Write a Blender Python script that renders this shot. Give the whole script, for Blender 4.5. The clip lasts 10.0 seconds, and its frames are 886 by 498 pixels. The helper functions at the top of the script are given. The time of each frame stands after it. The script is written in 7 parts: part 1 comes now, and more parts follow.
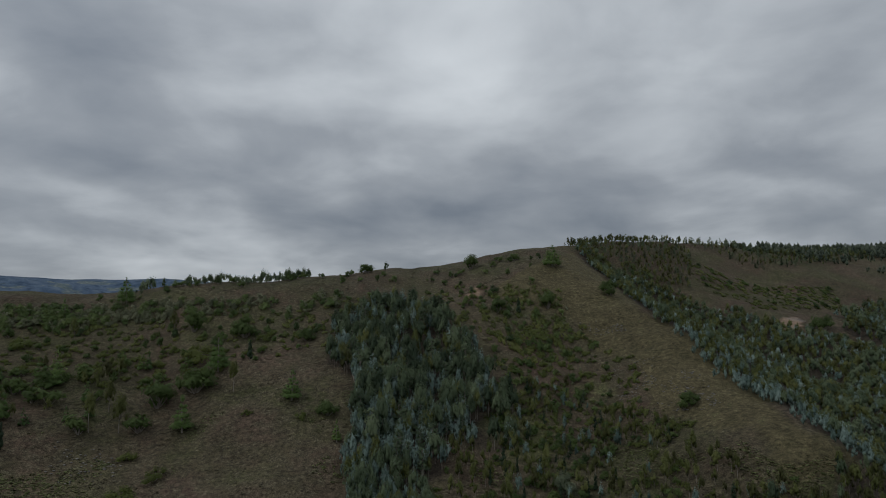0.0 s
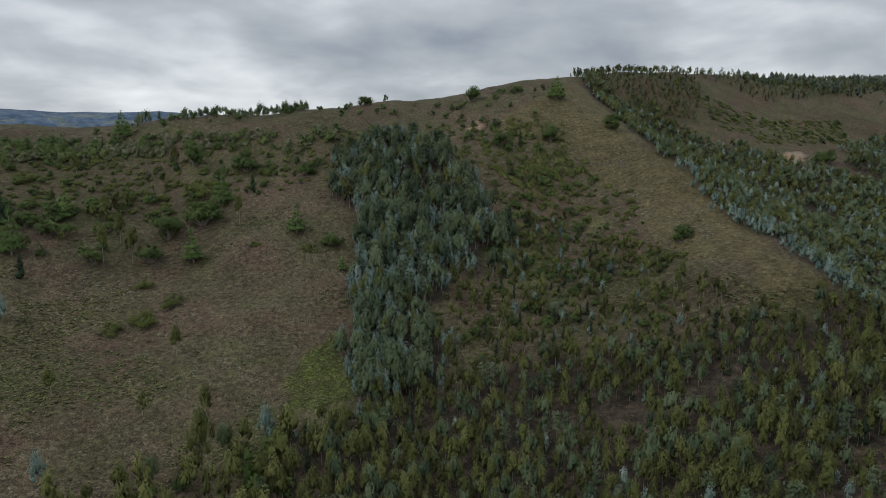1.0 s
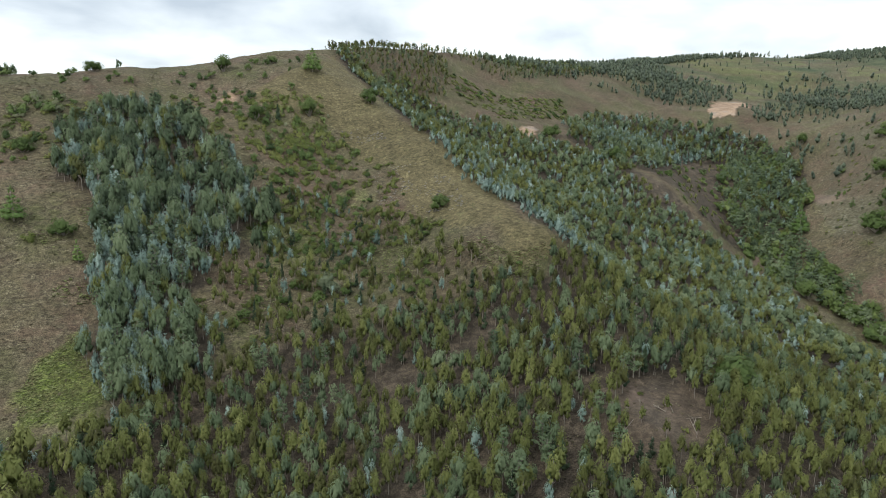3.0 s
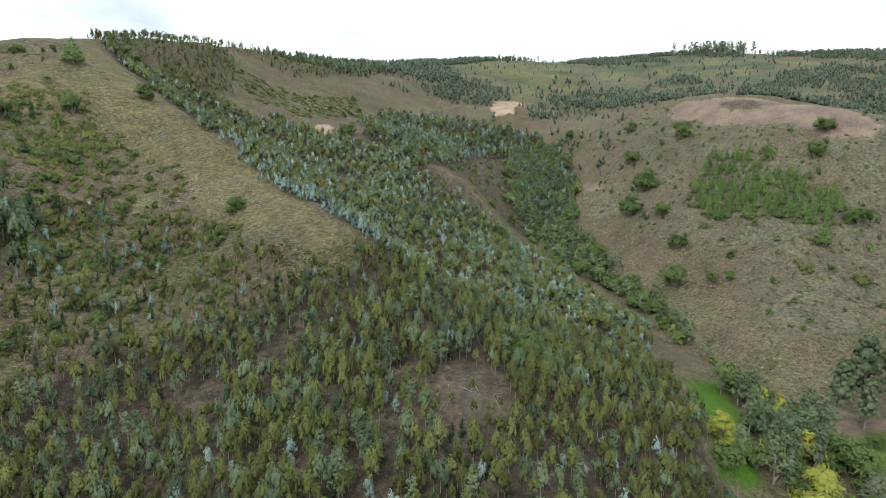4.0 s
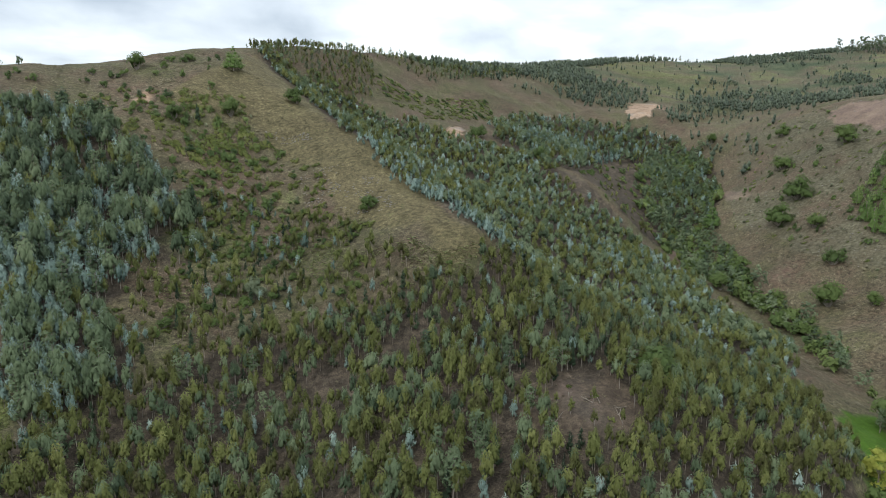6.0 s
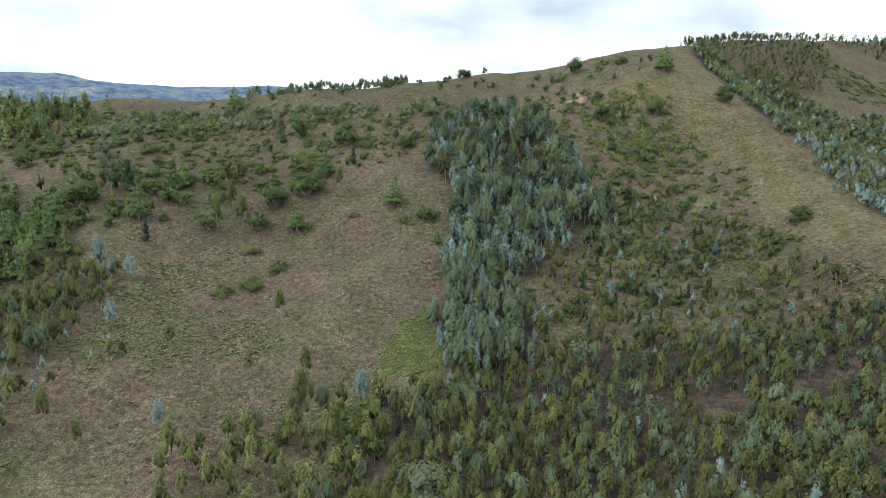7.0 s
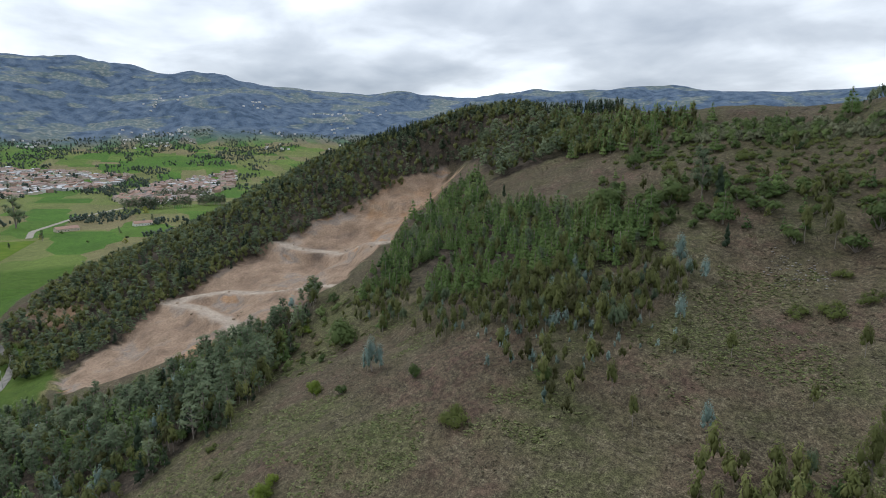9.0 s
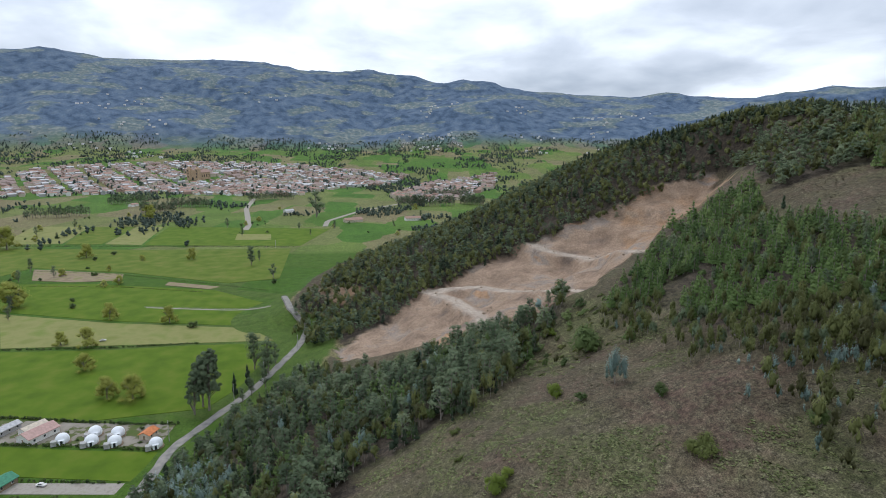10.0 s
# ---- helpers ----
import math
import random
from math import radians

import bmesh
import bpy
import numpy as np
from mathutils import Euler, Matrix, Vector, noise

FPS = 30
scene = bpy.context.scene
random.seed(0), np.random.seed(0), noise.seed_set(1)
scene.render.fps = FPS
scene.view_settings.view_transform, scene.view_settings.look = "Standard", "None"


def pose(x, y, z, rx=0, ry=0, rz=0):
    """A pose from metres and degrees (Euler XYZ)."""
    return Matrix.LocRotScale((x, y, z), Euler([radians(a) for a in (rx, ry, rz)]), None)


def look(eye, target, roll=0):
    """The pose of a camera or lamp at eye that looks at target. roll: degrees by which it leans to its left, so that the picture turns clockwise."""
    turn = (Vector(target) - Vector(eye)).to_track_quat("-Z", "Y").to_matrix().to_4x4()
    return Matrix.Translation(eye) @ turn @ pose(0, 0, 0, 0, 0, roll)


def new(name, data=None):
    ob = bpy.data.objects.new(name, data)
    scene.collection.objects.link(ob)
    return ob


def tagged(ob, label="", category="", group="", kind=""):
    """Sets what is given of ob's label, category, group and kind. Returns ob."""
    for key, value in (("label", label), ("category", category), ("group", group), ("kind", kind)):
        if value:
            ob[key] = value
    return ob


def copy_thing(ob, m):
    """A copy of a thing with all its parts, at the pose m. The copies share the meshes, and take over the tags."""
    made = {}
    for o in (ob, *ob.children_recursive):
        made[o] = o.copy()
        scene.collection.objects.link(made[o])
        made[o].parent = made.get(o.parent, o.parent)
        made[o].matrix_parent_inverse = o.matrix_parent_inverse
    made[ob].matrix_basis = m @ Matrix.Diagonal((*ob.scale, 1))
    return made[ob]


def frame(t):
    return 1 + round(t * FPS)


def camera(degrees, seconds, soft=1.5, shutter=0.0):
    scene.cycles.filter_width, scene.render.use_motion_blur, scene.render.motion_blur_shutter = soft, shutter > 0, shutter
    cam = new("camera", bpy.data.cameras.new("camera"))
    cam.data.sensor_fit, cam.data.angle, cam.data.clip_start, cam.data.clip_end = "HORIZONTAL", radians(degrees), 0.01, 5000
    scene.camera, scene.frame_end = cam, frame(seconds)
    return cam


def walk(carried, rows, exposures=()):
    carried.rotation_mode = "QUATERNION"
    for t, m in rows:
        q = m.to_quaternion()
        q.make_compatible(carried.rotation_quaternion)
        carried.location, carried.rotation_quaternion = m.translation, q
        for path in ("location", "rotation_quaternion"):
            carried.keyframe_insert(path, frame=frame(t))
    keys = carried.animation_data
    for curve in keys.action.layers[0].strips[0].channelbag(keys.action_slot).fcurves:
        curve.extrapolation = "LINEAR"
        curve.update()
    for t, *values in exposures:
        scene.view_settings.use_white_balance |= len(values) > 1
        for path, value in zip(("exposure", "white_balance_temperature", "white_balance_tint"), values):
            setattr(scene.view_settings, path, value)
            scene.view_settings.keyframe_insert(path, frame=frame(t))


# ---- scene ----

# ---------------------------------------------------------------- camera and its flight
EYE_Z = 140.0


def aim(yaw, pitch, roll, x=0.0, y=0.0, z=EYE_Z):
    """A hovering camera: yaw clockwise from +Y, pitch up, roll, in degrees."""
    return pose(x, y, z, 90 + pitch, 0, -yaw) @ pose(0, 0, 0, 0, 0, roll)


cam = camera(71.3, 10.0, soft=0.85)
PATH = [
    (0.0, aim(0.11, 6.49, -0.09)),
    (0.5, aim(0.06, -1.03, -0.05)),
    (1.0, aim(0.00, -8.80, -0.04)),
    (1.5, aim(-0.06, -11.06, -0.07)),
    (2.0, aim(4.91, -11.07, -0.07)),
    (2.5, aim(13.53, -11.09, -0.11)),
    (2.7, aim(16.62, -11.11, 0.00)),
    (3.8, aim(36.36, -11.28, -0.10)),
    (4.0, aim(40.05, -11.32, -0.13)),
    (4.5, aim(52.63, -11.34, 0.02)),
    (5.0, aim(56.84, -11.30, -0.06)),
    (5.5, aim(55.06, -11.26, -0.02)),
    (5.6, aim(52.26, -11.22, -0.01)),
    (5.7, aim(46.90, -11.19, 0.02)),
    (5.8, aim(41.20, -11.14, 0.04)),
    (5.9, aim(35.05, -11.08, 0.06)),
    (6.0, aim(28.28, -11.08, 0.09)),
    (6.1, aim(21.85, -11.10, 0.05)),
    (6.2, aim(15.69, -11.15, 0.05)),
    (7.3, aim(-10.25, -11.19, 0.23)),
    (7.5, aim(-10.79, -11.18, 0.21)),
    (8.0, aim(-28.84, -11.09, 0.01)),
    (8.5, aim(-47.03, -10.86, -0.03)),
    (9.0, aim(-59.84, -10.68, 0.02)),
    (9.5, aim(-71.51, -10.53, 0.06)),
    (10.0, aim(-83.15, -10.31, -0.06)),
]
EXPOSURES = [(0.0, -1.24, 6250, 8), (0.5, -1.18, 6250, 8), (1.0, -0.48, 6450, 8), (1.5, 0.3, 6600, 6), (2.0, 0.42, 6550, 6), (2.5, 0.48, 6550, 6), (4.0, 0.87, 6400, 4), (5.0, 0.93, 6400, 4), (5.5, 0.79, 6380, 4), (6.0, 0.56, 6350, 6), (7.5, 0.84, 6200, 6), (8.0, 0.68, 6200, 6), (8.5, 0.16, 6150, 8), (9.0, -0.04, 6150, 9), (10.0, 0.05, 5980, 10)]
walk(cam, PATH, EXPOSURES)

# ---------------------------------------------------------------- sky and light
SUN_UP, SUN_TURN = radians(48), radians(-112)
world = bpy.data.worlds.new("overcast_sky")
scene.world = world
world.use_nodes = True


def build_sky():
    nt = world.node_tree
    nt.nodes.clear()
    N, K = nt.nodes.new, nt.links.new
    out, bg = N("ShaderNodeOutputWorld"), N("ShaderNodeBackground")
    bg.inputs["Strength"].default_value = 1.0
    sky = N("ShaderNodeTexSky")
    sky.sky_type, sky.sun_disc = "NISHITA", False
    sky.sun_elevation, sky.sun_rotation = SUN_UP, SUN_TURN
    dim = N("ShaderNodeVectorMath")
    dim.operation = "SCALE"
    dim.inputs["Scale"].default_value = 0.1
    K(sky.outputs[0], dim.inputs[0])
    tc, sep = N("ShaderNodeTexCoord"), N("ShaderNodeSeparateXYZ")
    K(tc.outputs["Generated"], sep.inputs[0])
    # a flat cloud deck: divide the direction by its height
    h = N("ShaderNodeMath")
    h.operation = "MAXIMUM"
    h.inputs[1].default_value = 0.0
    K(sep.outputs["Z"], h.inputs[0])
    h2 = N("ShaderNodeMath")
    h2.inputs[1].default_value = 0.26
    K(h.outputs[0], h2.inputs[0])
    div = N("ShaderNodeVectorMath")
    div.operation = "DIVIDE"
    comb = N("ShaderNodeCombineXYZ")
    for k in range(3):
        K(h2.outputs[0], comb.inputs[k])
    K(tc.outputs["Generated"], div.inputs[0])
    K(comb.outputs[0], div.inputs[1])
    big, fine = N("ShaderNodeTexNoise"), N("ShaderNodeTexNoise")
    for n, sc, det, dist in ((big, 0.95, 4.0, 0.15), (fine, 2.4, 8.0, 0.25)):
        n.inputs["Scale"].default_value, n.inputs["Detail"].default_value = sc, det
        n.inputs["Distortion"].default_value = dist
        K(div.outputs[0], n.inputs["Vector"])
    mix = N("ShaderNodeMix")
    mix.inputs["Factor"].default_value = 0.36
    K(big.outputs["Fac"], mix.inputs["A"])
    K(fine.outputs["Fac"], mix.inputs["B"])
    ramp = N("ShaderNodeValToRGB")
    e = ramp.color_ramp.elements
    e[0].position, e[0].color = 0.36, (0.44, 0.49, 0.57, 1)
    e[1].position, e[1].color = 0.70, (1.50, 1.54, 1.58, 1)
    m = e.new(0.5)
    m.color = (0.76, 0.80, 0.86, 1)
    K(mix.outputs[0], ramp.inputs[0])
    cover = N("ShaderNodeMix")
    cover.data_type = "RGBA"
    cover.inputs["Factor"].default_value = 0.9
    K(dim.outputs[0], cover.inputs["A"])
    K(ramp.outputs[0], cover.inputs["B"])
    # the cloud is thinner, and brighter, on the sun's side
    dot, glow, lit = N("ShaderNodeVectorMath"), N("ShaderNodeMapRange"), N("ShaderNodeVectorMath")
    dot.operation, lit.operation = "DOT_PRODUCT", "SCALE"
    dot.inputs[1].default_value = (math.sin(SUN_TURN), math.cos(SUN_TURN), 0.15)
    glow.inputs["From Min"].default_value, glow.inputs["From Max"].default_value = -1.0, 1.0
    glow.inputs["To Min"].default_value, glow.inputs["To Max"].default_value = 0.93, 1.04
    K(tc.outputs["Generated"], dot.inputs[0])
    K(dot.outputs["Value"], glow.inputs[0])
    # an overcast sky brightens from the horizon to the zenith
    rise = N("ShaderNodeMath")
    rise.operation = "MULTIPLY_ADD"
    rise.inputs[1].default_value, rise.inputs[2].default_value = 0.42, 0.92
    K(h.outputs[0], rise.inputs[0])
    both = N("ShaderNodeMath")
    both.operation = "MULTIPLY"
    K(glow.outputs[0], both.inputs[0])
    K(rise.outputs[0], both.inputs[1])
    K(cover.outputs["Result"], lit.inputs[0])
    K(both.outputs[0], lit.inputs["Scale"])
    K(lit.outputs[0], bg.inputs["Color"])
    K(bg.outputs[0], out.inputs[0])


build_sky()
sun = new("sun", bpy.data.lights.new("sun", "SUN"))
sun.data.energy, sun.data.angle, sun.data.color = 1.1, radians(30), (1.0, 0.96, 0.9)
sun.matrix_world = look((0, 0, 500), Vector((0, 0, 500)) - Vector((math.sin(SUN_TURN) * math.cos(SUN_UP), math.cos(SUN_TURN) * math.cos(SUN_UP), math.sin(SUN_UP))))

# ---------------------------------------------------------------- relief: ridges, gullies and valley lines
RELIEF = {
    "main_crest": [(-424, -84, -4), (-466, -58, 9), (-569, -30, 24), (-634, 89, 43), (-633, 146, 72), (-599, 195, 101), (-552, 234, 126), (-498, 257, 141), (-441, 276, 149), (-352, 296, 150), (-248, 301, 151), (-154, 303, 149), (-115, 315, 156), (-44, 332, 162), (0, 345, 165), (29, 349, 171), (64, 354, 174)],
    "upper_hill": [(64, 354, 174), (97, 419, 188), (132, 461, 200), (178, 489, 202), (235, 519, 201), (310, 560, 201), (392, 604, 204)],
    "spur": [(64, 354, 174), (81, 325, 161), (93, 296, 147), (100, 261, 133), (107, 232, 119), (108, 197, 110), (108, 168, 104)],
    "spur_foot": [(108, 168, 104), (105, 134, 88), (99, 99, 78), (93, 78, 72)],
    "wood_gully": [(109, 406, 171), (127, 369, 147), (142, 320, 127), (141, 254, 113), (131, 195, 96), (132, 157, 81), (150, 117, 69), (196, 111, 60)],
    "wood_spur": [(235, 519, 201), (235, 441, 159), (240, 369, 140), (246, 315, 123), (252, 271, 104), (248, 240, 82), (233, 189, 66), (214, 139, 60)],
    "stream": [(453, 423, 159), (404, 359, 115), (378, 296, 98), (296, 261, 70), (274, 210, 63), (236, 131, 52), (216, 73, 50), (160, 42, 50), (134, 41, 46)],
    "knoll_crest": [(453, 329, 144), (451, 258, 155), (456, 205, 158), (453, 159, 153), (441, 130, 145), (442, 82, 135), (467, 49, 103)],
    "knoll_nose": [(417, 181, 142), (368, 156, 112), (327, 139, 90), (291, 121, 73), (247, 95, 59), (216, 73, 50)],
    "knoll_flank": [(385, 107, 105), (330, 82, 74), (268, 62, 56), (221, 57, 49)],
    "side_valley": [(164, -17, 45), (185, 12, 52), (194, 50, 51), (273, 29, 53), (352, 44, 58), (449, 31, 69), (559, 39, 86), (760, 27, 113)],
    "valley_far_side": [(227, -40, 47), (318, -33, 60), (400, -14, 77), (519, -27, 104), (750, -26, 153)],
    "back_ridge": [(414, 637, 206), (585, 684, 224), (740, 673, 236), (858, 656, 238), (972, 615, 253), (1022, 527, 257), (1109, 457, 252), (1239, 393, 257), (1412, 329, 276), (1479, 253, 297), (1594, 134, 318), (1600, -34, 319), (1576, -278, 317)],
    "mid_right": [(589, 340, 169), (658, 293, 176), (717, 219, 166), (788, 139, 160), (898, 63, 165)],
    "bowl": [(435, 483, 163), (613, 514, 176), (671, 436, 174), (490, 411, 142)],
    "front_center": [(0, 345, 165), (0, 290, 143), (0, 240, 115), (0, 195, 95), (0, 160, 82), (0, 132, 73), (0, 108, 67)],
    "front_left": [(-154, 303, 149), (-129, 254, 125), (-102, 200, 100), (-81, 159, 86), (-64, 125, 75), (-51, 100, 67)],
    "front_right": [(81, 325, 161), (68, 272, 130), (56, 225, 107), (45, 182, 90), (36, 144, 77), (27, 107, 69)],
    "front_far_right": [(90, 156, 95), (73, 126, 81), (56, 97, 73)],
    "low_right": [(134, 67, 67), (109, 54, 61), (78, 75, 70)],
    "left_shoulder": [(-352, 296, 150), (-268, 225, 117), (-216, 162, 97), (-164, 115, 83), (-107, 90, 72)],
    "left_edge": [(-409, 251, 113), (-317, 148, 81), (-284, 98, 65), (-230, 84, 56), (-175, 41, 52), (-144, 17, 49)],
    "pit_axis": [(-427, 261, 111), (-412, 192, 72), (-409, 133, 50), (-423, 41, 30), (-350, -16, 13)],
    "flank_foot": [(-300, 12, 22), (-275, -16, 20), (-250, -52, 13), (-222, -77, 7), (-169, -97, -2)],
    "road_foot": [(-215, -104, -3), (-250, -100, -4), (-276, -96, -4), (-306, -84, -4), (-330, -73, -3), (-367, -62, -2), (-408, -53, -3), (-445, -60, -4)],
    "behind": [(0, 20, 45), (60, -60, 40), (0, -150, 8), (-110, -120, -4), (160, -120, 38), (300, -200, 60), (450, -260, 90), (100, -350, 0)],
    "north_side": [(-760, 120, 0), (-640, 330, 60), (-520, 420, 85), (-380, 480, 95), (-200, 520, 110), (0, 560, 130), (150, 640, 160), (300, 760, 180)],
    "plain": [(-300, -140, -12), (-480, -190, -12), (-560, -90, -10), (-700, 0, -12), (-820, 160, -12), (-900, 420, -12), (-800, 800, -12), (-1300, 0, -14), (-1300, -700, -14),
              (-600, -700, -14), (-1300, 900, -14), (0, -900, -14), (-300, 1400, 40), (500, 1300, 190), (1200, 1300, 240), (1500, 800, 250), (1600, -800, 260), (900, -700, 170)],
}


def dense(line, step=28.0):
    out = []
    for a, b in zip(line, line[1:]):
        a, b = np.array(a, float), np.array(b, float)
        n = max(1, int(np.linalg.norm(b - a) / step))
        out += [a + (b - a) * k / n for k in range(n)]
    return out + [np.array(line[-1], float)]


def relief_solver():
    pts = []
    for name, line in RELIEF.items():
        for p in (dense(line) if name not in ("plain", "behind", "bowl") else [np.array(q, float) for q in line]):
            if all((p[0] - q[0]) ** 2 + (p[1] - q[1]) ** 2 > 144 for q in pts):
                pts.append(p)
    pts = np.array(pts)
    d = np.sqrt(((pts[:, None, :2] - pts[None, :, :2]) ** 2).sum(-1) + 9.0 ** 2)
    n = len(pts)
    A = np.zeros((n + 1, n + 1))
    A[:n, :n], A[:n, n], A[n, :n] = -d + np.eye(n) * 0.8, 1, 1
    w = np.linalg.solve(A, np.append(pts[:, 2], 0))
    return pts[:, :2], w


CENTRES, WEIGHTS = relief_solver()


def smooth(a, b, v):
    t = np.clip((v - a) / (b - a), 0, 1)
    return t * t * (3 - 2 * t)


_P = np.random.RandomState(7).rand(256, 256)


def lattice(x, y):
    """Smooth value noise, -1 to 1."""
    xi, yi = np.floor(x).astype(int), np.floor(y).astype(int)
    fx, fy = x - xi, y - yi
    fx, fy = fx * fx * (3 - 2 * fx), fy * fy * (3 - 2 * fy)
    a, b = _P[xi % 256, yi % 256], _P[(xi + 1) % 256, yi % 256]
    c, d = _P[xi % 256, (yi + 1) % 256], _P[(xi + 1) % 256, (yi + 1) % 256]
    return 2 * ((a * (1 - fx) + b * fx) * (1 - fy) + (c * (1 - fx) + d * fx) * fy) - 1


def fractal(x, y, size, octaves=4, gain=0.5):
    out, amp = 0.0, 1.0
    for k in range(octaves):
        out = out + amp * lattice(x / size + 17.3 * k, y / size - 9.1 * k)
        size, amp = size / 2.03, amp * gain
    return out


def bearing(x, y):
    return np.degrees(np.arctan2(x, y))


def far_land(x, y):
    """The plain beyond the hill and the mountains that close it."""
    r, az = np.hypot(x, y), bearing(x, y)
    azc = np.where(az > 100, az - 360, az)
    crest = np.interp(azc, [-260, -180, -140, -118, -104, -97, -84, -79, -65, -51, -40, -25, 0, 100], [200, 250, 530, 600, 625, 580, 490, 480, 375, 395, 400, 390, 300, 300])
    up = smooth(2900, 4500, r)
    fold = fractal(x, y, 620, 5, 0.55)
    plain = np.interp(r, [0, 1900, 3000, 6000], [0, 0, 88, 110])
    return plain + up ** 0.85 * (crest - 88) + fold * 58 * smooth(2700, 3600, r) * (1 - 0.75 * smooth(4150, 4500, r))


def height(x, y):
    x, y = np.asarray(x, float), np.asarray(y, float)
    shape, x, y = x.shape, x.ravel(), y.ravel()
    z = np.empty(len(x))
    r = np.hypot(x, y)
    near = np.zeros(len(x))
    for i in range(0, len(x), 20000):
        s = slice(i, i + 20000)
        dx, dy = x[s, None] - CENTRES[None, :, 0], y[s, None] - CENTRES[None, :, 1]
        near[s] = -np.sqrt(dx * dx + dy * dy + 81.0) @ WEIGHTS[:-1] + WEIGHTS[-1]
    # small gullies and bumps on the hillsides
    rough = smooth(4, 40, near)
    near = near + rough * (2.2 * fractal(x, y, 46, 3) + 0.35 * fractal(x, y, 7, 3))
    knoll = smooth(190, 110, np.hypot(x - 360, y - 160)) * (1 - smooth(-45, -15, near - 165))
    near = near - knoll * (5.0 * np.abs(fractal(x * 0.9 + y * 0.3, y, 52, 3)) - 1.2 + 0.8 * fractal(x, y, 9, 3))
    near = np.where(near > 6, near, np.where(near < -6, 0, (near + 6) ** 2 / 24))
    k = smooth(1500, 2100, r)
    z = near * (1 - k) + far_land(x, y) * k
    return z.reshape(shape)


# ---------------------------------------------------------------- materials
def material(name, rough=0.85):
    m = bpy.data.materials.new(name)
    m.use_nodes = True
    b = m.node_tree.nodes["Principled BSDF"]
    b.inputs["Roughness"].default_value = rough
    b.inputs["Specular IOR Level"].default_value = 0.2
    return m, m.node_tree, b


def plain_material(name, colour, rough=0.8, vary=0.25, size=0.5):
    m, nt, b = material(name, rough)
    n, r, tc = nt.nodes.new("ShaderNodeTexNoise"), nt.nodes.new("ShaderNodeValToRGB"), nt.nodes.new("ShaderNodeTexCoord")
    n.inputs["Scale"].default_value, n.inputs["Detail"].default_value = 1 / size, 5
    nt.links.new(tc.outputs["Object"], n.inputs["Vector"])
    e = r.color_ramp.elements
    e[0].position, e[0].color = 0.3, (*[c * (1 - vary) for c in colour], 1)
    e[1].position, e[1].color = 0.7, (*[min(1, c * (1 + vary)) for c in colour], 1)
    nt.links.new(n.outputs["Fac"], r.inputs[0])
    nt.links.new(r.outputs[0], b.inputs["Base Color"])
    return m


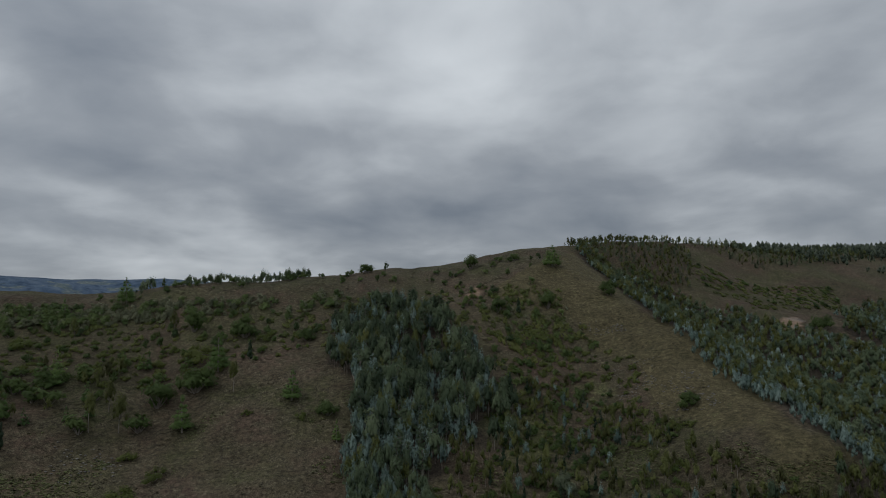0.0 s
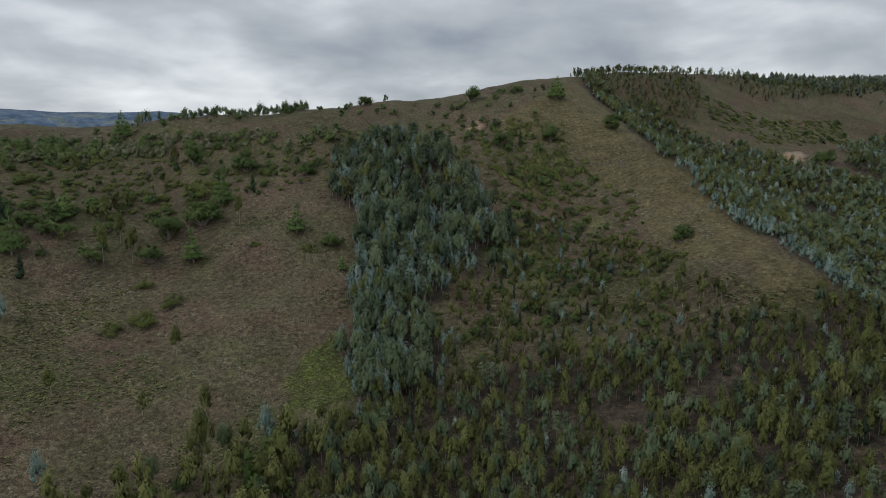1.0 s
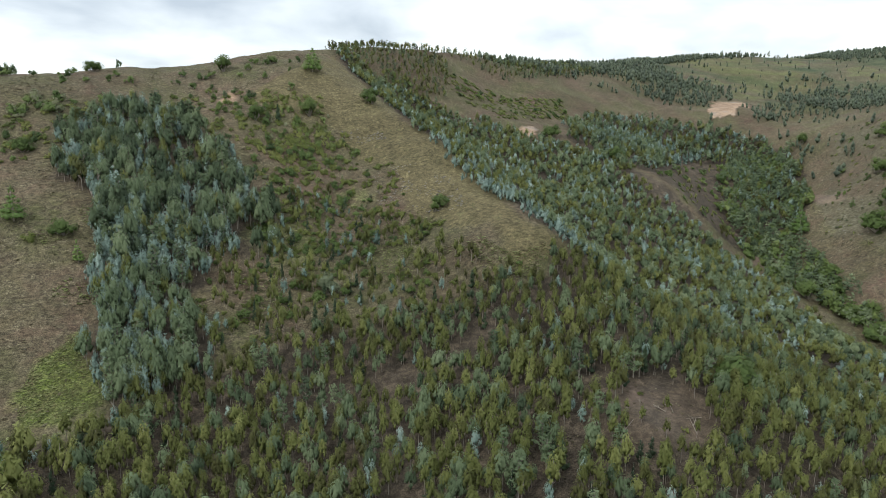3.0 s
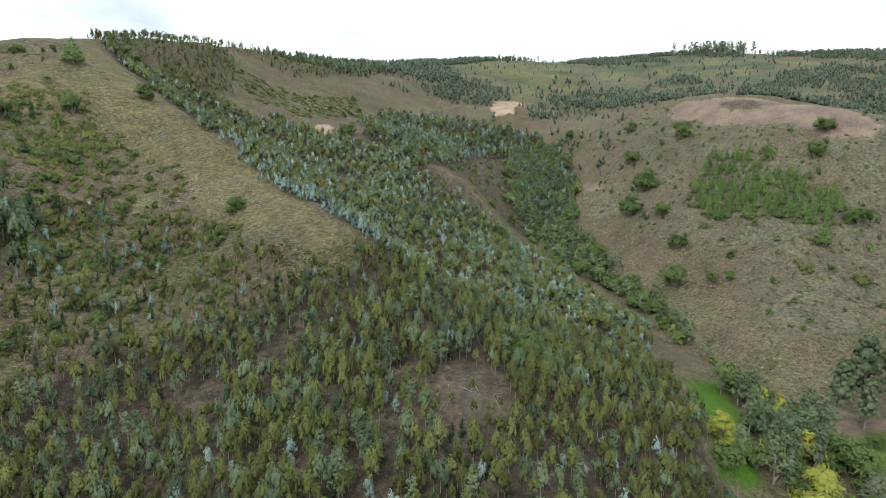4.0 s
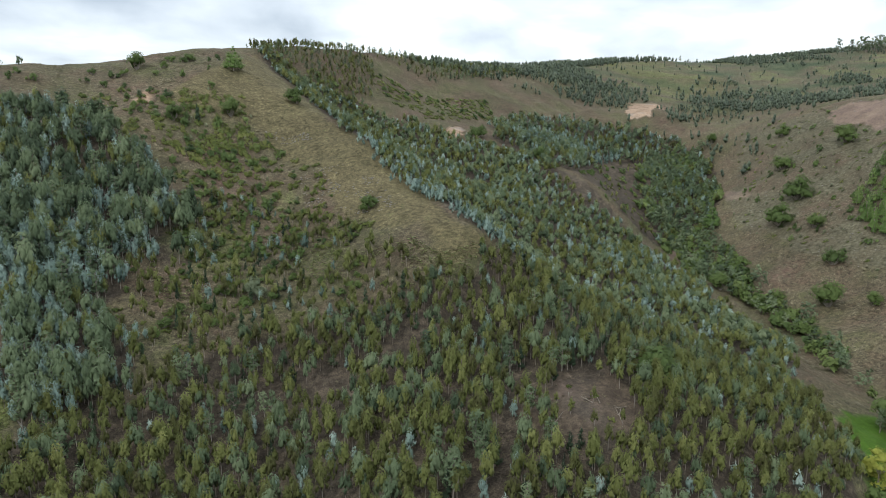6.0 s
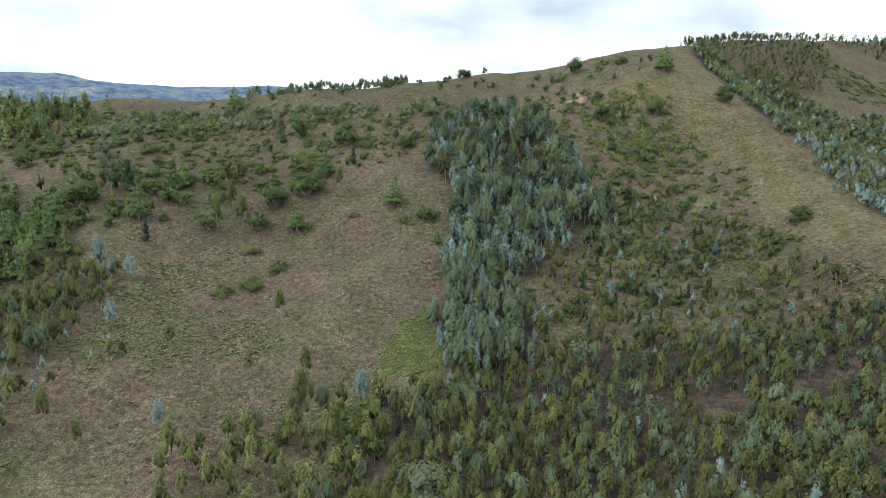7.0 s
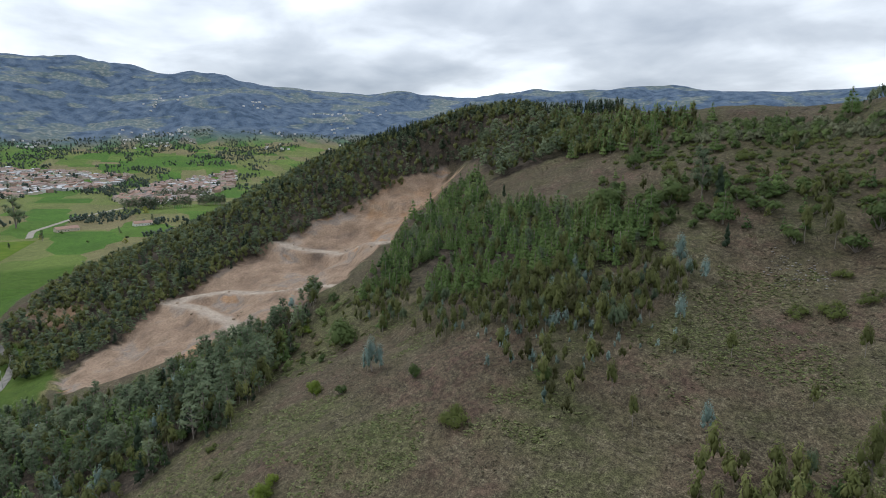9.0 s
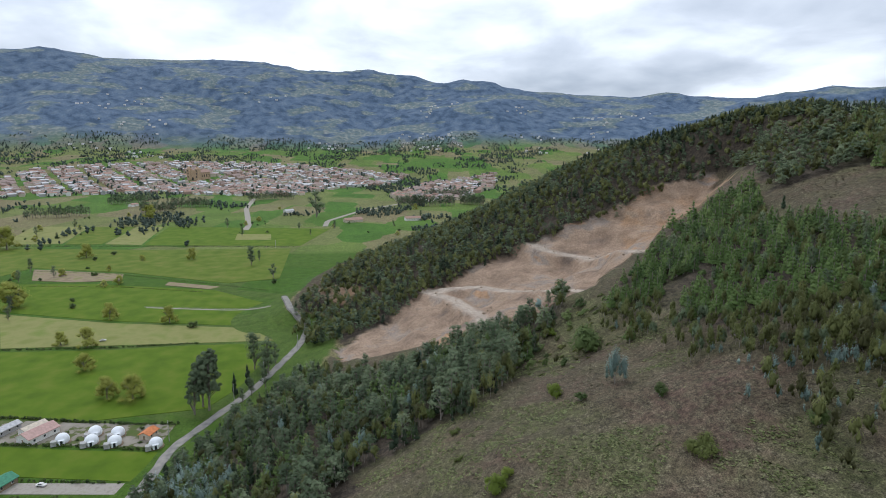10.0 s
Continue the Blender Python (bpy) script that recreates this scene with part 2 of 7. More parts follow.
def ground_material():
    m, nt, b = material("hill_ground", 0.95)
    b.inputs["Specular IOR Level"].default_value = 0.15
    N, K = nt.nodes.new, nt.links.new
    geo = N("ShaderNodeNewGeometry")

    def noise_at(size, detail=5.0, stretch=None):
        n = N("ShaderNodeTexNoise")
        n.inputs["Scale"].default_value, n.inputs["Detail"].default_value = 1.0 / size, detail
        if stretch:
            mp = N("ShaderNodeMapping")
            mp.inputs["Scale"].default_value = stretch
            K(geo.outputs["Position"], mp.inputs["Vector"])
            K(mp.outputs[0], n.inputs["Vector"])
        else:
            K(geo.outputs["Position"], n.inputs["Vector"])
        return n.outputs["Fac"]

    def ramp(fac, stops):
        r = N("ShaderNodeValToRGB")
        e = r.color_ramp.elements
        while len(e) < len(stops):
            e.new(0.5)
        for el, (p, c) in zip(e, stops):
            el.position, el.color = p, (*c, 1)
        K(fac, r.inputs[0])
        return r.outputs[0]

    def mix(fac, a, c):
        x = N("ShaderNodeMix")
        x.data_type = "RGBA"
        K(fac, x.inputs["Factor"])
        K(a, x.inputs["A"])
        K(c, x.inputs["B"])
        return x.outputs["Result"]

    def times(a, c):
        x = N("ShaderNodeMath")
        x.operation, x.use_clamp = "MULTIPLY", True
        K(a, x.inputs[0])
        if isinstance(c, float):
            x.inputs[1].default_value = c
        else:
            K(c, x.inputs[1])
        return x.outputs[0]

    cover = {}
    for name, keys in (("cover_a", ("pasture", "bare", "fern")), ("cover_b", ("plain", "mountain", "dry")), ("cover_c", ("wood", "rough", "bench")), ("cover_d", ("dust", "meadow", "scree")), ("cover_e", ("ochre",))):
        at, sp = N("ShaderNodeAttribute"), N("ShaderNodeSeparateColor")
        at.attribute_name = name
        K(at.outputs["Color"], sp.inputs[0])
        for k, o in zip(keys, sp.outputs):
            cover[k] = o
    broad, mid, grit = noise_at(26, 8), noise_at(3.6, 8), noise_at(0.55, 5)
    # heath: reddish-brown soil and litter under olive and straw-coloured tufts
    soil = ramp(broad, [(0.30, (0.112, 0.074, 0.055)), (0.46, (0.100, 0.078, 0.050)), (0.58, (0.088, 0.084, 0.042)), (0.72, (0.074, 0.078, 0.034))])
    tuft = ramp(grit, [(0.32, (0.060, 0.047, 0.036)), (0.50, (0.100, 0.085, 0.052)), (0.68, (0.150, 0.132, 0.088))])
    heath = mix(ramp(mid, [(0.40, (0.05,) * 3), (0.62, (0.85,) * 3)]), soil, tuft)
    dry = ramp(mid, [(0.3, (0.090, 0.078, 0.040)), (0.6, (0.122, 0.102, 0.054)), (0.8, (0.088, 0.092, 0.038))])
    floor = ramp(mid, [(0.35, (0.044, 0.036, 0.027)), (0.7, (0.094, 0.074, 0.054))])
    fern = ramp(grit, [(0.3, (0.060, 0.076, 0.021)), (0.6, (0.150, 0.196, 0.044)), (0.8, (0.205, 0.225, 0.062))])
    grass = ramp(noise_at(5, 6), [(0.3, (0.046, 0.094, 0.010)), (0.55, (0.055, 0.110, 0.011)), (0.78, (0.078, 0.120, 0.020))])
    rock = ramp(noise_at(34, 8, (1, 1, 2.4)), [(0.30, (0.17, 0.125, 0.095)), (0.42, (0.285, 0.200, 0.140)), (0.52, (0.335, 0.240, 0.168)), (0.60, (0.275, 0.225, 0.185)), (0.68, (0.36, 0.220, 0.125)), (0.76, (0.345, 0.255, 0.180))])
    bench = ramp(mid, [(0.3, (0.37, 0.30, 0.235)), (0.7, (0.46, 0.385, 0.31))])
    # fields of the plain
    vor = N("ShaderNodeTexVoronoi")
    mp = N("ShaderNodeMapping")
    mp.inputs["Scale"].default_value, mp.inputs["Rotation"].default_value = (1 / 150, 1 / 75, 0.0), (0, 0, 0.25)
    K(geo.outputs["Position"], mp.inputs["Vector"])
    K(mp.outputs[0], vor.inputs["Vector"])
    vor.inputs["Scale"].default_value, vor.inputs["Randomness"].default_value, vor.distance = 1.0, 0.75, "CHEBYCHEV"
    pick = N("ShaderNodeSeparateColor")
    K(vor.outputs["Color"], pick.inputs[0])
    plots = ramp(pick.outputs[0], [(0.0, (0.064, 0.145, 0.019)), (0.3, (0.085, 0.162, 0.025)), (0.5, (0.128, 0.178, 0.038)), (0.72, (0.170, 0.178, 0.064)), (0.9, (0.212, 0.174, 0.093))])
    plots = mix(times(noise_at(35, 6), 0.3), plots, grass)
    # wooded mountains with clearings and hamlets; the blue of distance haze is painted in
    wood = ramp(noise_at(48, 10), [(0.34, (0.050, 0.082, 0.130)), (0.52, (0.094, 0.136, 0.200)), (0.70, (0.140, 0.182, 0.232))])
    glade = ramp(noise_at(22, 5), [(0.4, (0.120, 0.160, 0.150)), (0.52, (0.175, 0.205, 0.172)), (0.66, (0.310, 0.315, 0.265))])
    hazy_slopes = mix(ramp(noise_at(230, 9, (1, 1, 4.0)), [(0.53, (0,) * 3), (0.565, (0.68,) * 3)]), wood, glade)
    downs = ramp(noise_at(60, 8, (1, 1, 2)), [(0.34, (0.050, 0.066, 0.036)), (0.44, (0.074, 0.084, 0.046)), (0.54, (0.104, 0.088, 0.058)), (0.62, (0.112, 0.118, 0.054)), (0.74, (0.096, 0.074, 0.056))])
    col = mix(cover["wood"], heath, floor)
    col = mix(cover["dry"], col, dry)
    col = mix(cover["rough"], col, downs)
    col = mix(cover["plain"], col, plots)
    col = mix(times(cover["fern"], ramp(mid, [(0.3, (0.3,) * 3), (0.6, (1,) * 3)])), col, fern)
    for size, lo, hi in ((0.32, 0.52, 1.44), (1.5, 0.68, 1.30), (70.0, 0.86, 1.12)):
        g = N("ShaderNodeMix")
        g.data_type, g.blend_type = "RGBA", "MULTIPLY"
        g.inputs["Factor"].default_value = 1.0
        K(col, g.inputs["A"])
        K(ramp(noise_at(size, 3), [(0.33, (lo,) * 3), (0.67, (hi,) * 3)]), g.inputs["B"])
        col = g.outputs["Result"]
    col = mix(cover["pasture"], col, grass)
    col = mix(cover["bare"], col, rock)
    ochre = ramp(noise_at(12, 7, (1, 1, 2.5)), [(0.32, (0.28, 0.172, 0.100)), (0.5, (0.36, 0.222, 0.128)), (0.68, (0.34, 0.245, 0.165))])
    col = mix(times(cover["ochre"], ramp(broad, [(0.40, (0.15,) * 3), (0.6, (1,) * 3)])), col, ochre)
    col = mix(cover["bench"], col, bench)
    dust = ramp(noise_at(14, 6), [(0.3, (0.130, 0.095, 0.080)), (0.5, (0.175, 0.126, 0.100)), (0.7, (0.215, 0.160, 0.116))])
    meadow = ramp(noise_at(6, 6), [(0.3, (0.084, 0.104, 0.026)), (0.5, (0.122, 0.128, 0.040)), (0.75, (0.168, 0.152, 0.068))])
    scree = ramp(noise_at(1.6, 6), [(0.34, (0.060, 0.055, 0.037)), (0.52, (0.108, 0.098, 0.064)), (0.68, (0.150, 0.138, 0.100))])
    col = mix(times(cover["scree"], ramp(broad, [(0.36, (0.25,) * 3), (0.58, (1,) * 3)])), col, scree)
    col = mix(cover["meadow"], col, meadow)
    col = mix(cover["dust"], col, dust)
    col = mix(cover["mountain"], col, hazy_slopes)
    for size, lo, hi in ((1.1, 0.80, 1.18), (9.0, 0.86, 1.12)):
        g = N("ShaderNodeMix")
        g.data_type, g.blend_type = "RGBA", "MULTIPLY"
        g.inputs["Factor"].default_value = 1.0
        K(col, g.inputs["A"])
        K(ramp(noise_at(size, 3), [(0.33, (lo,) * 3), (0.67, (hi,) * 3)]), g.inputs["B"])
        col = g.outputs["Result"]
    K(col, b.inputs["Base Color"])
    bump, crag = N("ShaderNodeBump"), N("ShaderNodeBump")
    bump.inputs["Strength"].default_value, bump.inputs["Distance"].default_value = 0.6, 0.5
    K(grit, bump.inputs["Height"])
    crag.inputs["Distance"].default_value = 5.0
    K(times(cover["bare"], noise_at(9, 9, (1, 1, 0.35))), crag.inputs["Height"])
    crag.inputs["Strength"].default_value = 0.9
    K(bump.outputs[0], crag.inputs["Normal"])
    K(crag.outputs[0], b.inputs["Normal"])
    return m


ground_mat = ground_material()


# ---------------------------------------------------------------- ground
def axis(fine, inner, outer, coarse):
    a = np.arange(-inner, inner + 0.1, fine)
    t = np.linspace(0, 1, coarse + 1)[1:]
    k = inner + (outer - inner) * (t * 0.35 + 0.65 * t ** 2)
    return np.concatenate([-k[::-1], a, k])


def grid_mesh(name, xs, ys, z):
    me = bpy.data.meshes.new(name)
    nx, ny = len(xs), len(ys)
    X, Y = np.meshgrid(xs, ys, indexing="ij")
    co = np.stack([X, Y, z], -1).reshape(-1, 3)
    i = (np.arange(nx - 1)[:, None] * ny + np.arange(ny - 1)[None, :]).ravel()
    quads = np.stack([i, i + ny, i + ny + 1, i + 1], -1)
    fill_mesh(me, co, quads)
    return me, X, Y


def fill_mesh(me, co, faces):
    """Faces: an array of n polygons with the same number of corners."""
    n, k = faces.shape
    me.vertices.add(len(co))
    me.vertices.foreach_set("co", np.asarray(co, np.float32).ravel())
    me.loops.add(n * k)
    me.loops.foreach_set("vertex_index", faces.astype(np.int32).ravel())
    me.polygons.add(n)
    me.polygons.foreach_set("loop_start", np.arange(0, n * k, k, dtype=np.int32))
    me.update(calc_edges=True)


XS = axis(2.8, 552, 4700, 90)
YS = axis(2.8, 476, 4700, 90)
GX, GY = np.meshgrid(XS, YS, indexing="ij")
GZ = height(GX, GY)

# ---------------------------------------------------------------- plan of the land: outlines on the ground
LAND = {
    "young_wood": [(-45, 100), (-40, 118), (-38, 134), (-22, 140), (-2, 155), (13, 160), (29, 163), (46, 161), (66, 161), (90, 157), (104, 163), (118, 158), (150, 150), (193, 112), (165, 90), (150, 72), (137, 62), (130, 48), (80, 60), (0, 88)],
    "gum_stand": [(-43, 288), (-47, 263), (-48, 246), (-34, 240), (-30, 219), (-28, 192), (-27, 178), (-23, 157), (-20, 142), (-11, 141), (-4, 145), (-1, 163), (-2, 184), (1, 205), (10, 208), (19, 200), (25, 212), (21, 228), (18, 248), (14, 265), (8, 279), (-6, 292), (-24, 300)],
    "gully_wood": [(92, 430), (99, 300), (101, 250), (104, 217), (108, 165), (150, 152), (196, 115), (222, 135), (235, 178), (250, 202), (250, 231), (246, 256), (239, 282), (224, 322), (198, 345), (160, 370), (130, 400)],
    "spur_wood": [(244, 380), (300, 430), (380, 430), (423, 380), (420, 340), (386, 296), (334, 262), (290, 250), (256, 262), (246, 290), (228, 310), (220, 340)],
    "top_wood": [(85, 420), (100, 470), (190, 500), (180, 440), (160, 400), (140, 375), (118, 395)],
    "skyline_pines": [(175, 490), (240, 520), (330, 570), (400, 600), (400, 560), (330, 510), (250, 478)],
    "knoll_pines": [(382, 192), (388, 160), (374, 148), (370, 112), (352, 100), (334, 112), (334, 174), (355, 186)],
    "valley_trees": [(325, 70), (360, 58), (400, 56), (470, 54), (560, 56), (610, 42), (520, 24), (420, 22), (378, 26), (345, 42), (320, 50)],
    "far_bank_trees": [(401, 8), (522, -1), (492, -31), (300, -40), (287, -22), (333, -6)],
    "stream_trees": [(215, 100), (250, 160), (262, 212), (285, 250), (300, 290), (330, 322), (384, 362), (418, 364), (396, 311), (372, 284), (335, 268), (310, 236), (270, 165), (232, 112)],
    "brook_trees": [(140, 66), (160, 62), (192, 90), (206, 78), (190, 52), (165, 44), (148, 48)],
    "knoll_side": [(330, 60), (400, 64), (470, 60), (500, 90), (440, 110), (400, 95), (350, 85)],
    "left_pines": [(-253, 98), (-268, 116), (-278, 136), (-299, 160), (-281, 185), (-210, 188), (-179, 189), (-156, 187), (-144, 172), (-154, 149), (-161, 129), (-179, 115), (-228, 111)],
    "left_saplings": [(-242, 102), (-226, 95), (-176, 93), (-139, 103), (-122, 123), (-113, 147), (-130, 168), (-142, 150), (-161, 129), (-179, 115), (-230, 112)],
    "blue_scrub": [(-150, 98), (-131, 118), (-115, 139), (-100, 136), (-105, 114), (-124, 99)],
    "gum_edge": [(-49, 250), (-34, 241), (-31, 219), (-29, 192), (-28, 178), (-24, 157), (-21, 142), (-8, 142), (-10, 165), (-14, 190), (-8, 208), (14, 200), (20, 212), (-4, 222), (-18, 226), (-26, 244), (-42, 258)],
    "pit_edge": [(-307, 159), (-344, 201), (-342, 221), (-292, 205), (-281, 185), (-292, 170)],
    "conifer_band": [(-634, 60), (-640, 146), (-606, 198), (-556, 238), (-490, 262), (-486, 250), (-545, 220), (-585, 185), (-608, 140), (-606, 70)],
    "bank_trees": [(364, 9), (327, -6), (291, -20), (353, -20), (395, -4), (405, 14)],
    "plantation_1": [(439, 398), (524, 418), (560, 330), (640, 319), (761, 380), (712, 436), (603, 481), (510, 462)],
    "plantation_2": [(612, 299), (640, 200), (650, 150), (770, 149), (881, 74), (966, 48), (923, 210), (967, 341), (802, 327)],
    "plantation_3": [(728, 134), (717, 94), (713, 54), (751, 30), (781, 72), (771, 115)],
    "ravine_slope": [(246, 290), (245, 262), (285, 260), (335, 304), (366, 357), (338, 367)],
    "spur_bare": [(220, 283), (227, 261), (249, 249), (257, 228), (285, 255), (247, 260), (237, 287)],
    "crest_pines": [(-345, 292), (-236, 290), (-214, 282), (-209, 263), (-227, 248), (-262, 240), (-330, 262)],
    "shrub_band": [(-229, 269), (-193, 293), (-139, 297), (-84, 299), (-54, 308), (-52, 293), (-106, 289), (-138, 281), (-214, 260)],
    "upper_heath": [(-246, 235), (-185, 271), (-54, 307), (11, 327), (69, 284), (62, 259), (15, 261), (-47, 266), (-90, 242), (-162, 217)],
    "right_heath": [(18, 283), (57, 288), (54, 239), (35, 219), (21, 244)],
    "back_heath": [(175, 446), (293, 451), (255, 398), (190, 373), (168, 408)],
    "sparse_slope": [(21, 240), (53, 245), (72, 201), (91, 157), (67, 161), (26, 164), (-1, 159), (-3, 192)],
    "left_low": [(-177, 166), (-131, 165), (-124, 140), (-111, 113), (-108, 94), (-150, 98)],
    "front_low": [(-79, 107), (-67, 113), (-53, 125), (-39, 137), (-30, 107), (-45, 92), (-72, 92)],
    "left_mid": [(-227, 216), (-179, 223), (-112, 247), (-98, 205), (-135, 193), (-162, 172), (-190, 190)],
    "dark_slope": [(-456, 105), (-462, 150), (-454, 214), (-434, 258), (-400, 285), (-352, 294), (-420, 330), (-520, 290), (-600, 220), (-640, 130), (-600, 20), (-520, -40), (-450, -62), (-400, -45), (-384, -20), (-402, 18), (-432, 42)],
    "above_pit": [(-345, 292), (-300, 285), (-240, 262), (-310, 215), (-380, 245), (-432, 268)],
    "flank_wood": [(-215, -92), (-253, -82), (-286, -68), (-327, -50), (-352, -42), (-322, -20), (-302, 10), (-284, 45), (-284, 88), (-262, 86), (-225, 53), (-197, 27), (-190, 0), (-160, -14), (-165, -60)],
    "pit": [(-389, 239), (-340, 174), (-306, 139), (-284, 99), (-290, 53), (-325, 25), (-344, -19), (-378, -21), (-390, -3), (-405, 16), (-436, 40), (-460, 105), (-466, 150), (-458, 214), (-438, 256)],
    "clearing": [(78, 100), (86, 104), (96, 108), (101, 97), (94, 84), (84, 86), (76, 92)],
    "low_clearing": [(-38, 108), (-30, 122), (-24, 122), (-30, 108)],
    "fern_patch": [(-41, 169), (-29, 177), (-26, 158), (-27, 147), (-40, 149)],
    "knoll": [(300, 130), (330, 240), (440, 330), (460, 250), (450, 120), (430, 60), (340, 60), (270, 75), (240, 100)],
    "grass_spur": [(26, 312), (59, 357), (87, 414), (97, 310), (105, 229), (107, 165), (89, 168), (75, 211), (63, 290)],
    "plateau": [(436, 256), (452, 258), (462, 230), (464, 190), (462, 158), (432, 116), (418, 118), (408, 138), (418, 158), (420, 214), (430, 243)],
    "edge_thicket": [(-280, 34), (-281, 44), (-247, 60), (-210, 52), (-195, 34), (-191, 23)],
    "herb_slope": [(-246, 62), (-270, 72), (-269, 87), (-268, 103), (-228, 107), (-213, 98), (-218, 86), (-199, 71), (-210, 58)],
    "herb_bed_1": [(-190, 38), (-183, 54), (-165, 62), (-157, 53), (-161, 38)],
    "herb_bed_2": [(-152, 36), (-146, 56), (-147, 68), (-128, 68), (-117, 63), (-120, 49), (-133, 40)],
    "herb_bed_3": [(-192, 21), (-180, 33), (-151, 30), (-138, 22), (-145, 15)],
    "herb_bed_4": [(-126, 78), (-118, 85), (-113, 85), (-101, 88), (-103, 79), (-118, 76)],
    "herb_bed_5": [(-127, 89), (-121, 98), (-108, 103), (-106, 94), (-118, 89)],
    "blue_edge": [(98, 260), (112, 262), (116, 210), (119, 172), (122, 160), (106, 162), (101, 180), (101, 207), (98, 230)],
    "blue_top": [(240, 352), (262, 388), (300, 396), (344, 394), (359, 369), (320, 345), (289, 352), (250, 334)],
    "flank_blue": [(-214, -88), (-240, -82), (-236, -62), (-208, -50), (-180, -66), (-190, -84)],
    "upper_pit": [(-389, 239), (-345, 178), (-372, 170), (-410, 185), (-455, 195), (-458, 214), (-438, 256)],
    "slope_heath": [(20, 322), (60, 316), (70, 277), (72, 238), (78, 196), (62, 170), (33, 174), (14, 195), (20, 240), (26, 257), (16, 300)],
    "spur_heath": [(131, 435), (151, 394), (151, 337), (138, 301), (136, 350), (125, 400)],
    "valley_fill": [(300, 50), (355, 30), (371, 24), (470, 22), (545, 14), (532, -1), (431, -1), (380, 4), (378, 12), (345, 40)],
    "plateau_pit": [(451, 223), (454, 210), (454, 194), (441, 188), (436, 203), (440, 217)],
    "bare_patch": [(210, 70), (220, 62), (219, 50), (224, 39), (216, 35), (206, 46), (195, 51), (203, 66)],
    "gully_cliff": [(268, 232), (279, 247), (324, 269), (330, 260), (300, 244), (288, 236)],
    "knoll_cliff": [(353, 265), (368, 280), (372, 262), (362, 254)],
    "far_meadow": [(790, 64), (821, 34), (787, -5), (730, -30), (597, -30), (608, -12), (603, -2), (684, 19), (767, 33)],
    "far_green": [(585, -28), (603, -2), (613, 16), (556, 25), (533, 1), (547, -20)],
    "meadow_strip": [(759, 139), (764, 119), (763, 80), (739, 84), (743, 111), (737, 138)],
    "upper_hay": [(294, 38), (302, 25), (281, 21), (270, 30)],
    "pasture": [(145, 41), (154, 42), (162, 41), (170, 35), (178, 26), (188, 17), (209, 11), (222, 12), (233, 1), (232, -11), (220, -30), (183, -40), (140, -30), (130, 30)],
    "brook_pasture": [(194, 51), (210, 48), (216, 39), (209, 31), (193, 31), (180, 40), (183, 47)],
    "hay_field": [(235, 27), (270, 17), (277, 6), (281, -14), (247, -16), (235, -2), (222, 12), (228, 24)],
    "upper_pasture": [(300, 38), (329, 36), (356, 24), (374, 22), (376, 14), (339, 8), (312, 5), (282, 4), (272, 15), (290, 22)],
    "green_strip": [(180, 93), (199, 91), (150, 55), (132, 57)],
    "scar": [(190, 346), (200, 364), (213, 368), (204, 350)],
    "red_scar": [(414, 420), (465, 473), (514, 487), (515, 468), (437, 415)],
    "orange_scar": [(12, 312), (16, 324), (22, 322), (18, 309)],
    "ochre_scar": [(-490, -46), (-510, -38), (-475, -4), (-458, -20)],
}


def inside(x, y, name):
    px, py = np.array(LAND[name], float).T
    hit = np.zeros(np.shape(x), bool)
    j = len(px) - 1
    for i in range(len(px)):
        cross = ((py[i] > y) != (py[j] > y)) & (x < (px[j] - px[i]) * (y - py[i]) / (py[j] - py[i] + 1e-9) + px[i])
        hit ^= cross
        j = i
    return hit


def ragged(x, y, name, edge=4.0):
    """Inside an outline whose edge wanders a little."""
    return inside(x + edge * fractal(x, y, edge * 3, 2), y + edge * fractal(y + 50, x, edge * 3, 2), name)


HERBS = ("herb_slope", "herb_bed_1", "herb_bed_2", "herb_bed_3", "herb_bed_4", "herb_bed_5")


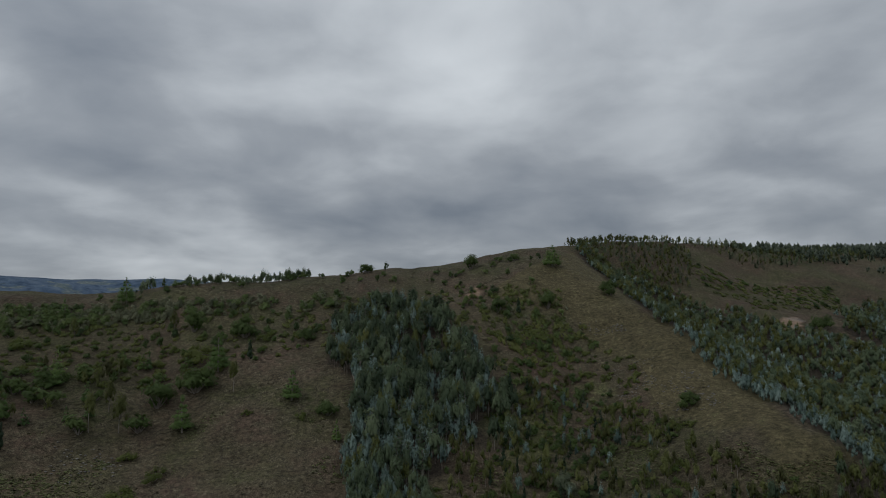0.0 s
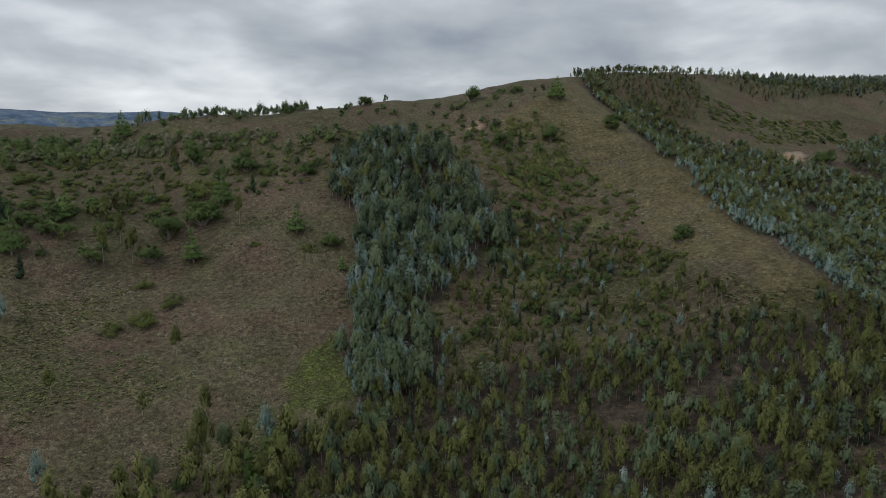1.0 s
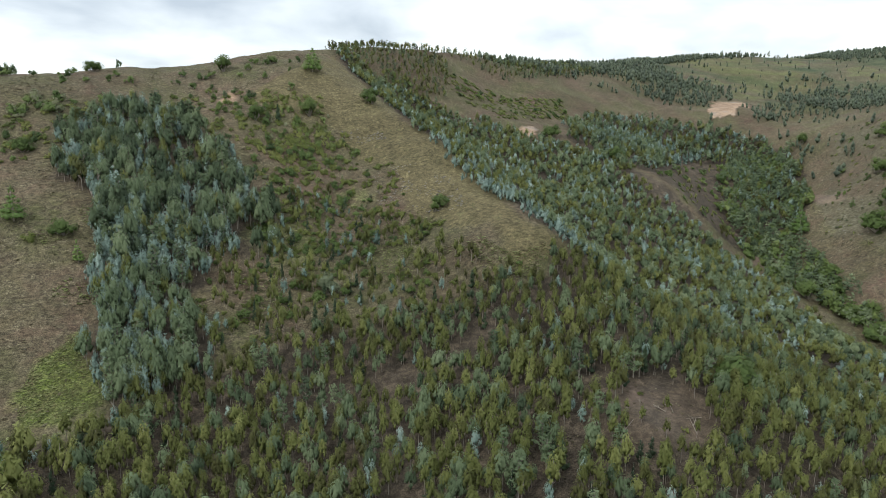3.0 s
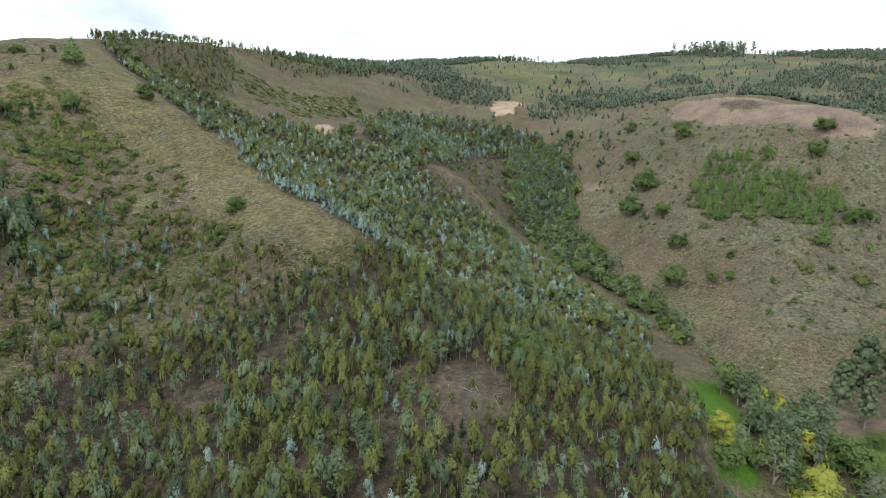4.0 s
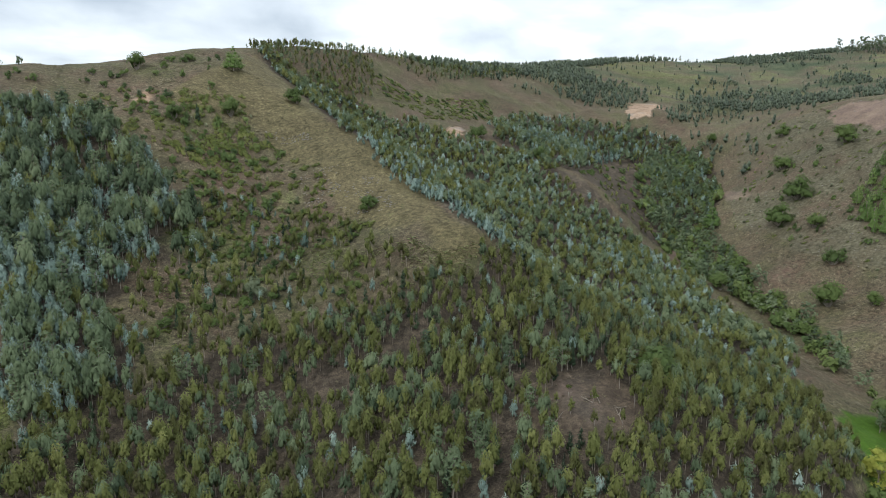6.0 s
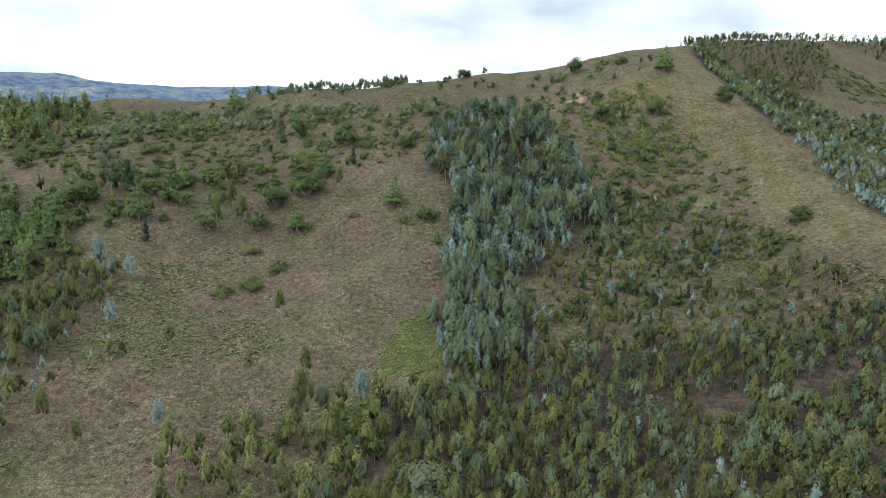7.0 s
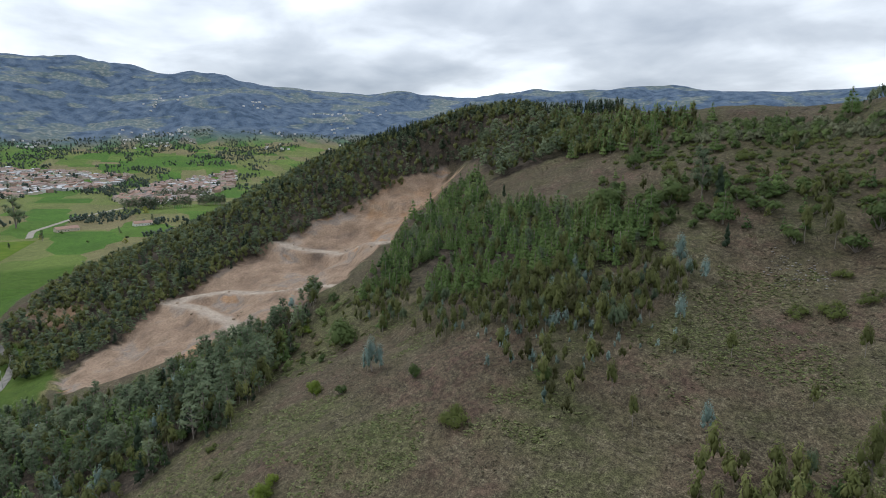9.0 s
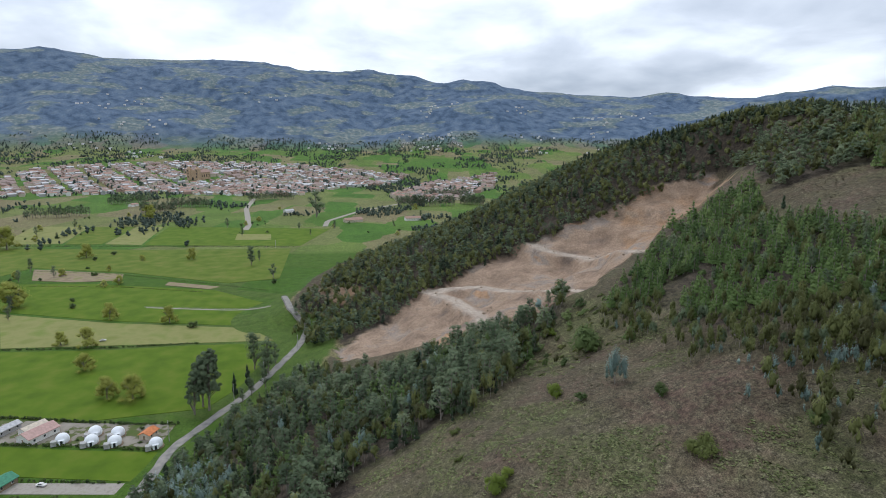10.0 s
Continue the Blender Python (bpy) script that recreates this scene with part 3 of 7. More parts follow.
def paint(x, y):
    """What grows or lies where: pasture, bare earth, fern, plain, mountain, dry grass, wood floor."""
    r, az = np.hypot(x, y), bearing(x, y)
    z = GZ
    c = {}
    c["pasture"] = 0.85 * ((z < 8.0) & (x < -215) & (y < 60) & (r < 760)) + sum(ragged(x, y, n, 1.5) for n in ("pasture", "upper_pasture", "green_strip")) + 0.4 * ragged(x, y, "far_green", 1.5) + 0.75 * ragged(x, y, "brook_pasture", 1.5)
    c["bare"] = sum(ragged(x, y, n, 2.5) for n in ("pit", "scar", "red_scar", "orange_scar", "ochre_scar")) + 0.10 * ragged(x, y, "clearing", 7.0) + 0.15 * ragged(x, y, "low_clearing", 4.0)
    c["fern"] = ragged(x, y, "fern_patch", 7.0) * 0.8 + 0.15 * sum(ragged(x, y, n, 5.0) for n in HERBS) + 0.12 * smooth(0.05, 0.5, fractal(x + 300, y, 24, 4)) * smooth(-30, -130, x) * (x > -330) + 0.3 * smooth(0.2, 0.6, fractal(x, y + 90, 30, 4)) * ragged(x, y, "sparse_slope", 8.0)
    c["plain"] = (z < 9.0) * (x < -215) * (y < 120) * 1.0 + (z < 3.0) * (x < -150) * 1.0 + smooth(1500, 1800, r) * (az < -60) * (1 - smooth(2950, 3350, r))
    c["plain"] = np.clip(c["plain"], 0, 1)
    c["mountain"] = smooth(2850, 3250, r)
    c["dry"] = 0.9 * ragged(x, y, "grass_spur", 6.0)
    c["wood"] = sum(ragged(x, y, n, 4.0) for n in ("young_wood", "gum_stand", "gully_wood", "spur_wood", "left_pines", "dark_slope", "flank_wood", "above_pit", "plateau_pit")) * 1.0
    c["rough"] = smooth(620, 760, r) * (az > 15) * (az < 130)
    c["bench"] = BENCH
    c["dust"] = 0.5 * ragged(x, y, "clearing", 8.0) * smooth(-0.3, 0.3, fractal(x, y, 9, 3)) + ragged(x, y, "plateau", 2.0) * (0.95 - 0.8 * ragged(x, y, "plateau_pit", 1.5)) + 0.7 * ragged(x, y, "bare_patch", 2.0) + 0.8 * ragged(x, y, "gully_cliff", 2.0) + 0.6 * ragged(x, y, "knoll_cliff", 2.0)
    c["meadow"] = 0.6 * sum(ragged(x, y, n, 3.0) for n in ("far_green", "meadow_strip")) + 0.3 * ragged(x, y, "far_meadow", 9.0) + 0.9 * ragged(x, y, "hay_field", 2.0) + 0.45 * ragged(x, y, "upper_pasture", 2.0) + 0.8 * ragged(x, y, "upper_hay", 1.5)
    c["meadow"] = c["meadow"] + smooth(0.25, 0.45, fractal(x + 900, y, 110, 3)) * c["rough"] * 0.22
    c["ochre"] = 0.9 * ragged(x, y, "upper_pit", 9.0) + 0.8 * ragged(x, y, "ochre_scar", 3.0) + ragged(x, y, "orange_scar", 1.0)
    c["scree"] = 0.85 * ragged(x, y, "knoll", 8.0) * ~inside(x, y, "plateau")
    return {k: np.clip(v.astype(float) if hasattr(v, "astype") else v, 0, 1) for k, v in c.items()}


PIT_ROADS = [[(-470, 122), (-446, 129), (-420, 150), (-360, 150), (-300, 142)], [(-446, 30), (-430, 42), (-410, 76), (-360, 98), (-290, 104)], [(-432, 38), (-398, 54), (-338, 62), (-310, 60)]]


def cut_roads(x, y, z):
    """Haul roads cut level into the pit, and rills on the faces between them."""
    m = inside(x, y, "pit").astype(float)
    for _ in range(2):
        m[1:-1, 1:-1] = (m[1:-1, 1:-1] * 2 + m[:-2, 1:-1] + m[2:, 1:-1] + m[1:-1, :-2] + m[1:-1, 2:]) / 6
    rill = -1.6 * np.abs(fractal(x * 0.5 + y * 0.9, y * 0.2 - x * 0.2, 9, 3)) - 1.2 * fractal(x, y, 22, 3)
    level = z + 3.0 * fractal(x, y, 40, 3)
    step = 15.0
    part_up = level / step - np.floor(level / step)
    z = z + m * (rill - 1.0 + 0.55 * step * (smooth(0.45, 0.95, part_up) - part_up))
    near = (x > -500) & (x < -270) & (y > 0) & (y < 200)
    flat = np.zeros(x.shape)
    for line in PIT_ROADS:
        pts = dense([(a, c, 0) for a, c in line], 3.0)
        h = height(np.array([q[0] for q in pts]), np.array([q[1] for q in pts]))
        h = np.convolve(np.pad(h, 8, mode="edge"), np.ones(17) / 17, mode="valid") - 1.0
        best, level = np.full(x.shape, 1e9), np.zeros(x.shape)
        for q, hq in zip(pts, h):
            d = np.where(near, np.hypot(x - q[0], y - q[1]), 1e9)
            level = np.where(d < best, hq, level)
            best = np.minimum(best, d)
        k = 1 - smooth(4.5, 11, best)
        z = z * (1 - k) + level * k
        flat = np.maximum(flat, (1 - smooth(3.5, 6.0, best)) * (m > 0.3))
    return z, flat


GZ, BENCH = cut_roads(GX, GY, GZ)

ground_mesh, _, _ = grid_mesh("ground", XS, YS, GZ)
ground_mesh.polygons.foreach_set("use_smooth", np.ones(len(ground_mesh.polygons), bool))
COVER = paint(GX, GY)
for layer, keys in (("cover_a", ("pasture", "bare", "fern")), ("cover_b", ("plain", "mountain", "dry")), ("cover_c", ("wood", "rough", "bench")), ("cover_d", ("dust", "meadow", "scree")), ("cover_e", ("ochre",))):
    att = ground_mesh.color_attributes.new(layer, "FLOAT_COLOR", "POINT")
    rgba = np.zeros((GX.size, 4), np.float32)
    for k, key in enumerate(keys):
        rgba[:, k] = COVER[key].ravel()
    att.data.foreach_set("color", rgba.ravel())
ground = tagged(new("ground", ground_mesh), "brown heath and grass hillside falling to a green valley", "ground", kind="structure")
ground_mesh.materials.append(ground_mat)


def ground_z(x, y):
    """The height of the finished ground under a point or many."""
    x, y = np.atleast_1d(np.asarray(x, float)), np.atleast_1d(np.asarray(y, float))
    i = np.clip(np.searchsorted(XS, x) - 1, 0, len(XS) - 2)
    j = np.clip(np.searchsorted(YS, y) - 1, 0, len(YS) - 2)
    u, v = (x - XS[i]) / (XS[i + 1] - XS[i]), (y - YS[j]) / (YS[j + 1] - YS[j])
    return GZ[i, j] * (1 - u) * (1 - v) + GZ[i + 1, j] * u * (1 - v) + GZ[i, j + 1] * (1 - u) * v + GZ[i + 1, j + 1] * u * v


# ---------------------------------------------------------------- foliage and bark
def leaf_material(name, dark, mid, light):
    """Leaf colour that differs from tree to tree and from spray to spray; sprays shade with the round of their crown."""
    m, nt, b = material(name, 0.65)
    N, K = nt.nodes.new, nt.links.new
    at, sep, geo, info = N("ShaderNodeAttribute"), N("ShaderNodeSeparateColor"), N("ShaderNodeNewGeometry"), N("ShaderNodeObjectInfo")
    at.attribute_name = "tint"
    K(at.outputs["Color"], sep.inputs[0])

    def add(a, fa, c, fc):
        x, y = N("ShaderNodeMath"), N("ShaderNodeMath")
        x.operation, y.operation = "MULTIPLY", "MULTIPLY_ADD"
        K(a, x.inputs[0])
        x.inputs[1].default_value = fa
        K(c, y.inputs[0])
        y.inputs[1].default_value = fc
        K(x.outputs[0], y.inputs[2])
        return y.outputs[0]

    v = add(add(sep.outputs[0], 0.62, info.outputs["Random"], 0.26), 1.0, geo.outputs["Random Per Island"], 0.11)
    r = N("ShaderNodeValToRGB")
    e = r.color_ramp.elements
    e.new(0.5)
    for el, (p, c) in zip(e, ((0.12, dark), (0.5, mid), (0.95, light))):
        el.position, el.color = p, (*c, 1)
    K(v, r.inputs[0])
    K(r.outputs[0], b.inputs["Base Color"])
    thin, mx, out = N("ShaderNodeBsdfTranslucent"), N("ShaderNodeMixShader"), nt.nodes["Material Output"]
    rd, turn, blend, unit = N("ShaderNodeAttribute"), N("ShaderNodeVectorTransform"), N("ShaderNodeMix"), N("ShaderNodeVectorMath")
    rd.attribute_name = "round"
    turn.vector_type, turn.convert_from, turn.convert_to = "NORMAL", "OBJECT", "WORLD"
    blend.data_type = "VECTOR"
    blend.inputs["Factor"].default_value = 0.80
    unit.operation = "NORMALIZE"
    K(rd.outputs["Vector"], turn.inputs[0])
    K(geo.outputs["Normal"], blend.inputs[4])
    K(turn.outputs[0], blend.inputs[5])
    K(blend.outputs[1], unit.inputs[0])
    K(unit.outputs[0], b.inputs["Normal"])
    K(r.outputs[0], thin.inputs[0])
    mx.inputs[0].default_value = 0.3
    K(b.outputs[0], mx.inputs[1])
    K(thin.outputs[0], mx.inputs[2])
    K(mx.outputs[0], out.inputs[0])
    return m


LEAVES = {
    "sapling": leaf_material("olive_leaves", (0.070, 0.070, 0.024), (0.126, 0.142, 0.042), (0.225, 0.236, 0.080)),
    "bluegum": leaf_material("silver_blue_leaves", (0.108, 0.162, 0.136), (0.218, 0.298, 0.258), (0.360, 0.450, 0.398)),
    "gum": leaf_material("grey_green_leaves", (0.056, 0.082, 0.046), (0.128, 0.170, 0.090), (0.222, 0.266, 0.150)),
    "pine": leaf_material("pine_needles", (0.060, 0.106, 0.032), (0.134, 0.206, 0.058), (0.235, 0.305, 0.102)),
    "bright_bush": leaf_material("bright_shrub_leaves", (0.090, 0.130, 0.018), (0.170, 0.226, 0.032), (0.265, 0.305, 0.070)),
    "cypress": leaf_material("dark_cypress_leaves", (0.020, 0.034, 0.018), (0.042, 0.066, 0.034), (0.084, 0.112, 0.056)),
    "bush": leaf_material("shrub_leaves", (0.040, 0.066, 0.022), (0.092, 0.134, 0.038), (0.168, 0.212, 0.070)),
    "mat": leaf_material("low_shrub_leaves", (0.060, 0.080, 0.020), (0.118, 0.142, 0.036), (0.205, 0.212, 0.066)),
    "willow": leaf_material("yellow_green_leaves", (0.215, 0.236, 0.040), (0.345, 0.358, 0.072), (0.455, 0.445, 0.130)),
    "pale_bush": leaf_material("pale_green_leaves", (0.080, 0.100, 0.060), (0.148, 0.176, 0.104), (0.232, 0.264, 0.168)),
    "grey_shrub": leaf_material("grey_shrub_leaves", (0.092, 0.102, 0.058), (0.168, 0.178, 0.098), (0.250, 0.254, 0.156)),
    "tuft": leaf_material("dry_tufts", (0.070, 0.060, 0.038), (0.110, 0.096, 0.056), (0.178, 0.158, 0.100)),
    "fern": leaf_material("fern_fronds", (0.062, 0.076, 0.027), (0.148, 0.168, 0.062), (0.285, 0.300, 0.136)),
    # far woods: haze is put into the leaf colour, lighter and greyer
    "far_wood": leaf_material("hazed_distant_leaves", (0.072, 0.092, 0.066), (0.112, 0.138, 0.092), (0.168, 0.192, 0.130)),
    "plain_wood": leaf_material("valley_tree_leaves", (0.046, 0.068, 0.056), (0.078, 0.108, 0.080), (0.135, 0.164, 0.108)),
}
BARK = plain_material("grey_bark", (0.27, 0.235, 0.20), 0.9, 0.35, 0.6)


def sprays(rs, at, out, size, flat=0.35, hang=0.0):
    """Small three-cornered leaf sprays at the given points, turned mostly outwards."""
    n = len(at)
    nrm = out + rs.normal(0, 0.42, (n, 3)) * (1 - 0.5 * flat) + np.array([0, 0, flat])
    nrm /= np.linalg.norm(nrm, axis=1)[:, None] + 1e-9
    a = np.cross(nrm, rs.normal(0, 1, (n, 3)))
    a /= np.linalg.norm(a, axis=1)[:, None] + 1e-9
    if hang:
        a = a * (1 - hang) + np.array([0, 0, 1.0]) * hang + rs.normal(0, 0.12, (n, 3))
        a *= rs.choice((-1.0, 1.0), n)[:, None]
        a -= nrm * (a * nrm).sum(1)[:, None]
        a /= np.linalg.norm(a, axis=1)[:, None] + 1e-9
    c = np.cross(nrm, a)
    s = (size * rs.uniform(0.65, 1.4, n))[:, None]
    t = s * rs.uniform(0.36, 0.66, n)[:, None] * (1 - 0.45 * hang)
    v = np.stack([at + a * s, at - a * s * 0.8 - c * t, at - a * s * 0.8 + c * t], 1)
    far = out / (np.linalg.norm(out, axis=1)[:, None] + 1e-9) + np.array([0, 0, 0.45])
    far /= np.linalg.norm(far, axis=1)[:, None] + 1e-9
    return v.reshape(-1, 3), np.repeat(far, 3, 0)


def tube(path, radii, sides=5):
    """A tapered tube along a path, in triangles."""
    path, rings = np.array(path, float), []
    for k, (p, r) in enumerate(zip(path, radii)):
        d = path[min(k + 1, len(path) - 1)] - path[max(k - 1, 0)]
        d /= np.linalg.norm(d) + 1e-9
        u = np.cross(d, [0.3, 1, 0.1])
        u /= np.linalg.norm(u)
        w = np.cross(d, u)
        ang = np.arange(sides) * 2 * np.pi / sides
        rings.append(p + r * (np.cos(ang)[:, None] * u + np.sin(ang)[:, None] * w))
    v = np.concatenate(rings)
    f = []
    for k in range(len(path) - 1):
        for i in range(sides):
            j = (i + 1) % sides
            f.append((k * sides + i, k * sides + j, (k + 1) * sides + j))
            f.append((k * sides + i, (k + 1) * sides + j, (k + 1) * sides + i))
    return v, np.array(f)


def join(parts):
    vs, fs, o = [], [], 0
    for v, f in parts:
        vs.append(v)
        fs.append(f + o)
        o += len(v)
    return np.concatenate(vs), np.concatenate(fs)


def graft(parts):
    """Joins limbs to the first tube, each by a shared corner, so that the wood is one body."""
    v, f = parts[0]
    for w, g in parts[1:]:
        g = g + len(v)
        near = int(np.argmin(((v - w[0]) ** 2).sum(1)))
        g[g == len(v)] = near
        v, f = np.concatenate([v, w]), np.concatenate([f, g])
    return v, f


def loose(v):
    return v, np.arange(len(v)).reshape(-1, 3)


OCTA = np.array([(1, 0, 0), (-1, 0, 0), (0, 1, 0), (0, -1, 0), (0, 0, 1), (0, 0, -1)], float)
OCTA_F = np.array([(0, 2, 4), (2, 1, 4), (1, 3, 4), (3, 0, 4), (2, 0, 5), (1, 2, 5), (3, 1, 5), (0, 3, 5)])


def finer(v, f):
    """Each triangle of a unit ball split in four."""
    v, mid, out = [tuple(q) for q in v], {}, []

    def half(i, j):
        k = (min(i, j), max(i, j))
        if k not in mid:
            m = (np.array(v[i]) + np.array(v[j])) / 2
            v.append(tuple(m / np.linalg.norm(m)))
            mid[k] = len(v) - 1
        return mid[k]

    for i, j, k in f:
        p, q, r = half(i, j), half(j, k), half(k, i)
        out += [(i, p, r), (p, j, q), (r, q, k), (p, q, r)]
    return np.array(v), np.array(out)


OCTA_2, OCTA_2F = finer(OCTA, OCTA_F)


def foliage(rs, clumps, n, size, axis_bend=0.35, hang=0.3, flat=0.3, dense=0.78, fine=False):
    """A crown of leafy clumps (centre, three radii): an uneven dense heart in each, and small leaf sprays all round it."""
    parts, fars = [], []
    area = np.array([(r[0] * r[1] + 2 * r[0] * r[2]) for _, r in clumps])
    share = np.maximum(2, (n * area / area.sum()).astype(int))
    ps, os_ = [], []
    for (c, r), m in zip(clumps, share):
        c, r = np.array(c, float), np.array(r, float)
        d = rs.normal(0, 1, (m, 3))
        d /= np.linalg.norm(d, axis=1)[:, None] + 1e-9
        d[:, 2] = np.where(d[:, 2] < -0.3, -d[:, 2], d[:, 2])
        ps.append(c + d * r * rs.uniform(0.72, 1.16, (m, 1)))
        away = np.array([c[0], c[1], 0.0])
        away = away / (np.linalg.norm(away) + 0.05)
        os_.append(d + axis_bend * away)
        base, faces = (OCTA_2, OCTA_2F) if fine else (OCTA, OCTA_F)
        turn = rs.uniform(0, 6.28)
        ball = np.stack([base[:, 0] * math.cos(turn) - base[:, 1] * math.sin(turn), base[:, 0] * math.sin(turn) + base[:, 1] * math.cos(turn), base[:, 2]], 1)
        parts.append((c + ball * r * dense * rs.uniform(0.72, 1.2, (len(ball), 1)), faces))
        o = ball + axis_bend * away + np.array([0, 0, 0.35])
        fars.append(o / (np.linalg.norm(o, axis=1)[:, None] + 1e-9))
    v, far = sprays(rs, np.concatenate(ps), np.concatenate(os_), size, flat, hang)
    crown = join([loose(v)] + parts)
    return crown, np.concatenate([far] + fars)


def build_plant(kind, seed, n):
    """Crown and trunk of one plant of unit height, as triangles."""
    rs = np.random.RandomState(seed)
    wood, cl = [], []
    lean = rs.normal(0, 0.025, 2)
    top = np.array([lean[0], lean[1], 0.96])
    mid = np.array([lean[0] * 0.3 + rs.normal(0, 0.008), lean[1] * 0.3, 0.5])
    near = n >= 150
    fine = n >= 300

    def ring(a, r, z):
        return np.array([r * math.cos(a) + lean[0] * z, r * math.sin(a) + lean[1] * z, z])

    if kind in ("sapling", "young_gum", "bluegum"):
        # a slender plume: a pointed heart with small upright clumps all round it, widest below the middle
        wide = {"sapling": 0.25, "young_gum": 0.25, "bluegum": 0.23}[kind] * rs.uniform(0.8, 1.25)
        low = rs.uniform(0.20, 0.42) if kind != "bluegum" else rs.uniform(0.08, 0.2)
        tall = (1.0 - low) / 2
        cl.append((ring(0, 0, low + tall * 1.02), (wide * 0.62, wide * 0.62, tall * 1.15)))
        nb = 9 if near else 4
        for k in range(nb):
            u = 0.05 + 0.70 * (k + 0.5) / nb
            prof = min(1.0, 0.65 + u) * (1.0 if u < 0.3 else 1.0 - 0.62 * (u - 0.3) / 0.45)
            c = ring(k * 2.4 + rs.uniform(-0.7, 0.7), wide * prof * rs.uniform(0.50, 0.85), low + 2 * tall * u + 0.03)
            w = wide * (0.36 if near else 0.5) * (0.55 + 0.5 * prof) * rs.uniform(0.8, 1.25)
            cl.append((c, (w, w, w * rs.uniform(1.7, 2.6))))
        wood.append(tube([(0, 0, -0.03), mid, top], (0.011, 0.008, 0.003), 4))
        for k in range(3):
            a, z = rs.uniform(0, 6.28), rs.uniform(low, 0.7)
            wood.append(tube([(mid[0], mid[1], z), (0.11 * math.cos(a), 0.11 * math.sin(a), z + 0.13)], (0.005, 0.002), 3))
        crown, far = foliage(rs, cl, n, 0.52 / math.sqrt(n) + 0.008, 0.9, 0.85, 0.2, 0.52 if fine else 0.70, fine)
    elif kind in ("far_wood", "plain_wood"):
        wide = {"far_wood": 0.26, "plain_wood": 0.36}[kind] * rs.uniform(0.8, 1.2)
        for k in range(2):
            w = wide * (0.98, 0.72)[k] * rs.uniform(0.85, 1.15)
            cl.append((ring(rs.uniform(0, 6.28), wide * 0.25, (0.38, 0.72)[k]), (w, w, (0.36, 0.30)[k])))
        wood.append(tube([(0, 0, -0.03), mid, top * 0.9], (0.02, 0.015, 0.004), 3))
        crown, far = foliage(rs, cl, n, 0.075, 0.5, 0.3, 0.25, 0.95)
    elif kind in ("gum", "big_gum"):
        nb = (13 if near else 7) if kind == "gum" else 60
        reach = 0.17 if kind == "gum" else 0.16
        wood.append(tube([(0, 0, -0.03), mid, top * 0.93], (0.020, 0.014, 0.005), 5))
        for k in range(nb):
            a = k * 2.4 + rs.uniform(-0.5, 0.5)
            z = (0.26 if kind == "gum" else 0.30) + (0.66 if kind == "gum" else 0.65) * (k + 0.5) / nb
            r = reach * (1.15 - 0.80 * abs(z - 0.5) / 0.5) * rs.uniform(0.35, 1.15)
            w = rs.uniform(0.075, 0.125) if kind == "gum" else rs.uniform(0.026, 0.050)
            c = ring(a, r, z)
            cl.append((c, (w, w, w * rs.uniform(0.7, 1.05))))
            wood.append(tube([mid * max(0.1, z - 0.14) / 0.5, c], (0.008, 0.002), 3))
        crown, far = foliage(rs, cl, n, 0.58 / math.sqrt(n) + 0.005 if kind == "gum" else 0.019, 0.7, 0.5, 0.3, 0.56)
    elif kind in ("pine", "lone"):
        # tiers of short upswept boughs
        wide = (0.30 if kind == "pine" else 0.44) * rs.uniform(0.85, 1.15)
        tiers = 6 if near else 4
        for t in range(tiers):
            u = (t + 0.3) / tiers
            prof = (1.03 - u) ** (0.5 if kind == "lone" else 0.75)
            m = max(2, int(round((6 if near else 4) * prof)))
            for k in range(m):
                w = wide * prof * (0.42 if near else 0.55) * rs.uniform(0.8, 1.2)
                cl.append((ring(k * 6.28 / m + t * 1.1 + rs.uniform(-0.3, 0.3), wide * prof * 0.66 * rs.uniform(0.75, 1.15), 0.12 + 0.80 * u + rs.uniform(-0.02, 0.02)), (w, w, max(0.07, w * 0.8))))
        cl.append((ring(0, 0.01, 0.90), (0.055, 0.055, 0.11)))
        wood.append(tube([(0, 0, -0.03), mid, top], (0.026, 0.016, 0.003), 5))
        crown, far = foliage(rs, cl, n, 0.78 / math.sqrt(n) + 0.006, 0.8, 0.6, 0.3, 0.64, fine and n < 1000)
    elif kind == "cypress":
        wide = 0.15 * rs.uniform(0.85, 1.25)
        nb = 8 if near else 5
        for k in range(nb):
            u = (k + 0.4) / nb
            prof = (1.04 - u) ** 0.6
            w = wide * prof * rs.uniform(0.75, 1.0)
            cl.append((ring(k * 2.4, wide * prof * 0.35, 0.10 + 0.80 * u), (w, w, 0.15)))
        wood.append(tube([(0, 0, -0.03), mid, top], (0.022, 0.014, 0.003), 4))
        crown, far = foliage(rs, cl, n, 0.50 / math.sqrt(n), 0.5, 0.5, 0.15, 0.82, fine)
    elif kind == "willow":
        # spreading boughs with drooping tips, uneven all round
        nb = 36
        for k in range(nb):
            z = 0.16 + 0.72 * ((k * 0.7549) % 1.0)
            r = 0.40 * math.sin(math.pi * min(0.95, 0.30 + 0.72 * z)) * rs.uniform(0.25, 1.1)
            w = rs.uniform(0.11, 0.18)
            cl.append((ring(k * 2.4 + rs.uniform(-0.4, 0.4), r, z - 0.18 * r), (w, w, w * rs.uniform(0.7, 1.1))))
        wood.append(tube([(0, 0, -0.03), mid * (1, 1, 0.6), mid], (0.035, 0.026, 0.015), 5))
        for k in range(5):
            a = k * 1.3
            wood.append(tube([mid * (1, 1, 0.6), (0.28 * math.cos(a), 0.28 * math.sin(a), 0.66)], (0.018, 0.005), 3))
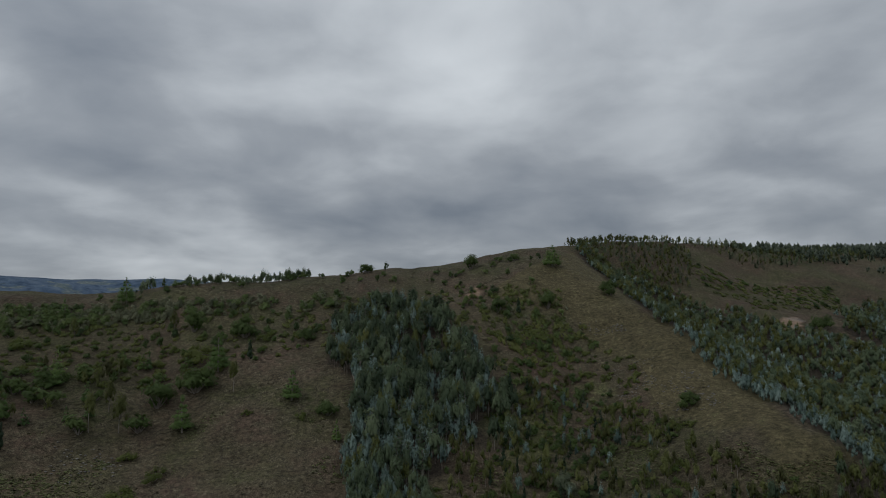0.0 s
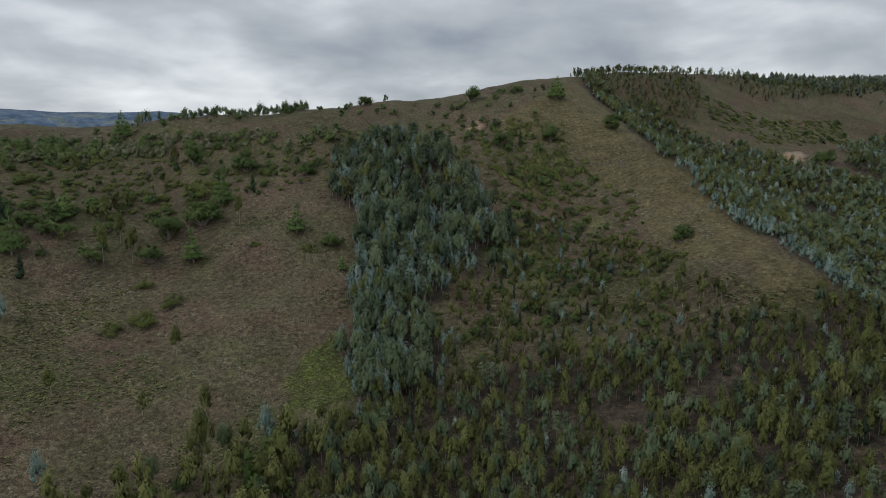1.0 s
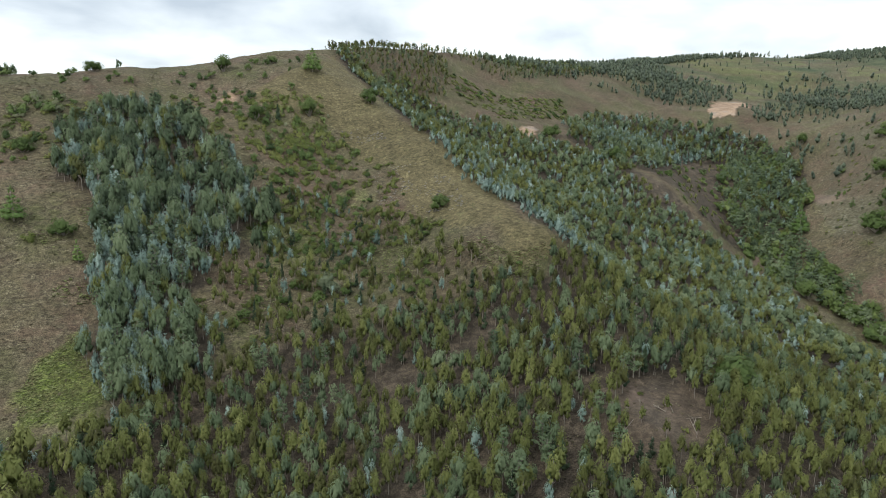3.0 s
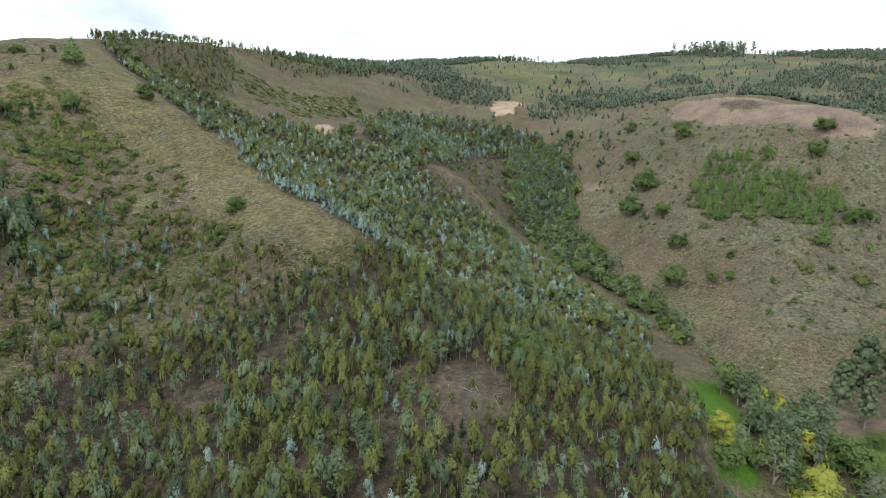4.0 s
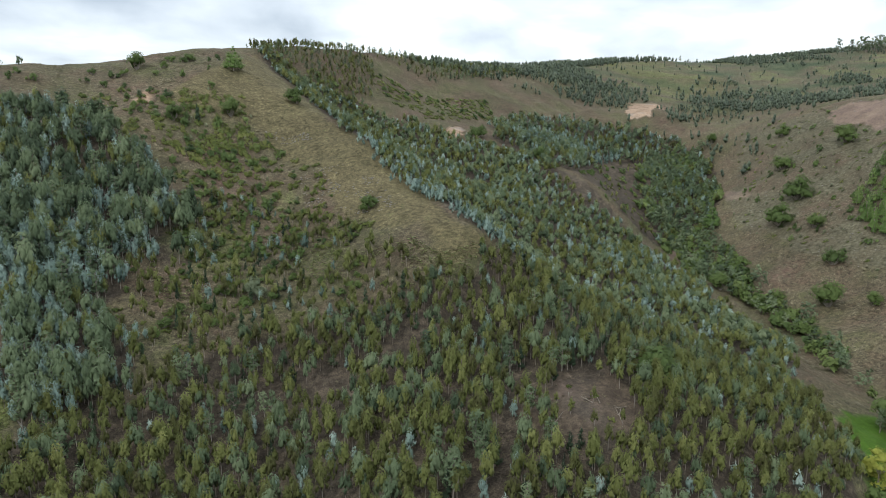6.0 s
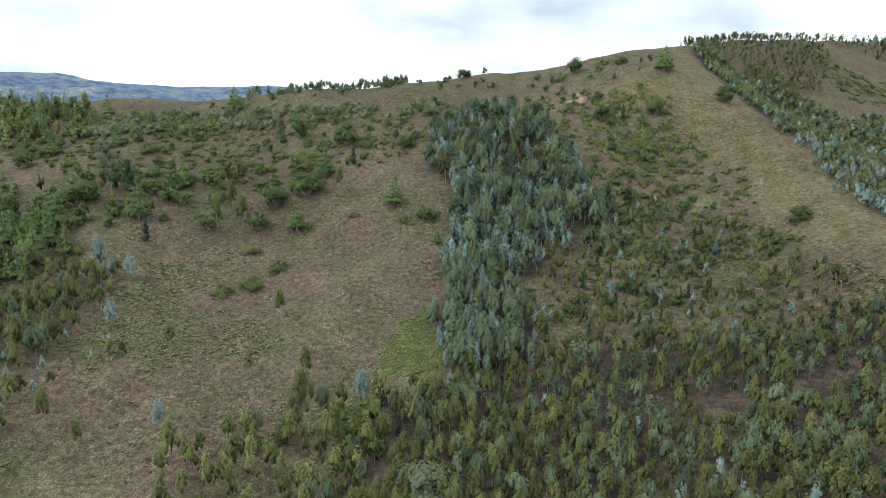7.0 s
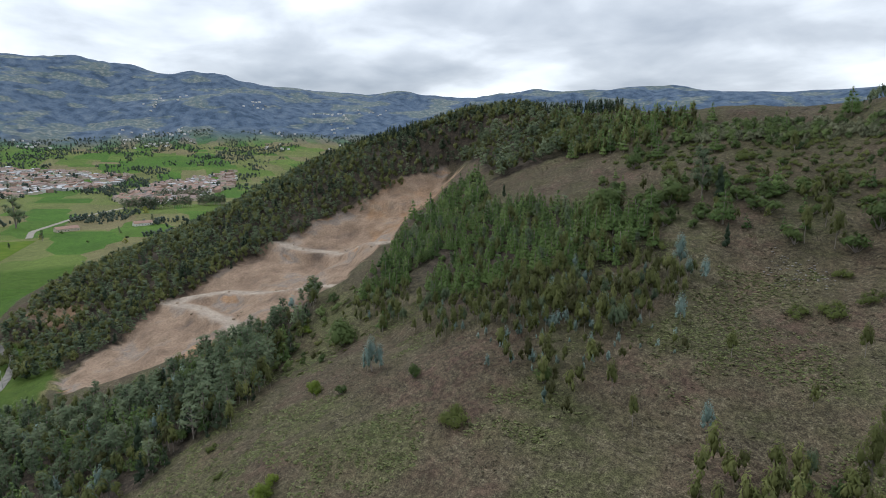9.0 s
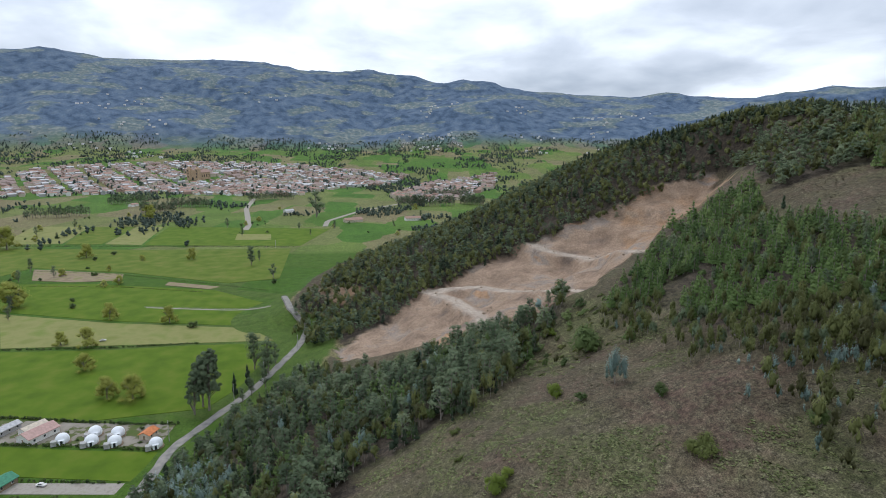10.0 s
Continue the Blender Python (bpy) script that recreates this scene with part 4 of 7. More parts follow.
        crown, far = foliage(rs, cl, n, 1.25 / math.sqrt(n), 0.5, 0.7, 0.2, 0.66)
    else:  # bush, mat and other low shrubs: several lobes on short stems
        mat = kind == "mat"
        lobes = rs.randint(8, 12) if mat or not near else rs.randint(12, 17)
        for k in range(lobes):
            a, r = k * 2.4 + rs.uniform(-0.8, 0.8), rs.uniform(0.03, 0.44) * (2.1 if mat else 1.0)
            w = rs.uniform(0.16, 0.30) * (1.5 if mat else 1)
            z = 0.30 if mat else rs.uniform(0.16, 0.76) * (1.0 - 0.7 * r)
            c = np.array([r * math.cos(a), r * math.sin(a), max(0.16, z)])
            cl.append((c, (w, w, rs.uniform(0.24, 0.42) if mat else w * rs.uniform(0.8, 1.25))))
            wood.append(tube([(0, 0, -0.08), c], (0.03, 0.012), 3))
        crown, far = foliage(rs, cl, n, (1.3 if mat else 1.2) / math.sqrt(n) + 0.012, 0.5, 0.1 if mat else 0.3, 0.5 if mat else 0.35, 0.66)
        crown[0][:, 2] = np.maximum(crown[0][:, 2], 0.01)
    return crown, graft(wood), far


LOOK = {"lone": "pine", "big_gum": "gum", "young_gum": "gum"}
_protos = {}


def plant(kind, variant, n):
    key = (kind, variant, n)
    if key not in _protos:
        _protos[key] = build_plant(kind, 100 + 13 * variant + sum(map(ord, kind)), n)
    return _protos[key]


def tinted(me, values):
    att = me.color_attributes.new("tint", "FLOAT_COLOR", "POINT")
    rgba = np.ones((len(values), 4), np.float32)
    rgba[:, :3] = np.asarray(values)[:, None]
    att.data.foreach_set("color", rgba.ravel())


def rounded(me, vectors):
    att = me.attributes.new("round", "FLOAT_VECTOR", "POINT")
    att.data.foreach_set("vector", np.asarray(vectors, np.float32).ravel())


def mesh_of(name, v, f, mat, tint=0.5):
    me = bpy.data.meshes.new(name)
    fill_mesh(me, v, f)
    me.materials.append(mat)
    tinted(me, np.full(len(v), tint))
    return me


_things = {}


def plant_thing(name, kind, variant, n):
    """The two meshes of a single plant: trunk and crown."""
    key = (kind, variant, n)
    if key not in _things:
        (cv, cf), (wv, wf), far = plant(kind, variant, n)
        _things[key] = mesh_of(name + "_crown", cv, cf, LEAVES[LOOK.get(kind, kind)]), mesh_of(name + "_trunk", wv, wf, BARK)
        rounded(_things[key][0], far)
    return _things[key]


COUNT = {}
LOW_KINDS = ("mat", "grey_shrub", "bush")


def slope_turn(x, y):
    """The rotation that lays an upright thing square to the slope."""
    (w, e), (d, u) = ground_z([x - 3, x + 3], [y, y]), ground_z([x, x], [y - 3, y + 3])
    n = Vector(((w - e) / 6, (d - u) / 6, 1.0)).normalized()
    return Vector((0, 0, 1)).rotation_difference(n).to_matrix().to_4x4()


def set_plant(name, kind, x, y, h, label, category, group="", n=160, rs=random):
    """One plant as a thing of its own, with trunk and crown, standing on the ground."""
    COUNT[name] = COUNT.get(name, 0) + 1
    crown_me, trunk_me = plant_thing(name, kind, rs.randrange(6), n)
    root = tagged(new(name), label, category, group)
    wide = rs.uniform(0.88, 1.15)
    lay = slope_turn(x, y) if kind == "mat" else Matrix()
    root.matrix_world = pose(x, y, float(ground_z(x, y)[0]) - 0.05) @ lay @ pose(0, 0, 0, 0, 0, rs.uniform(0, 360)) @ Matrix.Diagonal((h * wide, h * wide, h, 1))
    low = kind in ("bush", "bright_bush", "mat", "grey_shrub", "pale_bush", "fern")
    for part_name, me in (("stem" if low else "trunk", trunk_me), ("foliage" if low else "crown", crown_me)):
        ob = new(part_name, me)
        ob.parent = root
    return root


def spread(name, spacing, seed, edge=4.0, holes=("clearing", "low_clearing", "scar", "red_scar", "plateau")):
    """Places for plants inside an outline, uneven and with thin spots."""
    rs = np.random.RandomState(seed)
    px, py = np.array(LAND[name], float).T
    gx, gy = np.meshgrid(np.arange(px.min() - 6, px.max() + 6, spacing), np.arange(py.min() - 6, py.max() + 6, spacing))
    x = (gx + rs.uniform(-0.62, 0.62, gx.shape) * spacing).ravel()
    y = (gy + rs.uniform(-0.62, 0.62, gy.shape) * spacing).ravel()
    ok = ragged(x, y, name, edge)
    for hole in holes:
        ok &= ~ragged(x, y, hole, 3.0)
    ok &= fractal(x, y, 14, 3) > -0.78 + rs.uniform(-0.2, 0.2, len(x))
    return x[ok], y[ok], rs


def thicket(name, label, category, kind, x, y, h, rs, n, variants=5, wood=True, wide=1.0):
    """Many plants of a kind joined into one mesh of stuff."""
    if not len(x):
        return None
    z = ground_z(x, y) - 0.05
    which = rs.randint(0, variants, len(x))
    V, F, T, M, R, o = [], [], [], [], [], 0
    for k in range(variants):
        s = which == k
        if not s.any():
            continue
        (cv, cf), (wv, wf), far = plant(kind, k, n)
        if wood:
            v0, f0 = join([(cv, cf), (wv, wf)])
        else:
            v0, f0 = cv, cf
        mi = np.concatenate([np.zeros(len(cf), np.int32), np.ones(len(f0) - len(cf), np.int32)])
        m = s.sum()
        a, hh = rs.uniform(0, 2 * np.pi, m), h[s]
        w = hh * rs.uniform(0.85, 1.18, m) * wide
        c, d = np.cos(a)[:, None], np.sin(a)[:, None]
        X = (v0[None, :, 0] * c - v0[None, :, 1] * d) * w[:, None] + x[s][:, None]
        Y = (v0[None, :, 0] * d + v0[None, :, 1] * c) * w[:, None] + y[s][:, None]
        if kind in LOW_KINDS:  # low shrubs hug the slope
            Z = v0[None, :, 2] * hh[:, None] + ground_z(X.ravel(), Y.ravel()).reshape(X.shape)
        else:
            Z = v0[None, :, 2] * hh[:, None] + z[s][:, None]
        V.append(np.stack([X, Y, Z], -1).reshape(-1, 3))
        F.append((f0[None] + (np.arange(m) * len(v0))[:, None, None] + o).reshape(-1, 3))
        T.append(np.repeat(np.clip(rs.normal(0.48, 0.33, m), 0, 1), len(v0)))
        M.append(np.tile(mi, m))
        r0 = np.zeros((len(v0), 3), np.float32)
        r0[:len(far)] = far
        R.append(np.stack([r0[None, :, 0] * c - r0[None, :, 1] * d, r0[None, :, 0] * d + r0[None, :, 1] * c, r0[None, :, 2] + 0 * c], -1).reshape(-1, 3))
        o += m * len(v0)
    me = bpy.data.meshes.new(name)
    fill_mesh(me, np.concatenate(V), np.concatenate(F))
    me.materials.append(LEAVES[LOOK.get(kind, kind)])
    me.materials.append(BARK)
    me.polygons.foreach_set("material_index", np.concatenate(M))
    tinted(me, np.concatenate(T))
    rounded(me, np.concatenate(R))
    return tagged(new(name, me), label, category, kind="stuff")


# ---------------------------------------------------------------- the woods and stands
E1 = ("young_eucalyptus", "slender olive-green young eucalyptus tree with a thin bare trunk", "tree")
E2 = ("blue_gum", "silvery blue young eucalyptus tree with dense upright foliage", "tree")
E3 = ("eucalyptus", "tall grey-green eucalyptus tree with clumped crown", "tree")
E4 = ("pine_tree", "bright green bushy young pine tree", "tree")
E5 = ("cypress_tree", "dark narrow cypress tree with dense foliage", "tree")
rnd = np.random.RandomState
SHRUB = ("shrub", "rounded dark green shrub on the slope", "bush")
LOW = ("low_shrub", "low spreading yellow-green shrub on the heath", "bush")


NEAR_STANDS = ("young_wood", "gum_stand", "gum_edge", "sparse_slope", "front_low", "left_low", "flank_wood", "left_pines", "left_saplings", "edge_thicket", "knoll_pines", "brook_trees", "clearing", "upper_heath", "slope_heath")


def mixed(area, spacing, seed, shares, edge=4.0, single=None, keep=None, holes=("clearing", "low_clearing", "scar", "red_scar", "plateau"), wide=1.0):
    """A stand of several kinds; shares: kind, part, low, high, leaf count, (name, label, category)."""
    x, y, rs = spread(area, spacing, seed, edge, holes)
    if keep is not None:
        k = keep(x, y)
        x, y = x[k], y[k]
    pick = rs.uniform(0, 1, len(x)) * 0.999 + 0.18 * fractal(x, y, 18, 2)
    pick = np.clip(pick, 0, 0.999)
    start = 0.0
    for kind, share, low, high, n, (name, label, category) in shares:
        n = int(n * (1.25 if area in NEAR_STANDS else 0.8))
        s = (pick >= start) & (pick < start + share)
        start += share
        if not s.any():
            continue
        xs, ys = x[s], y[s]
        h = rs.uniform(low, high, len(xs)) * (1 + 0.14 * fractal(xs, ys, 25, 2))
        one = np.zeros(len(xs), bool)
        if single:
            one = (xs > single[0]) & (xs < single[1]) & (ys > single[2]) & (ys < single[3])
            one[np.where(one)[0][max(0, min(int(200 * share), 280 - COUNT.get(name, 0))):]] = False
            pr = random.Random(seed)
            for a, c, d in zip(xs[one], ys[one], h[one]):
                set_plant(name, kind, a, c, d, label, category, "trees of the " + area.replace("_", " "), min(int(n * 1.5), 330), pr)
        thicket(name + "_wood", label.replace("tree", "trees", 1) + ", growing close", category, kind, xs[~one], ys[~one], h[~one], rs, n, wood=n >= 100, wide=wide)


mixed("young_wood", 2.6, 11, [("sapling", 0.66, 4.0, 7.6, 140, E1), ("young_gum", 0.20, 4.0, 7.5, 130, E3), ("bluegum", 0.05, 3.0, 5.5, 110, E2), ("gum", 0.04, 6, 9, 170, E3), ("cypress", 0.05, 4, 7, 110, E5)], single=(-40, 120, 92, 118))
mixed("clearing", 5.0, 33, [("sapling", 0.5, 2.5, 6, 120, E1), ("mat", 0.3, 0.6, 1.2, 110, LOW), ("bush", 0.2, 1, 2.5, 90, SHRUB)], holes=(), edge=8.0)
mixed("gum_stand", 3.0, 12, [("bluegum", 0.36, 5, 9, 120, E2), ("young_gum", 0.40, 7, 12, 130, E3), ("gum", 0.10, 8, 12, 150, E3), ("sapling", 0.14, 6, 10, 110, E1)], single=(-40, 20, 138, 185), edge=4.0)
mixed("gum_edge", 3.1, 51, [("bluegum", 1.0, 4, 8.5, 130, E2)], edge=4.0, single=(-60, 20, 138, 260))
mixed("gully_wood", 3.0, 13, [("sapling", 0.44, 3.8, 6.5, 70, E1), ("bluegum", 0.20, 3.5, 5.8, 60, E2), ("young_gum", 0.36, 3.8, 7.0, 70, E3)], edge=3.0, wide=1.3, holes=("scar", "spur_bare", "ravine_slope"))
mixed("spur_wood", 3.8, 14, [("sapling", 0.40, 4, 7.5, 60, E1), ("bluegum", 0.26, 4, 7, 50, E2), ("young_gum", 0.24, 5, 8.5, 60, E3), ("gum", 0.10, 6, 9, 70, E3)], wide=1.25, holes=("scar", "red_scar", "ravine_slope", "spur_bare"))
mixed("ravine_slope", 6.5, 48, [("bush", 0.45, 1.5, 4.5, 70, SHRUB), ("mat", 0.35, 0.8, 1.6, 60, LOW), ("sapling", 0.20, 3, 6, 60, E1)], holes=())
mixed("top_wood", 3.8, 15, [("gum", 0.4, 3.5, 6.5, 60, E3), ("sapling", 0.6, 3, 6.5, 50, E1)])
mixed("skyline_pines", 4.4, 16, [("cypress", 0.15, 4, 7, 50, E5), ("gum", 0.4, 4, 7.5, 60, E3), ("sapling", 0.45, 3, 7, 46, E1)])
mixed("blue_edge", 3.2, 34, [("bluegum", 1.0, 3, 6.5, 70, E2)], edge=3.0)
mixed("blue_top", 4.0, 35, [("bluegum", 1.0, 4, 7.5, 44, E2)], edge=5.0)
mixed("edge_thicket", 3.5, 36, [("sapling", 0.35, 6, 11, 120, E1), ("gum", 0.45, 8, 15, 140, E3), ("cypress", 0.2, 5, 10, 100, E5)])
mixed("herb_slope", 7.0, 37, [("mat", 0.6, 0.8, 2.0, 110, LOW), ("bush", 0.25, 2, 5, 110, SHRUB), ("sapling", 0.15, 3, 7, 100, E1)])
mixed("knoll_pines", 4.0, 17, [("pine", 1.0, 4.6, 9.5, 130, E4)], edge=6.0, single=(300, 420, 80, 220))
mixed("valley_trees", 4.4, 18, [("bush", 0.63, 4, 7.5, 130, ("shrub", "dense dark green bushy tree in the valley bottom", "bush")), ("gum", 0.27, 7, 12, 130, E3), ("willow", 0.10, 4, 7, 110, ("willow", "yellow-green bushy willow tree on the pasture edge", "tree"))])
mixed("far_bank_trees", 5.5, 19, [("gum", 0.5, 9, 16, 140, E3), ("pine", 0.5, 8, 14, 110, E4)])
mixed("bank_trees", 4.6, 54, [("pine", 0.40, 7, 13, 130, E4), ("gum", 0.30, 8, 14, 140, E3), ("bush", 0.30, 3, 7, 120, SHRUB)])
mixed("stream_trees", 4.2, 20, [("gum", 0.6, 6, 11, 90, E3), ("bush", 0.4, 4, 8, 80, ("shrub", "dense dark green bushy tree in the valley bottom", "bush"))])
mixed("brook_trees", 4.0, 21, [("gum", 0.45, 8, 14, 150, E3), ("bush", 0.40, 4, 8, 110, ("shrub", "dense dark green bushy tree in the valley bottom", "bush")), ("willow", 0.15, 6, 9, 110, ("willow", "yellow-green bushy willow tree on the pasture edge", "tree"))], single=(100, 240, 20, 120))
mixed("knoll_side", 9, 22, [("bush", 0.7, 4, 9, 90, SHRUB), ("pine", 0.3, 6, 10, 100, E4)])
mixed("left_pines", 4.4, 23, [("pine", 0.62, 6.0, 11, 170, E4), ("gum", 0.10, 6, 10.5, 150, E3), ("bush", 0.10, 3, 6, 110, SHRUB), ("sapling", 0.18, 5, 9, 90, E1)], single=(-240, -150, 95, 190))
mixed("left_saplings", 3.3, 49, [("sapling", 0.66, 4.5, 8.5, 110, E1), ("young_gum", 0.20, 4.5, 8, 110, E3), ("bluegum", 0.14, 3, 5.5, 90, E2)], single=(-230, -110, 90, 140))
mixed("blue_scrub", 4.6, 50, [("bluegum", 0.62, 1.4, 3.4, 80, E2), ("sapling", 0.38, 2, 5, 80, E1)])
mixed("crest_pines", 3.6, 24, [("pine", 0.45, 6, 10.5, 130, E4), ("sapling", 0.55, 6, 10, 100, E1)])
mixed("pit_edge", 4.2, 52, [("pine", 0.55, 6, 12, 150, E4), ("bush", 0.45, 2, 5, 110, SHRUB)])
mixed("conifer_band", 3.8, 53, [("cypress", 1.0, 8, 13, 100, E5)], edge=6.0)
mixed("above_pit", 4.4, 25, [("gum", 0.45, 6, 11, 74, E3), ("sapling", 0.55, 5, 8, 50, E1)], wide=1.4)
mixed("dark_slope", 4.0, 26, [("cypress", 0.04, 7, 11, 40, E5), ("gum", 0.46, 5, 9, 56, E3), ("sapling", 0.50, 5, 8.5, 44, E1)], wide=1.45)
mixed("flank_wood", 4.2, 27, [("gum", 0.32, 7, 13, 130, E3), ("cypress", 0.18, 6, 11, 100, E5), ("pine", 0.16, 5, 10, 110, E4), ("bush", 0.08, 3, 6, 90, SHRUB), ("bluegum", 0.04, 5, 9, 80, E2), ("sapling", 0.22, 5, 10, 90, E1)], single=(-260, -190, -60, 40), wide=1.2)
mixed("flank_blue", 3.6, 38, [("bluegum", 0.8, 5, 9, 110, E2), ("sapling", 0.2, 5, 9, 80, E1)])
mixed("shrub_band", 3.0, 28, [("grey_shrub", 0.65, 2.0, 4.6, 130, ("grey_shrub", "grey-green twiggy shrub along the hill crest", "bush")), ("bush", 0.35, 2.5, 5.5, 120, SHRUB)])
mixed("left_low", 4.6, 29, [("sapling", 0.70, 5, 9, 70, E1), ("bluegum", 0.30, 3, 5.5, 60, E2)])
mixed("front_low", 4.4, 30, [("sapling", 0.75, 5, 10, 74, E1), ("bush", 0.25, 2.5, 5, 80, SHRUB)])
mixed("left_mid", 7.5, 31, [("bush", 0.45, 4, 8, 120, SHRUB), ("sapling", 0.30, 5, 9, 70, E1), ("pine", 0.25, 5, 9, 110, E4)], single=(-240, -90, 150, 260))
mixed("sparse_slope", 3.3, 32, [("sapling", 0.44, 3.5, 7.0, 110, E1), ("cypress", 0.12, 3.5, 7, 100, E5), ("bush", 0.16, 1.5, 4.0, 90, SHRUB), ("bluegum", 0.08, 3, 6, 100, E2), ("mat", 0.20, 0.8, 1.6, 90, LOW)], single=(-5, 95, 155, 250))

mixed("upper_heath", 5.0, 41, [("mat", 0.74, 1.1, 2.5, 110, LOW), ("bush", 0.26, 1.8, 4.4, 100, SHRUB)], single=(-250, 80, 215, 330))
mixed("slope_heath", 4.6, 45, [("mat", 0.56, 1.0, 2.6, 110, LOW), ("bush", 0.28, 1.4, 3.6, 110, SHRUB), ("grey_shrub", 0.16, 0.8, 2.0, 90, ("grey_shrub", "grey-green twiggy shrub on a brown slope", "bush"))], edge=6.0, single=(10, 90, 180, 320))
mixed("spur_heath", 4.2, 46, [("mat", 0.85, 1.0, 2.2, 50, LOW), ("bush", 0.15, 2, 4.5, 60, SHRUB)], edge=6.0)
mixed("valley_fill", 5.5, 47, [("bush", 0.55, 2.5, 7, 110, SHRUB), ("gum", 0.3, 6, 11, 120, E3), ("willow", 0.15, 4, 7, 120, ("willow", "yellow-green bushy willow tree on the pasture edge", "tree"))], edge=6.0)
mixed("right_heath", 4.2, 42, [("mat", 0.70, 1.3, 2.6, 96, LOW), ("bush", 0.30, 1.5, 4.0, 60, SHRUB)])
mixed("knoll", 6.0, 44, [("grey_shrub", 0.45, 0.8, 1.8, 50, ("grey_shrub", "grey-green twiggy shrub on a brown slope", "bush")), ("mat", 0.40, 0.7, 1.4, 50, LOW), ("bush", 0.15, 1.5, 4, 70, SHRUB)])
mixed("back_heath", 4.6, 43, [("mat", 0.9, 1.2, 2.4, 40, LOW), ("bush", 0.1, 2, 4.5, 60, SHRUB)])

